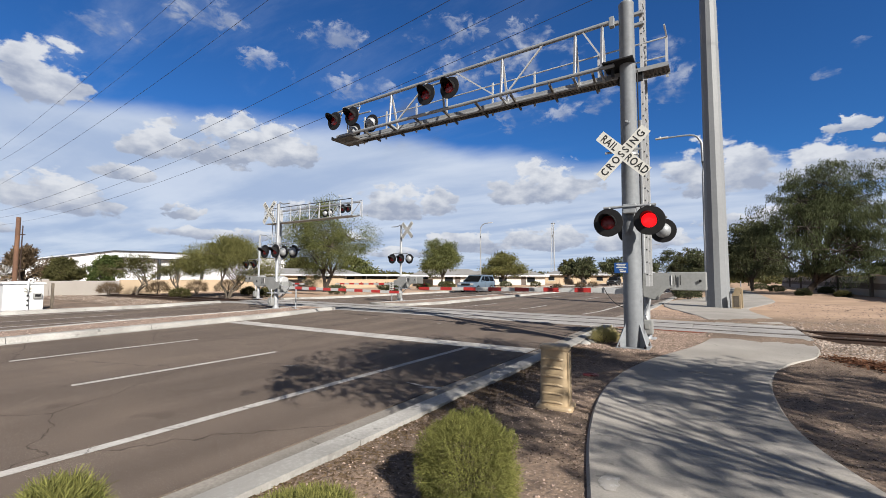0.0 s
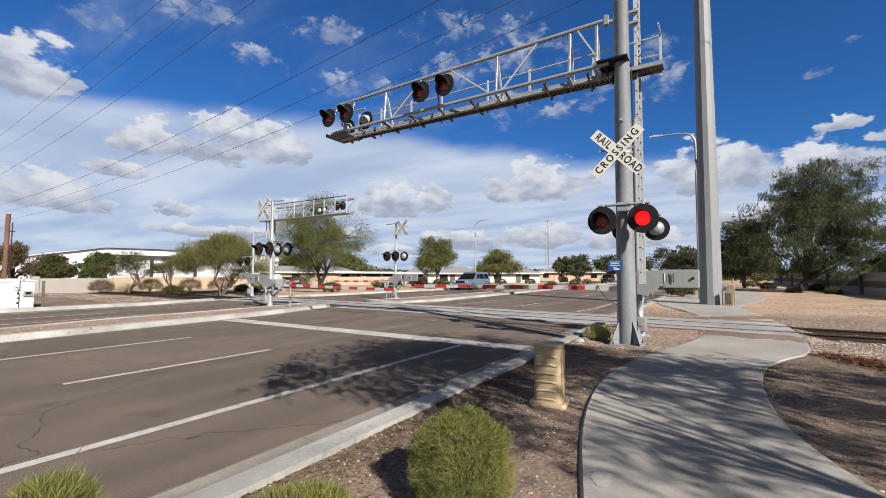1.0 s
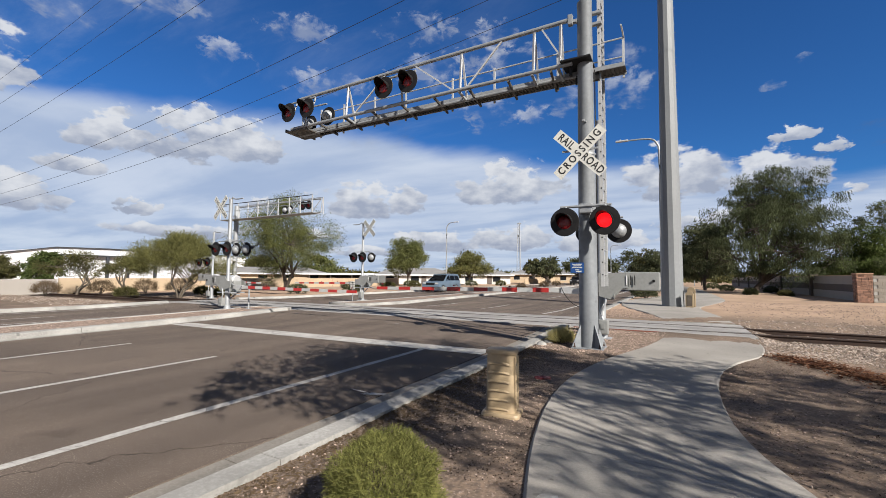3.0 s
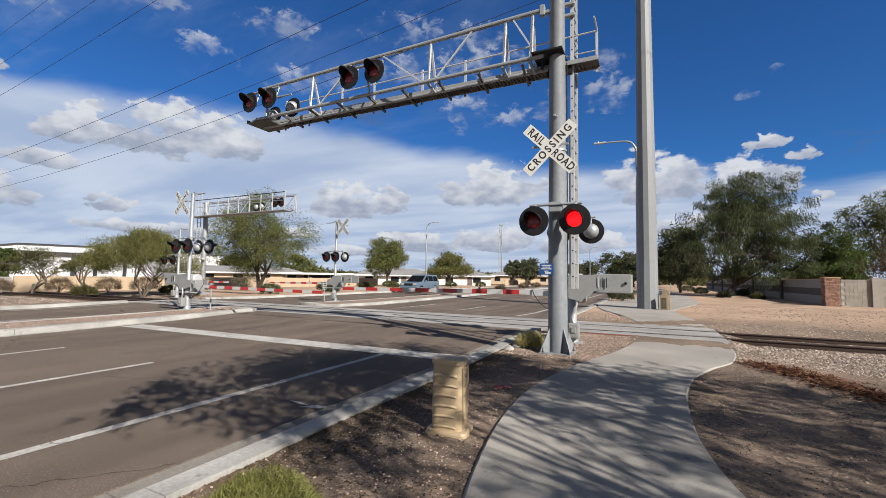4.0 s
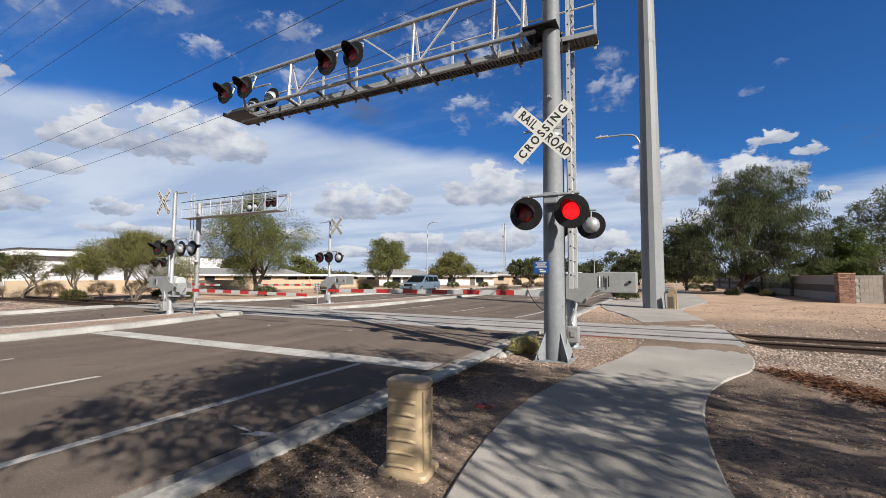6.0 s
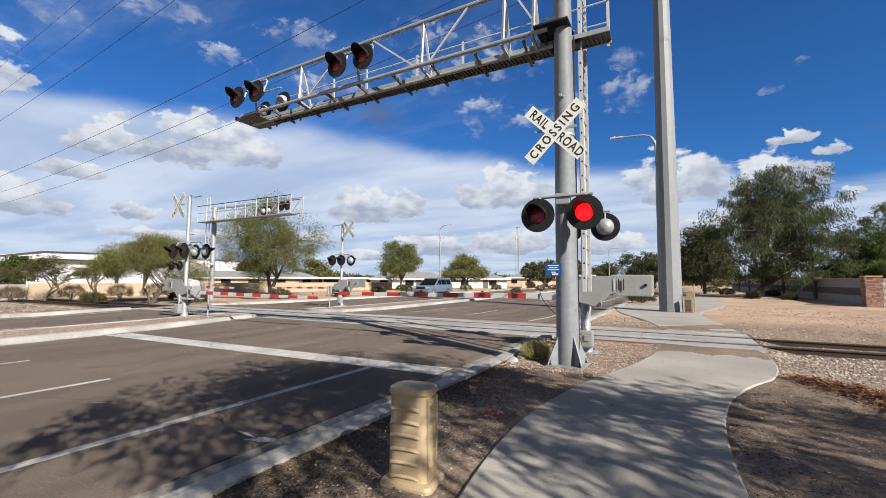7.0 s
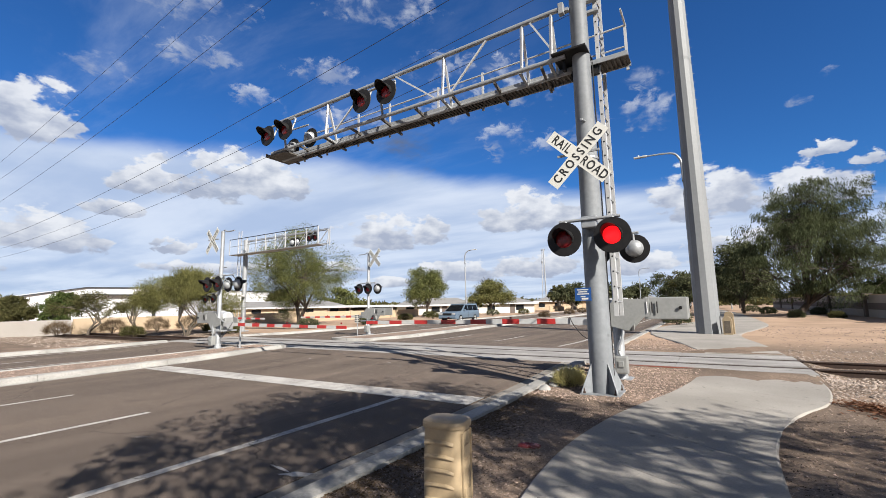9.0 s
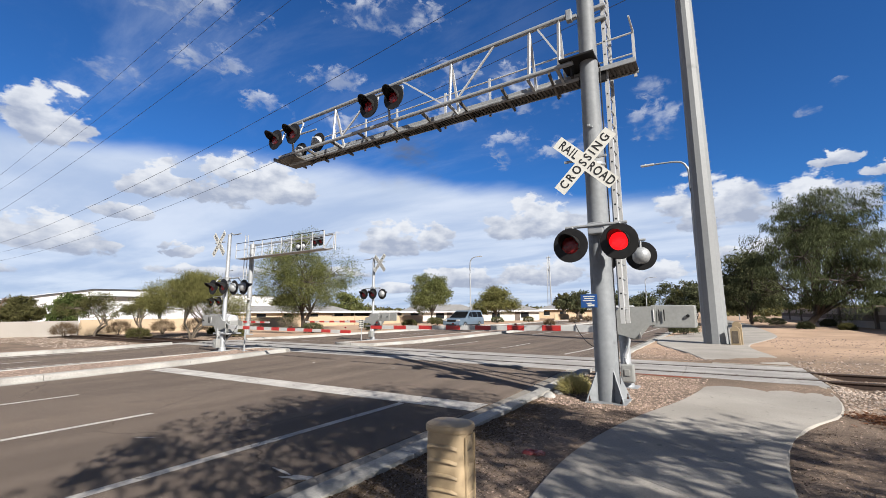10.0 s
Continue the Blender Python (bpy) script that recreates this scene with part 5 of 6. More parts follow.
tree("tree", "brown half-bare tree behind the block wall", (-46.5, 10.6, 0.05), 4.3, 3.4, 0.8, 27, LEAF_BROWN, BARK, 3400, 0.3, 0.25, 0.1, lobes=8, clumps=80, upright=True)
tree("tree", "brown half-bare tree behind the block wall", (-47.0, 5.0, 0.05), 3.6, 5.0, 0.6, 28, LEAF_OLIVE, BARK, 4200, 0.3, 0.3, 0.1, lobes=8, clumps=80)
tree("tree", "round green street tree before a low house", (-35.4, 55.3, 0.05), 7.7, 8.2, 1.6, 29, LEAF_MESQUITE, BARK, 16000, 0.28, 0.3, 0.2, lobes=9, clumps=110, trunk_r=0.14)
tree("tree", "broad yellow-green tree beside the low house", (-31.5, 69.0, 0.05), 5.7, 9.0, 1.6, 30, LEAF_PALO, BARK, 14000, 0.3, 0.3, 0.2, lobes=10, clumps=110)
tree("tree", "pale feathery tree behind the street tree", (-36.0, 78.0, 0.05), 7.0, 5.5, 1.6, 31, LEAF_OLIVE, BARK, 2600, 0.5, 0.2, 0.1, lobes=8, clumps=70, upright=True)
for k, (x, y, h, w, m) in enumerate(((-24.0, 92, 6.2, 8, LEAF_DARK), (-28.5, 98, 5.6, 5, LEAF_OLIVE), (-19.5, 104, 6.0, 9, LEAF_DARK), (-60, 92, 6, 9, LEAF_OLIVE), (-68, 70, 6, 9, LEAF_MESQUITE),
                                     (-75, 60, 5.6, 9, LEAF_OLIVE), (-52, 78, 5.5, 8, LEAF_MESQUITE))):
    tree("tree", "distant green tree beyond the road", (x, y, 0.05), h, w, 1.2, 40 + k, m, BARK, 3000, 0.6, 0.38, 0.2, lobes=8, clumps=80, group="distant trees")
# east side of the road
tree("tree", "big dark drooping willow-like tree before the tan wall", (6.8, 51.0, 0.05), 12.6, 15.4, 0.9, 157, LEAF_WILLOW, BARK, 110000, 0.18, 0.24, 1.5, trunks=2, lobes=22, clumps=300, trunk_r=0.2, lean=(2.2, 0), loose=0.165, fork_h=1.15)
tree("tree", "dark dense tree along the sidewalk", (3.6, 62.0, 0.05), 8.6, 9.5, 1.2, 52, LEAF_DARK, BARK, 14000, 0.36, 0.28, 0.5, lobes=9, clumps=110)
tree("tree", "dark dense tree along the sidewalk", (4.2, 78.0, 0.05), 7.6, 8.0, 1.8, 53, LEAF_DARK, BARK, 5500, 0.55, 0.32, 0.4, lobes=9, clumps=100)
tree("tree", "bright green drooping tree behind the wall", (15.6, 53.0, 0.05), 6.4, 7.6, 1.0, 54, LEAF_GREEN, BARK, 18000, 0.3, 0.25, 0.8, lobes=9, clumps=120)
tree("tree", "sparse grey-green tree behind the block wall", (20.6, 56.0, 0.05), 11.6, 8.0, 2.5, 55, LEAF_MESQUITE, BARK, 13000, 0.3, 0.22, 0.4, lobes=9, clumps=110)
tree("tree", "brown bare-twigged tree behind the block wall", (19.6, 46.0, 0.05), 5.6, 9.5, 1.2, 56, LEAF_BROWN, BARK, 6000, 0.4, 0.12, 0.0, lobes=10, clumps=130, upright=True)
for k, (x, y, h, w, m) in enumerate(((-3.5, 112, 7.5, 9, LEAF_DARK), (1.5, 122, 6.6, 8, LEAF_OLIVE), (-1.0, 134, 7, 9, LEAF_PALO), (5, 100, 7, 8, LEAF_DARK), (-16.5, 130, 6.5, 9, LEAF_DARK), (-14.0, 168, 12.5, 12, LEAF_DARK), (-9.5, 172, 13.5, 12, LEAF_OLIVE), (-5.0, 165, 11.5, 11, LEAF_DARK), (-11.5, 190, 12.0, 12, LEAF_PALO))):
    tree("tree", "distant green tree along the road", (x, y, 0.05), h, w, 1.2, 60 + k, m, BARK, 3000, 0.6, 0.38, 0.2, lobes=8, clumps=80, group="distant trees")


def shrub(name, label, at, r, h, seed, leaf, blades, length, width, category="bush", group="", up=0.5):
    """A rounded shrub of thin upright twigs with narrow leaves."""
    rng = np.random.default_rng(seed)
    ob = thing(name, label, category, at, group)
    bm = bmesh.new()
    for k in range(26):
        a, t = rng.uniform(0, 2 * math.pi), rng.uniform(0.2, 0.95)
        e = (r * 0.75 * t * math.cos(a), r * 0.75 * t * math.sin(a), h * (0.85 - 0.45 * t))
        tube(bm, [(0.05 * math.cos(a), 0.05 * math.sin(a), -0.03), (e[0] * 0.45, e[1] * 0.45, e[2] * 0.6), e], [0.012, 0.008, 0.004], 4)
    part("stem_tuft", bm, BARK, ob)
    d = unit(rng, blades)
    d[:, 2] = np.abs(d[:, 2]) * 1.5 - 0.62
    d /= np.linalg.norm(d, axis=1)[:, None]
    lump = np.array([0.86 + 0.20 * noise.noise((float(p[0]) * 2.6, float(p[1]) * 2.6, float(p[2]) * 2.6 + seed)) for p in d])
    rad = rng.uniform(0.55, 1.0, blades) ** 0.55 * lump
    pos = d * rad[:, None] * np.array([r, r, h * 0.56]) + np.array([0, 0, h * 0.42])
    pos[:, 2] = np.maximum(pos[:, 2], 0.02)
    g = d * 0.55 + unit(rng, blades) * 0.75 + np.array([0, 0, up])
    g /= np.linalg.norm(g, axis=1)[:, None]
    ln = length * rng.uniform(0.5, 1.35, blades)
    w = np.cross(g, unit(rng, blades))
    w /= np.linalg.norm(w, axis=1)[:, None] + 1e-6
    fo = new("foliage", quads_mesh("foliage", pos, g * ln[:, None], w * width, leaf, 0.3))
    fo.parent = ob
    return ob


shrub("broom_bush", "rounded yellow-green broom bush on the dirt verge", (-1.09, 2.60, 0.06), 0.352, 0.69, 1, LEAF_BUSH, 46000, 0.032, 0.0031, group="broom bushes", up=0.25)
shrub("broom_bush", "rounded yellow-green broom bush beside the kerb", (-1.78, 1.92, 0.06), 0.36, 0.19, 2, LEAF_BUSH, 8000, 0.07, 0.006, group="broom bushes")
shrub("broom_bush", "rounded yellow-green broom bush beside the kerb", (-2.45, 1.02, 0.10), 0.22, 0.46, 3, LEAF_BUSH, 8000, 0.07, 0.006, group="broom bushes")
shrub("grass_tuft", "dry yellow-green grass tuft at the mast's foot", (-1.93, 10.3, 0.06), 0.30, 0.30, 4, LEAF_GRASS, 2200, 0.15, 0.006, "grass", up=0.9)
rng = np.random.default_rng(5)
for k, (x, y, r, h, m) in enumerate(((-37, 13.2, 0.8, 0.9, LEAF_BROWN), (-36.6, 16.2, 0.9, 1.0, LEAF_BROWN), (-36, 18.9, 0.9, 1.0, LEAF_BROWN), (-34.5, 20.6, 1.1, 1.1, LEAF_BROWN), (-31, 15.2, 0.7, 0.6, LEAF_OLIVE),
                                     (-30.2, 19.8, 0.6, 0.6, LEAF_OLIVE), (-27, 19.2, 0.7, 0.6, LEAF_OLIVE), (-26.5, 25.4, 0.9, 0.8, LEAF_DARK), (-25.6, 31.5, 0.8, 0.7, LEAF_DARK), (-27.4, 33.0, 1.1, 0.9, LEAF_DARK),
                                     (-28, 40, 0.9, 0.8, LEAF_OLIVE), (-29, 47, 0.9, 0.9, LEAF_OLIVE), (-33, 52, 1.0, 0.9, LEAF_DARK), (-30, 56, 1.1, 0.9, LEAF_OLIVE), (-27, 60, 1.1, 0.9, LEAF_DARK), (-24.5, 66, 1.0, 0.9, LEAF_OLIVE),
                                     (-16.3, 62, 0.8, 0.8, LEAF_BROWN), (-17.5, 74, 0.9, 0.8, LEAF_BROWN), (-15.8, 50, 0.7, 0.6, LEAF_BROWN), (-1.5, 33.5, 0.9, 1.1, LEAF_DARK), (-1.9, 36.5, 0.9, 1.0, LEAF_DARK),
                                     (6.2, 47, 0.6, 0.6, LEAF_DARK), (8.6, 46.5, 0.55, 0.5, LEAF_OLIVE), (9.0, 55.5, 0.7, 0.7, LEAF_DARK), (5.4, 58, 0.8, 0.8, LEAF_DARK), (4.9, 70, 1.0, 0.9, LEAF_DARK))):
    shrub("shrub", "dry low desert shrub" if m == LEAF_BROWN else "clipped low green desert shrub", (x, y, 0.06), r, h, 100 + k, m, 1500, 0.30 if m == LEAF_BROWN else 0.20, 0.014 if m == LEAF_BROWN else 0.032, group="desert shrubs", up=0.7 if m == LEAF_BROWN else 0.35)


def scatter_stones(name, label, area, count, smin, smax, seed, mat, keep=lambda x, y: True, ground=verge_z):
    """Loose stones pressed into the soil, one joined mesh."""
    rng = np.random.default_rng(seed)
    g = (1 + 5 ** 0.5) / 2
    iv = np.array([(-1, g, 0), (1, g, 0), (-1, -g, 0), (1, -g, 0), (0, -1, g), (0, 1, g), (0, -1, -g), (0, 1, -g), (g, 0, -1), (g, 0, 1), (-g, 0, -1), (-g, 0, 1)]) / 1.9
    it = np.array(((0, 11, 5), (0, 5, 1), (0, 1, 7), (0, 7, 10), (0, 10, 11), (1, 5, 9), (5, 11, 4), (11, 10, 2), (10, 7, 6), (7, 1, 8),
                   (3, 9, 4), (3, 4, 2), (3, 2, 6), (3, 6, 8), (3, 8, 9), (4, 9, 5), (2, 4, 11), (6, 2, 10), (8, 6, 7), (9, 8, 1)))
    vs, fs = [], []
    x0, x1, y0, y1 = area
    made = 0
    for _ in range(count):
        x, y = rng.uniform(x0, x1), rng.uniform(y0, y1)
        if not keep(x, y):
            continue
        s = smin + (smax - smin) * rng.random() ** 2.2
        a = rng.uniform(0, 6.28)
        sc = s * np.array([rng.uniform(0.7, 1.2), rng.uniform(0.6, 1.0), rng.uniform(0.4, 0.75)]) * 0.5
        p = iv * (1 + 0.35 * (rng.random((12, 1)) - 0.5)) * sc
        ca, sa = math.cos(a), math.sin(a)
        p = np.stack([p[:, 0] * ca - p[:, 1] * sa + x, p[:, 0] * sa + p[:, 1] * ca + y, p[:, 2] + ground(x, y) + sc[2] * 0.35], 1)
        vs.append(p)
        fs.append(it + 12 * made)
        made += 1
    me = bpy.data.meshes.new(name)
    me.from_pydata(np.concatenate(vs).tolist(), [], np.concatenate(fs).tolist())
    me.materials.append(mat)
    return tagged(new(name, me), label, "gravel", kind="stuff")


WL, WR = np.array(WALK_L), np.array(WALK_R)


def off_walk(x, y):
    return not (np.interp(y, WL[:, 1], WL[:, 0]) - 0.01 < x < np.interp(y, WR[:, 1], WR[:, 0]) + 0.01)


scatter_stones("gravel", "pinkish loose gravel on the verge", (-2.36, 0.1, 1.2, 9.6), 9000, 0.006, 0.026, 71, STONES, off_walk)
scatter_stones("gravel", "pinkish gravel bed round the mast", (-2.3, 0.1, 9.2, 13.3), 9000, 0.012, 0.042, 72, STONES, off_walk)
scatter_stones("gravel", "loose gravel on the bare dirt", (0.7, 9.5, 3.0, 13.0), 11000, 0.008, 0.034, 73, STONES, off_walk)
scatter_stones("gravel", "pale pinkish coarse gravel beside the track", (1.0, 10.5, 9.0, 13.4), 15000, 0.02, 0.062, 80, BALLAST, lambda x, y: off_walk(x, y) and y > 10.6 - 0.5 * (x - 1.9) + 0.3)
scatter_stones("ballast", "pale railway ballast stones", (2.1, 22, 12.3, 14.36), 7500, 0.03, 0.085, 74, BALLAST, off_walk)
scatter_stones("ballast", "pale railway ballast stones between and beyond the rails", (2.1, 22, 14.7, 18.6), 6500, 0.03, 0.075, 75, BALLAST, lambda x, y: off_walk(x, y) and abs(y - 16.0) > 0.16)
scatter_stones("gravel", "pinkish gravel beyond the tracks", (-2.3, 1.0, 17.3, 22), 4500, 0.016, 0.05, 76, STONES, lambda x, y: x < np.interp(y, [17.5, 20, 24.5], [0.1, -0.7, -2.1]))
scatter_stones("gravel", "scattered stones on the median", (-15.6, -13.0, 0, 13.2), 7000, 0.014, 0.04, 77, STONES, lambda x, y: med_back(y) + 0.32 < x < med_front(y) - 0.47, ground=lambda x, y: curb_h(y) - 0.02)
scatter_stones("ballast", "pale stones along the far track", (-45, -23.4, 9.5, 18.6), 7000, 0.03, 0.08, 78, BALLAST, lambda x, y: not 14.2 < y < 16.4)

scatter_stones("gravel", "small stones on the sandy ground beyond the tracks", (2.2, 18, 18.4, 32), 7000, 0.02, 0.07, 79, STONES, lambda x, y: x > np.interp(y, [17, 19.3, 23, 25.5, 29, 34], [2.1, 1.9, 1.5, 1.6, 2.4, 3.3]))
for k in range(6):
    rng = np.random.default_rng(300 + k)
    bm = bmesh.new()
    s = rng.uniform(0.05, 0.085)
    bmesh.ops.create_icosphere(bm, subdivisions=2, radius=s, matrix=pose(-2.22 + rng.uniform(-0.1, 0.12), 9.7 + 0.22 * k, 0.11) @ Matrix.Diagonal((1.2, 0.9, 0.7, 1)))
    for v in bm.verts:
        v.co += Vector((noise.noise(v.co * 9), noise.noise(v.co * 9 + Vector((5, 0, 0))), noise.noise(v.co * 9 + Vector((0, 5, 0))))) * s * 0.5
    solo("rubble_stone", bm, CURB, "broken concrete rubble stone along the kerb", "stone", group="rubble stones", smooth=35)

# fallen leaves, and a strip of rusty wire mesh
def litter(name, label, points, mat, seed, lo, hi, rise=0.0):
    rng = np.random.default_rng(seed)
    n = len(points)
    p = np.array([(x, y, verge_z(x, y) + 0.006 + rise * rng.random()) for x, y in points])
    d = unit(rng, n)
    d[:, 2] *= 0.25
    w = np.cross(d, np.array([0, 0, 1.0]) + 0.5 * unit(rng, n))
    w /= np.linalg.norm(w, axis=1)[:, None]
    ln = rng.uniform(lo, hi, n)
    return tagged(new(name, quads_mesh(name, p, d * ln[:, None], w * (ln * 0.4)[:, None], mat)), label, "leaf litter", kind="stuff")


rng = np.random.default_rng(81)
pts = [(-2.36 + abs(rng.normal(0, 0.35)), rng.uniform(1.5, 9.3)) for _ in range(7000)]
litter("leaf_litter", "dry brown fallen leaves along the kerb", [p for p in pts if off_walk(*p)], LEAF_BROWN, 82, 0.015, 0.05)
pts = [(rng.uniform(0.8, 6), rng.uniform(3.0, 9.5)) for _ in range(3200)]
litter("leaf_litter", "dry brown fallen leaves on the bare dirt", [p for p in pts if off_walk(*p)], LEAF_BROWN, 83, 0.010, 0.034)
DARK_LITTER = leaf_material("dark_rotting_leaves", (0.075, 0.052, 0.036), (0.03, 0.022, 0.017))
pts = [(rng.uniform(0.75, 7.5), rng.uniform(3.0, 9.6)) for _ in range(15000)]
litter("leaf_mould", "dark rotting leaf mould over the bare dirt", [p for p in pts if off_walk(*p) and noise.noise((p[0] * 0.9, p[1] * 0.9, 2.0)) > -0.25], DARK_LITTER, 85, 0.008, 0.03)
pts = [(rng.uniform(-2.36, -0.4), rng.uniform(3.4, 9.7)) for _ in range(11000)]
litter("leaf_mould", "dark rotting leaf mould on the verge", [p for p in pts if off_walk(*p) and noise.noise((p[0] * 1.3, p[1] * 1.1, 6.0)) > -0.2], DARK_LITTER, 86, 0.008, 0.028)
# a rusty wire mat, built from the same small blades as the leaves
pts = [(x + rng.normal(0, 0.19), 10.5 - 2.0 * (x - 1.98)) for x in rng.uniform(1.98, 3.3, 2800)]
pts = [p for p in pts if off_walk(*p)]
litter("rusty_mesh", "strip of rusty brown wire mesh", pts, leaf_material("rusty_wire", (0.24, 0.125, 0.075), (0.0532, 0.0228, 0.0167)), 84, 0.03, 0.10, rise=0.06)


# ---- far cantilever signal over the other carriageway ----
def far_cantilever():
    bx0, by0 = -28.3, 21.0
    ob = thing("cantilever_signal", "distant pale steel cantilever railway signal with railed walkway", "railway signal", (bx0, by0, 0.06))
    part("mast", lathe(bmesh.new(), [(0.17, 0.0), (0.16, 6.6), (0.02, 6.65)], Matrix(), 20), GALV, ob, smooth=40)
    part("base", box(bmesh.new(), 0, 0, 0.03, 0.6, 0.6, 0.08, 0.01), GALV, ob)
    x0, x1 = -0.9, 8.4
    part("walkway", box(bmesh.new(), (x0 + x1) / 2, -0.35, 5.5, x1 - x0, 0.7, 0.045, 0.004), GALV, ob, "steel grating walkway")
    for nm, z, y, r in (("top_rail", 6.62, -0.7, 0.026), ("mid_rail", 6.1, -0.7, 0.018), ("upper_chord", 6.5, 0.1, 0.05), ("lower_chord", 5.6, 0.1, 0.05), ("back_rail", 6.62, 0.25, 0.02)):
        part(nm, rod(bmesh.new(), (x0 if "chord" not in nm else -0.2, y, z), (x1, y, z), r, n=8), BLACK if nm == "top_rail" else GALV, ob)
    for k in range(10):
        x = x0 + (x1 - x0) * k / 9
        part("rail_post", box(bmesh.new(), x, -0.7, 6.06, 0.05, 0.04, 1.12), ALU, ob)
        if k % 2:
            part("truss_post", bar(bmesh.new(), (x, 0.1, 5.6), (x + 0.1, 0.1, 6.5), 0.04, 0.04), ALU, ob)
            part("diagonal", bar(bmesh.new(), (x - 0.9, 0.1, 5.6), (x, 0.1, 6.5), 0.035, 0.035), ALU, ob)
    for y in (-0.7, 0.25):
        part("end_post", box(bmesh.new(), x1 + 0.03, y, 6.06, 0.05, 0.05, 1.12), ALU, ob)
    for x, z, f in ((7.0, 6.1, -1), (7.55, 6.1, -1), (4.9, 6.0, 1), (5.4, 6.0, 1)):
        flasher(ob, x, -0.15 if f < 0 else 0.2, z, f)
    ld = part("ladder", bar(bmesh.new(), (-0.62, -0.2, 0.3), (-0.62, -0.2, 7.3), 0.04, 0.04), ALU, ob, "steel ladder")
    part("stile", bar(bmesh.new(), (-0.26, -0.2, 0.3), (-0.26, -0.2, 7.3), 0.04, 0.04), ALU, ld)
    for k in range(24):
        part("rung", rod(bmesh.new(), (-0.62, -0.2, 0.5 + 0.29 * k), (-0.26, -0.2, 0.5 + 0.29 * k), 0.014, n=6), ALU, ld)
    part("bell", lathe(bmesh.new(), [(0.02, -0.12), (0.13, -0.08), (0.14, 0.0), (0.03, 0.06)], pose(0.25, -0.25, 2.55), 16), ALU, ob, "round silver bell", smooth=50)


far_cantilever()

# ---- wires ----
CABLE = material("black_cable", (0.0152, 0.0152, 0.0167), (0.0228, 0.0228, 0.0228), 0.6, bump=0.0)


def wire(a, b, sag, r, label="thin black overhead power line"):
    bm = bmesh.new()
    a, b = Vector(a), Vector(b)
    pts = []
    for i in range(41):
        t = i / 40
        p = a.lerp(b, t)
        p.z -= sag * 4 * t * (1 - t)
        pts.append(tuple(p))
    tube(bm, pts, r, 5)
    return solo("power_line", bm, CABLE, label, "power line", group="overhead power lines")


for y, c2, c1, c0 in ((22, 0.000366, 0.1437, 38.11), (22, 0.000728, 0.1842, 35.3), (20, 0.000545, 0.1549, 27.59),
                      (20, 0.000762, 0.1402, 18.9), (25, 0.000618, 0.1312, 20.47), (25, 0.000614, 0.1273, 18.42)):
    height = lambda x: c2 * x * x + c1 * x + c0
    wire((30, y, height(30)), (-170, y, height(-170)), c2 * 200 ** 2 / 4, 0.017)


# ---- street furniture ----
def street_lamp(label, at, h, reach, turn):
    ob = thing("street_lamp", label, "street lamp", at, group="street lamps", turn=turn)
    part("pole", tube(bmesh.new(), smoothpath([(0, 0, 0), (0, 0, h * 0.55), (0, 0, h - 1.2), (0.12, 0, h - 0.45), (0.55, 0, h - 0.08), (reach - 0.5, 0, h)], 4), [0.10 - 0.0028 * i for i in range(21)], 10), GALV, ob, smooth=60)
    part("lamp_head", box(bmesh.new(), reach - 0.2, 0, h + 0.01, 0.75, 0.24, 0.10, 0.03), ALU, ob, "flat silver lamp head")
    part("photocell", lathe(bmesh.new(), [(0.04, 0), (0.04, 0.07), (0.01, 0.09)], pose(reach - 0.1, 0, h + 0.06), 10), ALU, ob)
    part("base", box(bmesh.new(), 0, 0, 0.02, 0.4, 0.4, 0.06, 0.01), GALV, ob)
    return ob


lamp = street_lamp("tall galvanised street lamp with curved arm behind the steel pole", (-0.35, 30.6, 0.05), 10.5, 2.4, 180)
part("hanging_cable", tube(bmesh.new(), smoothpath([(-0.1, -0.1, 9.4), (-0.14, -0.1, 7.5), (-0.2, -0.1, 5.6), (-0.36, -0.1, 5.0), (-0.22, -0.1, 4.7), (-0.1, -0.1, 5.4)], 5), 0.018, 5), CABLE, lamp, "loose black cable")
street_lamp("tall galvanised street lamp across the road", (-27.9, 53.6, 0.05), 9.1, 1.7, 0)
street_lamp("distant galvanised street lamp", (-12.6, 106, 0.05), 9.0, 2.2, 0)
street_lamp("distant galvanised street lamp by the trees", (3.5, 92, 0.05), 10.2, 2.4, 180)

WOOD = material("weathered_pole_wood", (0.1976, 0.0988, 0.0532), (0.0988, 0.0532, 0.0342), 0.9, grain=18, patch=2, amount=0.8, bump=0.5)
wp = thing("utility_pole", "brown weathered wooden utility pole with conduit", "utility pole", (-39.2, 8.65, 0.05))
part("shaft", rod(bmesh.new(), (0, 0, 0), (0, 0, 5.35), 0.145, 0.125, 14), WOOD, wp, smooth=40)
part("conduit", rod(bmesh.new(), (0.05, 0.22, 0), (0.05, 0.22, 4.8), 0.035, n=8), RUST, wp)
part("bracket", box(bmesh.new(), 0.02, 0.2, 4.2, 0.06, 0.35, 0.06), RUST, wp)

WHITEBOX = material("white_enamel", (0.608, 0.6232, 0.6308), (0.532, 0.5472, 0.5548), 0.5, grain=9, patch=1.5, amount=0.4, bump=0.03)
cb = thing("signal_cabinet", "white steel railway signal cabinet with peaked lid and meter", "cabinet", (-24.1, 5.75, 0.02), turn=0)
part("body", box(bmesh.new(), -0.45, 0, 0.58, 0.9, 1.25, 1.12, 0.015), WHITEBOX, cb)
bm = bmesh.new()
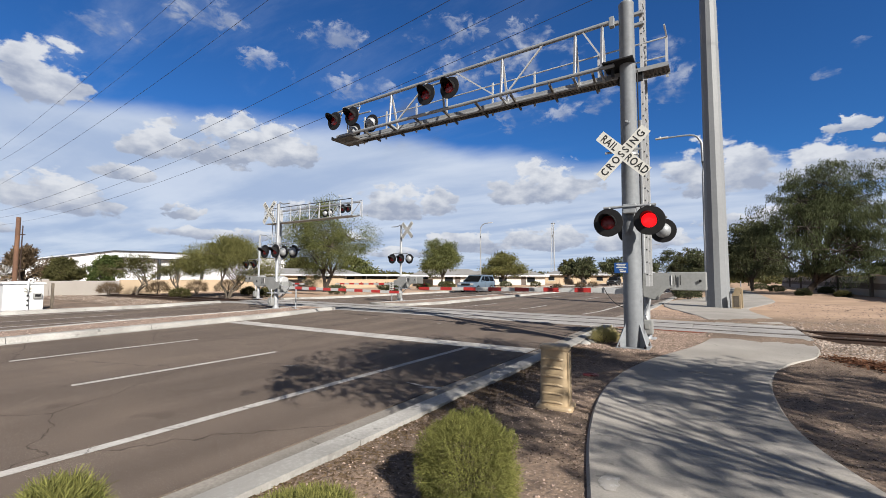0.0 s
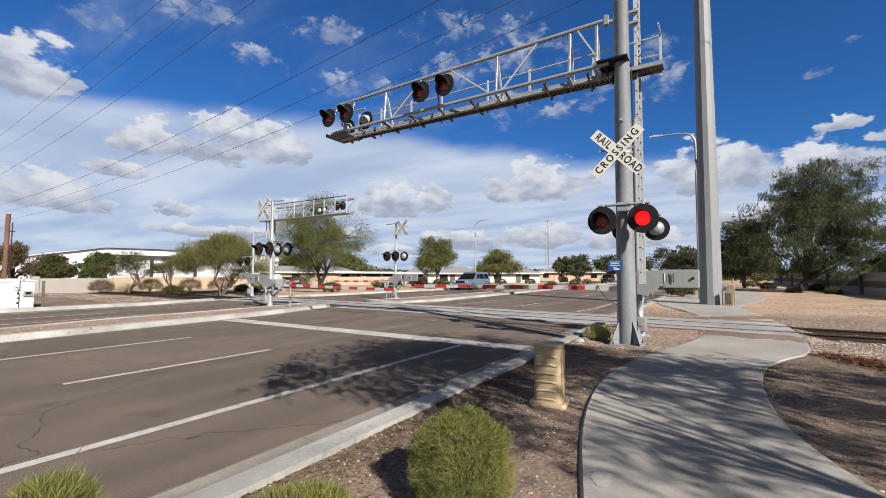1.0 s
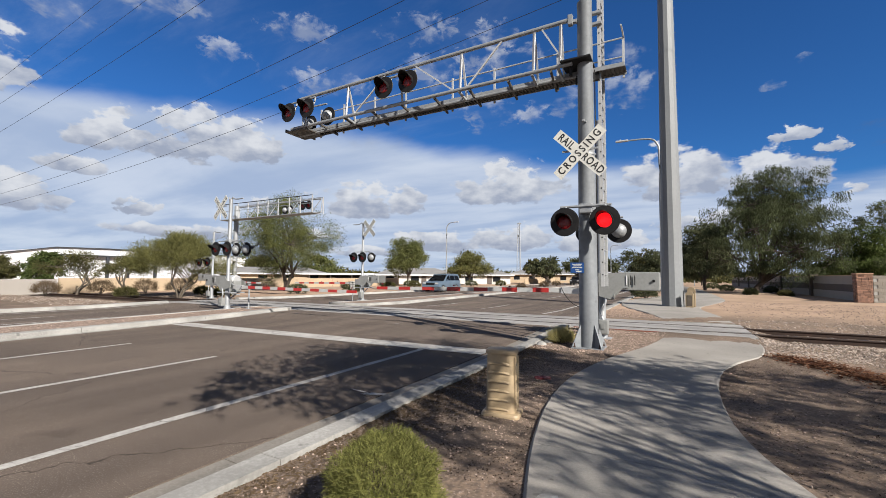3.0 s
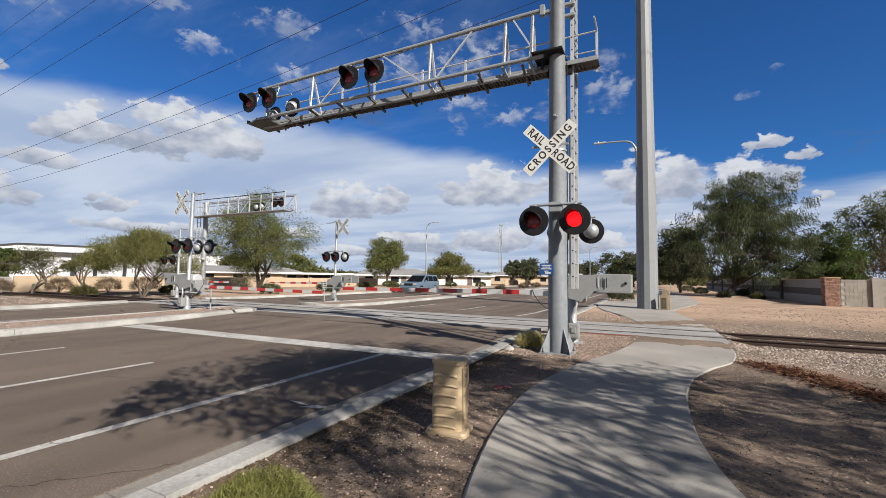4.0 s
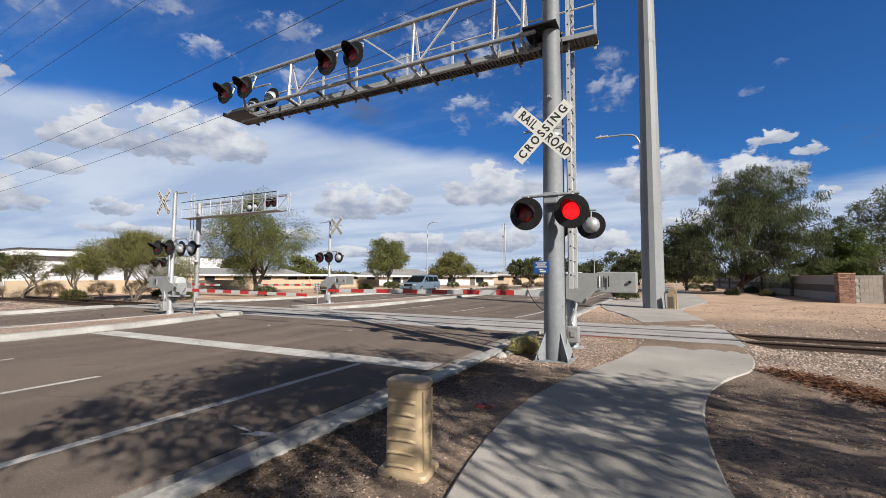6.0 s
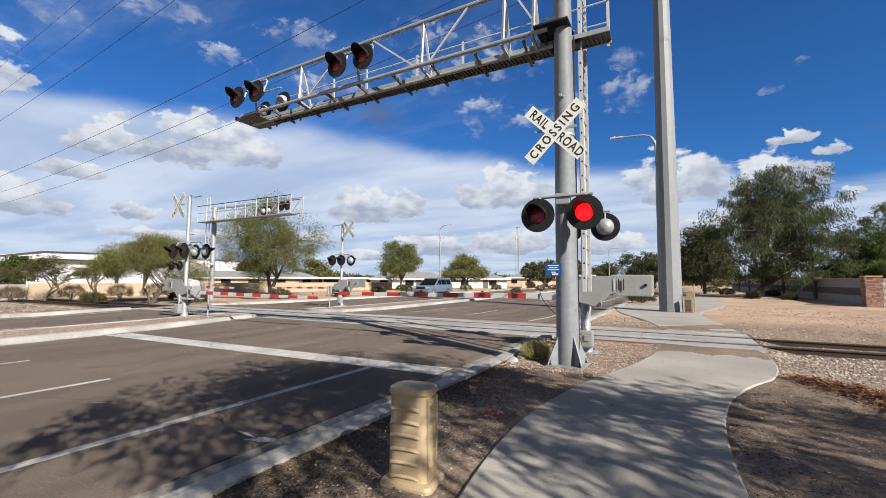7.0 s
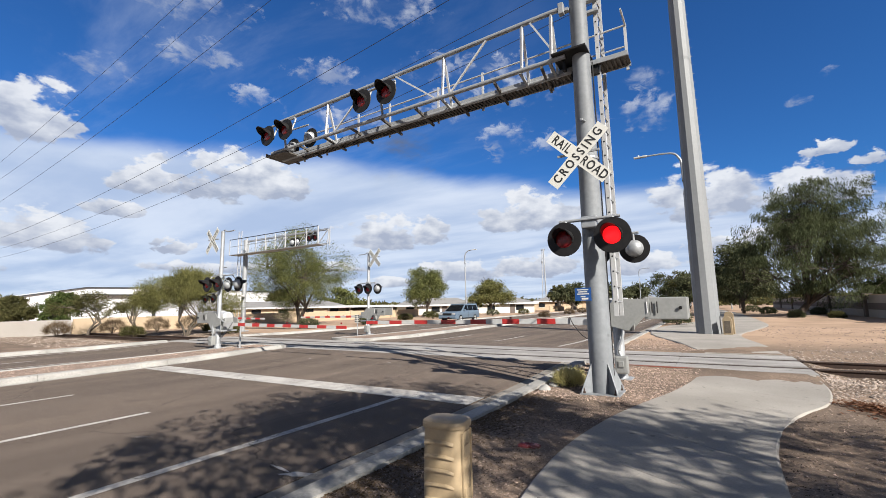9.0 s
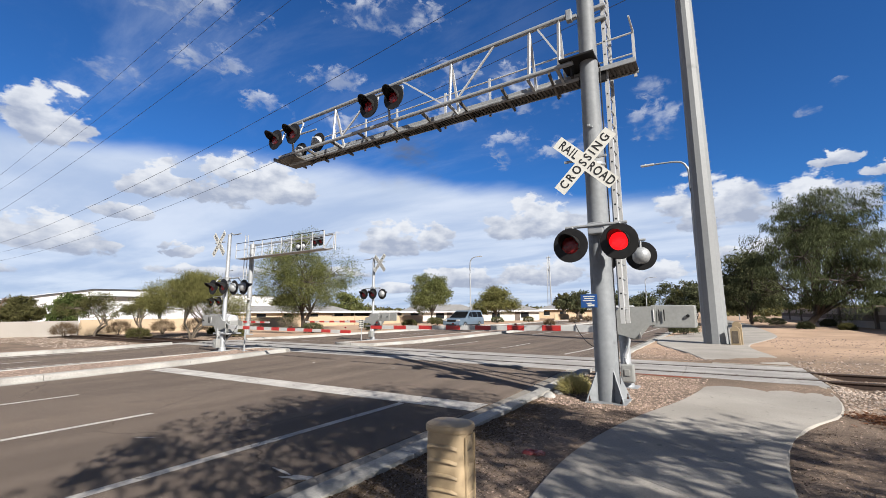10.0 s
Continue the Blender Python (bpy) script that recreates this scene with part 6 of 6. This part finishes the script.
prism(bm, [(-0.68, 0.0), (0.68, 0.0), (0.68, 0.05), (0, 0.12), (-0.68, 0.05)], -0.5, 0.5, Matrix.Translation((-0.45, 0, 1.13)) @ pose(0, 0, 0, 90, 0, 90))
bmesh.ops.recalc_face_normals(bm, faces=bm.faces[:])
part("lid", bm, WHITEBOX, cb, "low peaked lid")
part("door", box(bmesh.new(), 0.008, -0.28, 0.56, 0.012, 0.55, 1.0, 0.004), WHITEBOX, cb)
part("door", box(bmesh.new(), 0.008, 0.3, 0.56, 0.012, 0.55, 1.0, 0.004), WHITEBOX, cb)
mt = part("meter", box(bmesh.new(), 0.05, 0.42, 0.62, 0.08, 0.28, 0.22, 0.01), MACHINE, cb, "grey meter box with dark window")
part("window", box(bmesh.new(), 0.095, 0.42, 0.64, 0.006, 0.18, 0.11), BLACK, mt)
pl = part("notice", box(bmesh.new(), 0.018, 0.12, 0.85, 0.004, 0.30, 0.28), SIGNWHITE, cb, "white notice with black lines")
for k in range(4):
    part("text_line", box(bmesh.new(), 0.022, 0.12, 0.95 - 0.065 * k, 0.003, 0.24 - 0.04 * (k % 2), 0.022), LETTER, pl)
vent = part("vent_pipe", tube(bmesh.new(), smoothpath([(0.1, 0.1, 0.0), (0.1, 0.1, 1.15), (0.1, 0.13, 1.32), (0.1, 0.22, 1.32), (0.1, 0.24, 1.22)], 4), 0.035, 10), WHITEBOX, cb, "white gooseneck vent pipe", smooth=60)
for k in range(3):
    part("band", rod(bmesh.new(), (0.1, 0.1, 0.2 + 0.2 * k), (0.1, 0.1, 0.28 + 0.2 * k), 0.037, n=10), BLACK, vent)
bm = bmesh.new()
box(bm, -23.95, 6.62, 0.6, 0.09, 0.09, 1.15, 0.01)
solo("marker_post", bm, BARK_PALE, "short weathered wooden post beside the cabinet", "post")

# tan arched plate on the far sidewalk
TANMETAL = material("tan_painted_metal", (0.3344, 0.2584, 0.1596), (0.2584, 0.1976, 0.1216), 0.6, grain=14, patch=2.5, amount=0.5, bump=0.06)
ar = thing("arched_post", "pair of tan rounded-top posts beside the steel pole", "bollard", (0.95, 24.75, 0.09), turn=-10)
for dx, dy, h in ((0.0, -0.1, 0.82), (0.02, 0.3, 1.02)):
    bm = bmesh.new()
    arc = [(-0.17, 0), (0.17, 0)] + [(0.17 * math.cos(math.pi * k / 10), h - 0.17 + 0.17 * math.sin(math.pi * k / 10)) for k in range(11)]
    prism(bm, arc, -0.07, 0.07, Matrix.Translation((dx, dy, 0)) @ pose(0, 0, 0, 90))
    bmesh.ops.recalc_face_normals(bm, faces=bm.faces[:])
    pp = part("post", bm, TANMETAL, ar)
    part("panel", box(bmesh.new(), dx, dy - 0.075, h * 0.45, 0.22, 0.012, h * 0.62, 0.004), BARK_PALE, pp, "darker inset panel")

# crumpled wrapper on the dirt
rng = np.random.default_rng(91)
bg_ = thing("wrapper", "crumpled red and white plastic wrapper on dirt", "litter", (-1.36, 6.72, 0.085), turn=20)
for nm, sx, off, mt_ in (("red_half", 0.125, -0.01, material("dull_red_foil", (0.20, 0.02, 0.028), (0.10, 0.02, 0.02), 0.4, grain=60, patch=14, amount=0.9)), ("pale_half", 0.075, 0.035, material("pale_pink_foil", (0.36, 0.24, 0.23), (0.17, 0.06, 0.06), 0.4, grain=50, patch=16, amount=0.9))):
    bm = bmesh.new()
    bmesh.ops.create_icosphere(bm, subdivisions=3, radius=1, matrix=Matrix.Translation((off, 0, 0.025)) @ Matrix.Diagonal((sx, 0.065, 0.026, 1)))
    for v in bm.verts:
        v.co += Vector((noise.noise(v.co * 30), noise.noise(v.co * 30 + Vector((9, 0, 0))), noise.noise(v.co * 34 + Vector((0, 9, 0))))) * 0.022
    part(nm, bm, mt_, bg_)

bm = bmesh.new()
ring = []
for k in range(22):
    t = 2 * math.pi * k / 22
    q = 1 + 0.55 * noise.noise((math.cos(t) * 2, math.sin(t) * 2, 4.4))
    ring.append(bm.verts.new((-0.42 + 0.075 * q * math.cos(t), 3.38 + 0.11 * q * math.sin(t), walk_z(3.4) + 0.004)))
bm.faces.new(ring)
solo("paint_splash", bm, material("thin_paint_smear", (0.44, 0.435, 0.42), (0.30, 0.28, 0.255), 0.85, grain=26, patch=14, amount=1.0, bump=0.1), "pale paint splash on the sidewalk", "paint stain", kind="structure")

# ---- walls and buildings ----
BLOCK = material("concrete_block", (0.304, 0.2698, 0.228), (0.2356, 0.209, 0.1786), 0.95, grain=22, patch=2, amount=0.6, bump=0.3, vary=0.10)
STUCCO = material("tan_stucco", (0.4256, 0.3268, 0.2204), (0.3572, 0.2736, 0.1862), 0.95, grain=26, patch=0.8, amount=0.5, bump=0.3)
STUCCO_GREY = material("grey_stucco", (0.3192, 0.2926, 0.266), (0.266, 0.2432, 0.2204), 0.95, grain=26, patch=0.8, amount=0.5, bump=0.3)
BAND = material("brown_band", (0.1216, 0.0988, 0.0874), (0.0912, 0.076, 0.0684), 0.95, grain=26, patch=1, amount=0.5, bump=0.3)
LEDGE = material("ledge_stone", (0.304, 0.1672, 0.1102), (0.1976, 0.114, 0.0836), 0.9, grain=9, patch=3, amount=0.6, bump=0.4, vary=0.4)
CAPSTONE = material("wall_cap", (0.38, 0.228, 0.1444), (0.304, 0.19, 0.1216), 0.9, grain=14, patch=2, amount=0.5)

wl_e = thing("wall_east", "tan stucco boundary wall with brown band and pillars", "wall", (11.0, 0, 0), kind="structure")
for k in range(6):
    y0, y1 = 37.0 + 12 * k, 49.0 + 12 * k
    part("wall_panel", box(bmesh.new(), 0, (y0 + y1) / 2, 0.9, 0.2, y1 - y0 - 0.5, 1.8, 0.01), STUCCO_GREY, wl_e)
    part("brown_band", box(bmesh.new(), -0.004, (y0 + y1) / 2, 0.95, 0.206, y1 - y0 - 0.5, 0.5), BAND, wl_e)
    part("coping", box(bmesh.new(), 0, (y0 + y1) / 2, 1.82, 0.28, y1 - y0 - 0.5, 0.06, 0.01), STUCCO, wl_e)
    if k:
        part("pillar", box(bmesh.new(), 0, y0, 0.98, 0.55, 0.55, 1.96, 0.02), BAND, wl_e)
pil = thing("stone_pillar", "square pillar of stacked reddish ledge stone with cap", "pillar", (10.6, 36.5, 0.02))
part("core", box(bmesh.new(), 0, 0, 0.92, 0.62, 0.62, 1.84), BAND, pil)
part("cap", box(bmesh.new(), 0, 0, 1.88, 0.82, 0.82, 0.09, 0.015), CAPSTONE, pil, "flat orange stone cap")
rng = np.random.default_rng(95)
for side in range(2):
    z = 0.02
    while z < 1.80:
        h = rng.uniform(0.06, 0.12)
        u = -0.37
        while u < 0.35:
            w = min(rng.uniform(0.14, 0.34), 0.37 - u)
            dpt = rng.uniform(0.05, 0.085)
            bm = bmesh.new()
            if side == 0:
                box(bm, u + w / 2, -0.31 - dpt / 2, z + h / 2, w - 0.008, dpt, h - 0.008, 0.006)
            else:
                box(bm, -0.31 - dpt / 2, u + w / 2, z + h / 2, dpt, w - 0.008, h - 0.008, 0.006)
            part("stone", bm, LEDGE, pil)
            u += w
        z += h

bw = thing("wall_block", "grey concrete block boundary wall with pilasters", "wall", (0, 36.75, 0.0), kind="structure")
part("mortar_core", box(bmesh.new(), 16.2, 0.0, 0.9, 10.1, 0.14, 1.79), CURB, bw, "recessed mortar")
blk = bmesh.new()
box(blk, 0, 0, 0, 0.392, 0.19, 0.192, 0.006)
blk_me = mesh_of("block", blk, BLOCK)
for r in range(9):
    for k in range(25):
        o = new("block", blk_me)
        o.parent = bw
        o.location = (11.35 + 0.4 * k + (0.2 if r % 2 else 0), 0, 0.1 + 0.2 * r)
for x in (12.85, 17.7):
    part("pilaster", box(bmesh.new(), x, -0.03, 0.95, 0.5, 0.36, 1.9, 0.01), BLOCK, bw)

tw = thing("wall_west", "low tan stucco boundary wall across the road", "wall", (-40.5, 0, 0), kind="structure")
part("grey_panel", box(bmesh.new(), 0, -2.5, 0.55, 0.2, 35, 1.1, 0.01), STUCCO_GREY, tw, "pale grey block stretch")
part("tan_panel", box(bmesh.new(), 0, 37.6, 0.58, 0.2, 45, 1.2, 0.01), STUCCO, tw, "tan stucco stretch")
for k in range(9):
    part("pilaster", box(bmesh.new(), 0.02, -15 + 8.5 * k, 0.62, 0.34, 0.4, 1.26, 0.01), STUCCO if k > 3 else STUCCO_GREY, tw)

WHITEMETAL = material("white_metal_siding", (0.5624, 0.57, 0.5776), (0.5016, 0.5092, 0.5244), 0.6, grain=5, patch=0.3, amount=0.4, bump=0.05)
DARKTRIM = material("dark_trim", (0.0342, 0.038, 0.0456), (0.0228, 0.0258, 0.0304), 0.6, grain=8, patch=1, amount=0.4)
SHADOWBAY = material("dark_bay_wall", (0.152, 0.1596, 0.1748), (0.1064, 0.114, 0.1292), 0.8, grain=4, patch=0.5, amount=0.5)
wh = thing("warehouse", "long low white metal warehouse with dark roof edge", "building", (-93, 10, 0), turn=0)
prof = [(0, 0), (60, 0), (60, 5.9), (31, 6.15), (23, 6.0), (0, 1.6)]
bm = bmesh.new()
prism(bm, prof, -22, 0, pose(0, 0, 0, 90, 0, 90))
bmesh.ops.recalc_face_normals(bm, faces=bm.faces[:])
part("wall", bm, WHITEMETAL, wh, "white metal siding")
for (ya, za), (yb_, zb) in (((0, 1.6), (23, 6.0)), ((23, 6.0), (31, 6.15)), ((31, 6.15), (60, 5.9))):
    part("roof_edge", bar(bmesh.new(), (0.15, ya, za + 0.05), (0.15, yb_, zb + 0.05), 0.3, 0.15), DARKTRIM, wh, "dark roof edge")
part("canopy", box(bmesh.new(), 0.5, 32.5, 4.8, 1.0, 20, 0.2, 0.02), DARKTRIM, wh, "dark canopy beam")
for y in (30.2, 33.6, 38.5):
    part("post", box(bmesh.new(), 1.2, y, 2.35, 0.5, 0.45, 4.7, 0.02), DARKTRIM, wh)
for k in range(40):
    part("siding_rib", box(bmesh.new(), 0.02, 23.5 + 0.9 * k, 2.25, 0.05, 0.06, 4.5), WHITEMETAL, wh)

ROOF = material("grey_shingle", (0.228, 0.2242, 0.2204), (0.1672, 0.1634, 0.1596), 0.9, grain=12, patch=1, amount=0.6, bump=0.4)
WHITEWALL = material("cream_house_wall", (0.5776, 0.5662, 0.5244), (0.5168, 0.5016, 0.456), 0.9, grain=12, patch=0.7, amount=0.5)
GLASSDARK = material("dark_window", (0.0091, 0.0106, 0.0122), (0.0152, 0.0167, 0.019), 0.12, spec=0.15, grain=3, patch=1, amount=0.5, bump=0.0)


def house(label, at, turn, length, depth, wall_h, roof_h, mat, carport=0.0):
    ob = thing("house", label, "house", at, group="low houses", turn=turn)
    part("wall", box(bmesh.new(), 0, depth / 2, wall_h / 2, length, depth, wall_h), mat, ob)
    bm = bmesh.new()
    o = 0.7
    base = [(-length / 2 - o, -o, wall_h), (length / 2 + o, -o, wall_h), (length / 2 + o, depth + o, wall_h), (-length / 2 - o, depth + o, wall_h)]
    lo = [bm.verts.new((x, y, z - 0.12)) for x, y, z in base]
    b4 = [bm.verts.new(p) for p in base]
    r0, r1 = bm.verts.new((-length / 2 + depth * 0.35, depth / 2, wall_h + roof_h)), bm.verts.new((length / 2 - depth * 0.35, depth / 2, wall_h + roof_h))
    for f in ((b4[0], b4[1], r1, r0), (b4[1], b4[2], r1), (b4[2], b4[3], r0, r1), (b4[3], b4[0], r0), (lo[3], lo[2], lo[1], lo[0])):
        bm.faces.new(f)
    for i in range(4):
        bm.faces.new((lo[i], lo[(i + 1) % 4], b4[(i + 1) % 4], b4[i]))
    part("roof", bm, ROOF, ob, "low grey hipped roof")
    part("fascia", box(bmesh.new(), 0, -0.71, wall_h - 0.05, length + 1.5, 0.05, 0.24), WHITEMETAL, ob, "white fascia board")
    n = int(length / 4)
    for k in range(n):
        x = -length / 2 + (k + 0.5) * length / n
        w = part("window", box(bmesh.new(), x, -0.02, wall_h * 0.55, 1.5, 0.06, 1.0, 0.01), GLASSDARK, ob)
        part("frame", box(bmesh.new(), x, -0.04, wall_h * 0.55 - 0.55, 1.7, 0.08, 0.08), WHITEWALL, w)
    part("door", box(bmesh.new(), length * 0.12, -0.02, 1.0, 0.95, 0.08, 2.0, 0.01), BAND, ob)
    if carport:
        cp = part("carport_roof", box(bmesh.new(), -length / 2 - carport / 2 - 0.3, -1.6, wall_h + 0.02, carport, depth * 0.9 + 2.0, 0.32, 0.02), WHITEMETAL, ob, "flat white carport roof")
        for k in range(4):
            part("post", box(bmesh.new(), -length / 2 - 0.6 - carport * k / 3.3, -4.2, wall_h / 2, 0.14, 0.14, wall_h), WHITEWALL, cp)
        # back wall in dark brown: the shade under the carport put into its colour
        part("back_wall", box(bmesh.new(), -length / 2 - carport / 2 - 0.3, depth * 0.4, wall_h / 2, carport, 0.2, wall_h), BAND, cp)
    return ob


house("low cream ranch house with grey roof and white carport", (-42.5, 68.5, 0.05), 35, 14, 8, 1.75, 1.35, WHITEWALL, carport=12)
house("low cream ranch house with grey roof", (-33.0, 78.5, 0.05), 32, 11, 8, 1.85, 1.2, WHITEWALL)
house("low tan house behind shrubs", (-64, 52, 0.05), 52, 22, 9, 1.8, 1.2, STUCCO)
house("distant tan house beyond the road", (-31, 112, 0.05), 20, 16, 9, 2.3, 1.1, STUCCO)
house("distant tan house beyond the road", (-52, 108, 0.05), 25, 16, 9, 2.3, 1.1, STUCCO)
house("distant tan house beyond the road", (-26, 150, 0.05), 15, 26, 9, 2.8, 1.2, STUCCO)
bm = bmesh.new()
box(bm, -27.5, 108, 0.6, 0.2, 40, 1.2, 0.01)
solo("wall_far", bm, STUCCO, "low tan wall beside the far houses", "wall", kind="structure")

# lattice tower far off
tz = thing("radio_tower", "thin distant steel lattice radio tower", "tower", (-94, 285, 0))
for dx, dy in ((-1, -1), (1, -1), (0, 1)):
    part("leg", bar(bmesh.new(), (1.5 * dx, 1.5 * dy, 0), (0.6 * dx, 0.6 * dy, 39), 0.30, 0.30), GALV, tz)
for k in range(20):
    z = 2 * k
    s0, s1 = 1.5 - 1.05 * z / 39, 1.5 - 1.05 * (z + 2) / 39
    part("brace", bar(bmesh.new(), (-s0, -s0, z), (s1, -s1, z + 2), 0.18, 0.18), GALV, tz)
    part("brace", bar(bmesh.new(), (s0, -s0, z), (0, s1, z + 2), 0.18, 0.18), GALV, tz)
part("antenna", box(bmesh.new(), 0, 0, 38.6, 2.8, 0.4, 0.8), GALV, tz)
part("antenna", box(bmesh.new(), -0.9, 0, 30, 1.2, 0.6, 1.6), GALV, tz)

# distant low hills and tree belt
HILL = material("hazy_hill", (0.1824, 0.2052, 0.2508), (0.152, 0.1748, 0.2204), 1.0, grain=0.01, patch=0.004, amount=0.5, bump=0.0)
bm = bmesh.new()
row = []
for k in range(121):
    a = radians(-100 + 130 * k / 120)
    h = 16 + 34 * max(0.0, noise.noise((k * 0.11, 2.2, 0))) + 9 * noise.noise((k * 0.4, 1.2, 0))
    row.append((bm.verts.new((2200 * math.sin(a), 2200 * math.cos(a), -5)), bm.verts.new((2230 * math.sin(a), 2230 * math.cos(a), max(h, 4)))))
for (a, b), (c2, d2) in zip(row, row[1:]):
    bm.faces.new((a, c2, d2, b))
solo("backdrop_hills", bm, HILL, "faint blue hills on the horizon", "hills", kind="structure")
rng = np.random.default_rng(97)
n = 26000
az_ = np.radians(rng.uniform(-88, 14, n))
dist = rng.uniform(150, 330, n)
hh = np.array([3.0 + 3.0 * noise.noise((float(a) * 14, float(int(d / 60)), 0.5)) for a, d in zip(az_, dist)])
pos = np.stack([dist * np.sin(az_), dist * np.cos(az_), rng.random(n) ** 0.8 * np.maximum(hh, 0.6)], 1)
road_gap = (pos[:, 0] > -24 + 0) & (pos[:, 0] < 1)
pos = pos[~road_gap]
d = unit(rng, len(pos))
w = np.cross(d, unit(rng, len(pos)))
w /= np.linalg.norm(w, axis=1)[:, None]
tagged(new("far_woods", quads_mesh("far_woods", pos, d * 1.5, w * 0.9, LEAF_OLIVE)), "distant belt of low trees and scrub", "woods", kind="stuff")


# ---- vehicles ----
def suv(label, at, turn, paint, lights=True):
    """A boxy sport utility vehicle; its front looks along local -y."""
    ob = thing("suv", label, "car", at, turn=turn)
    W = 0.97
    bm = bmesh.new()
    side = [(-2.42, 0.36), (-2.44, 0.80), (-2.30, 0.97), (-1.30, 1.06), (2.36, 1.08), (2.42, 0.95), (2.42, 0.40)]
    prism(bm, side[::-1], -W, W, pose(0, 0, 0, 90, 0, 90))
    bmesh.ops.recalc_face_normals(bm, faces=bm.faces[:])
    bmesh.ops.bevel(bm, geom=bm.edges[:], offset=0.06, segments=2, profile=0.6, affect="EDGES")
    part("body", bm, paint, ob, smooth=35)
    bm = bmesh.new()
    lo = [(-W + 0.04, -1.30, 1.05), (W - 0.04, -1.30, 1.05), (W - 0.04, 2.34, 1.05), (-W + 0.04, 2.34, 1.05)]
    hi = [(-W + 0.17, -0.35, 1.70), (W - 0.17, -0.35, 1.70), (W - 0.17, 2.12, 1.72), (-W + 0.17, 2.12, 1.72)]
    vl, vh = [bm.verts.new(p) for p in lo], [bm.verts.new(p) for p in hi]
    bm.faces.new(vh)
    bm.faces.new(vl[::-1])
    for i in range(4):
        bm.faces.new((vl[i], vl[(i + 1) % 4], vh[(i + 1) % 4], vh[i]))
    part("cabin", bm, paint, ob, smooth=30)
    part("roof", box(bmesh.new(), 0, 0.9, 1.74, 1.62, 2.5, 0.08, 0.035), paint, ob, smooth=30)

    def glass(pts):
        bm = bmesh.new()
        bm.faces.new([bm.verts.new(p) for p in pts])
        bmesh.ops.solidify(bm, geom=bm.faces[:], thickness=0.01)
        return part("window", bm, GLASSDARK, ob, "dark tinted glass")

    glass([(-W + 0.09, -1.29, 1.09), (W - 0.09, -1.29, 1.09), (W - 0.21, -0.42, 1.67), (-W + 0.21, -0.42, 1.67)])
    for s in (-1, 1):
        xa, xb = s * (W - 0.025), s * (W - 0.145)
        for y0, y1, y2, y3 in ((-0.92, 0.02, 0.02, -0.28), (0.10, 1.05, 1.05, 0.10), (1.14, 2.12, 1.98, 1.14)):
            glass([(xa, y0, 1.13), (xa, y1, 1.13), (xb, y2, 1.64), (xb, y3, 1.64)])
        part("headlight", box(bmesh.new(), s * 0.70, -2.40, 0.84, 0.36, 0.10, 0.17, 0.03), ALU, ob, "clear headlight")
        part("mirror", box(bmesh.new(), s * (W + 0.10), -0.82, 1.16, 0.18, 0.10, 0.15, 0.03), paint, ob)
        part("door_seam", box(bmesh.new(), s * (W + 0.001), 0.06, 0.78, 0.006, 0.015, 0.55), BLACK, ob)
        part("sill", box(bmesh.new(), s * (W - 0.02), 0.0, 0.38, 0.10, 2.6, 0.12, 0.02), BLACK, ob)
        for y in (-1.48, 1.42):
            tyre = part("wheel", lathe(bmesh.new(), [(0.22, -0.11), (0.35, -0.11), (0.37, -0.07), (0.37, 0.07), (0.35, 0.11), (0.22, 0.11)], Matrix.Translation((s * 0.86, y, 0.37)) @ pose(0, 0, 0, 0, 90, 0), 24), BLACK, ob, "black tyre", smooth=40)
            part("rim", lathe(bmesh.new(), [(0.03, 0.0), (0.12, 0.115), (0.22, 0.118), (0.22, 0.06)], Matrix.Translation((s * 0.86, y, 0.37)) @ pose(0, 0, 0, 0, 90 * s, 0), 20), ALU, tyre, "silver rim", smooth=40)
    part("grille", box(bmesh.new(), 0, -2.43, 0.80, 0.95, 0.06, 0.20, 0.02), BLACK, ob)
    part("bumper", box(bmesh.new(), 0, -2.44, 0.50, 1.84, 0.14, 0.26, 0.05), paint, ob)
    part("intake", box(bmesh.new(), 0, -2.52, 0.42, 1.1, 0.03, 0.12, 0.01), BLACK, ob)
    part("rear_bumper", box(bmesh.new(), 0, 2.44, 0.52, 1.84, 0.12, 0.26, 0.05), paint, ob)
    for s in (-1, 1):
        part("tail_light", box(bmesh.new(), s * 0.82, 2.41, 1.0, 0.2, 0.06, 0.4, 0.02), LENS, ob, "red tail light")
    return ob


CARBLUE = material("blue_grey_car_paint", (0.152, 0.2052, 0.266), (0.1292, 0.1786, 0.2356), 0.28, 0.35, grain=3, patch=1, amount=0.3, bump=0.0)
CARWHITE = material("white_car_paint", (0.57, 0.57, 0.57), (0.5168, 0.5168, 0.5168), 0.3, grain=3, patch=1, amount=0.3, bump=0.0)
CARBLACK = material("black_car_paint", (0.0152, 0.0152, 0.0167), (0.0228, 0.0228, 0.0228), 0.3, grain=3, patch=1, amount=0.3, bump=0.0)
suv("blue-grey sport utility vehicle waiting on the road", (-21.0, 39.7, 0.0), 0, CARBLUE)
suv("white sport utility vehicle far down the road", (-6.0, 108, 0.0), 180, CARWHITE)
suv("white sport utility vehicle far down the road", (-3.6 - 1.6, 140, 0.0), 180, CARWHITE)
suv("small dark sport utility vehicle far across the median", (-17.6, 92, 0.0), 0, CARBLACK)
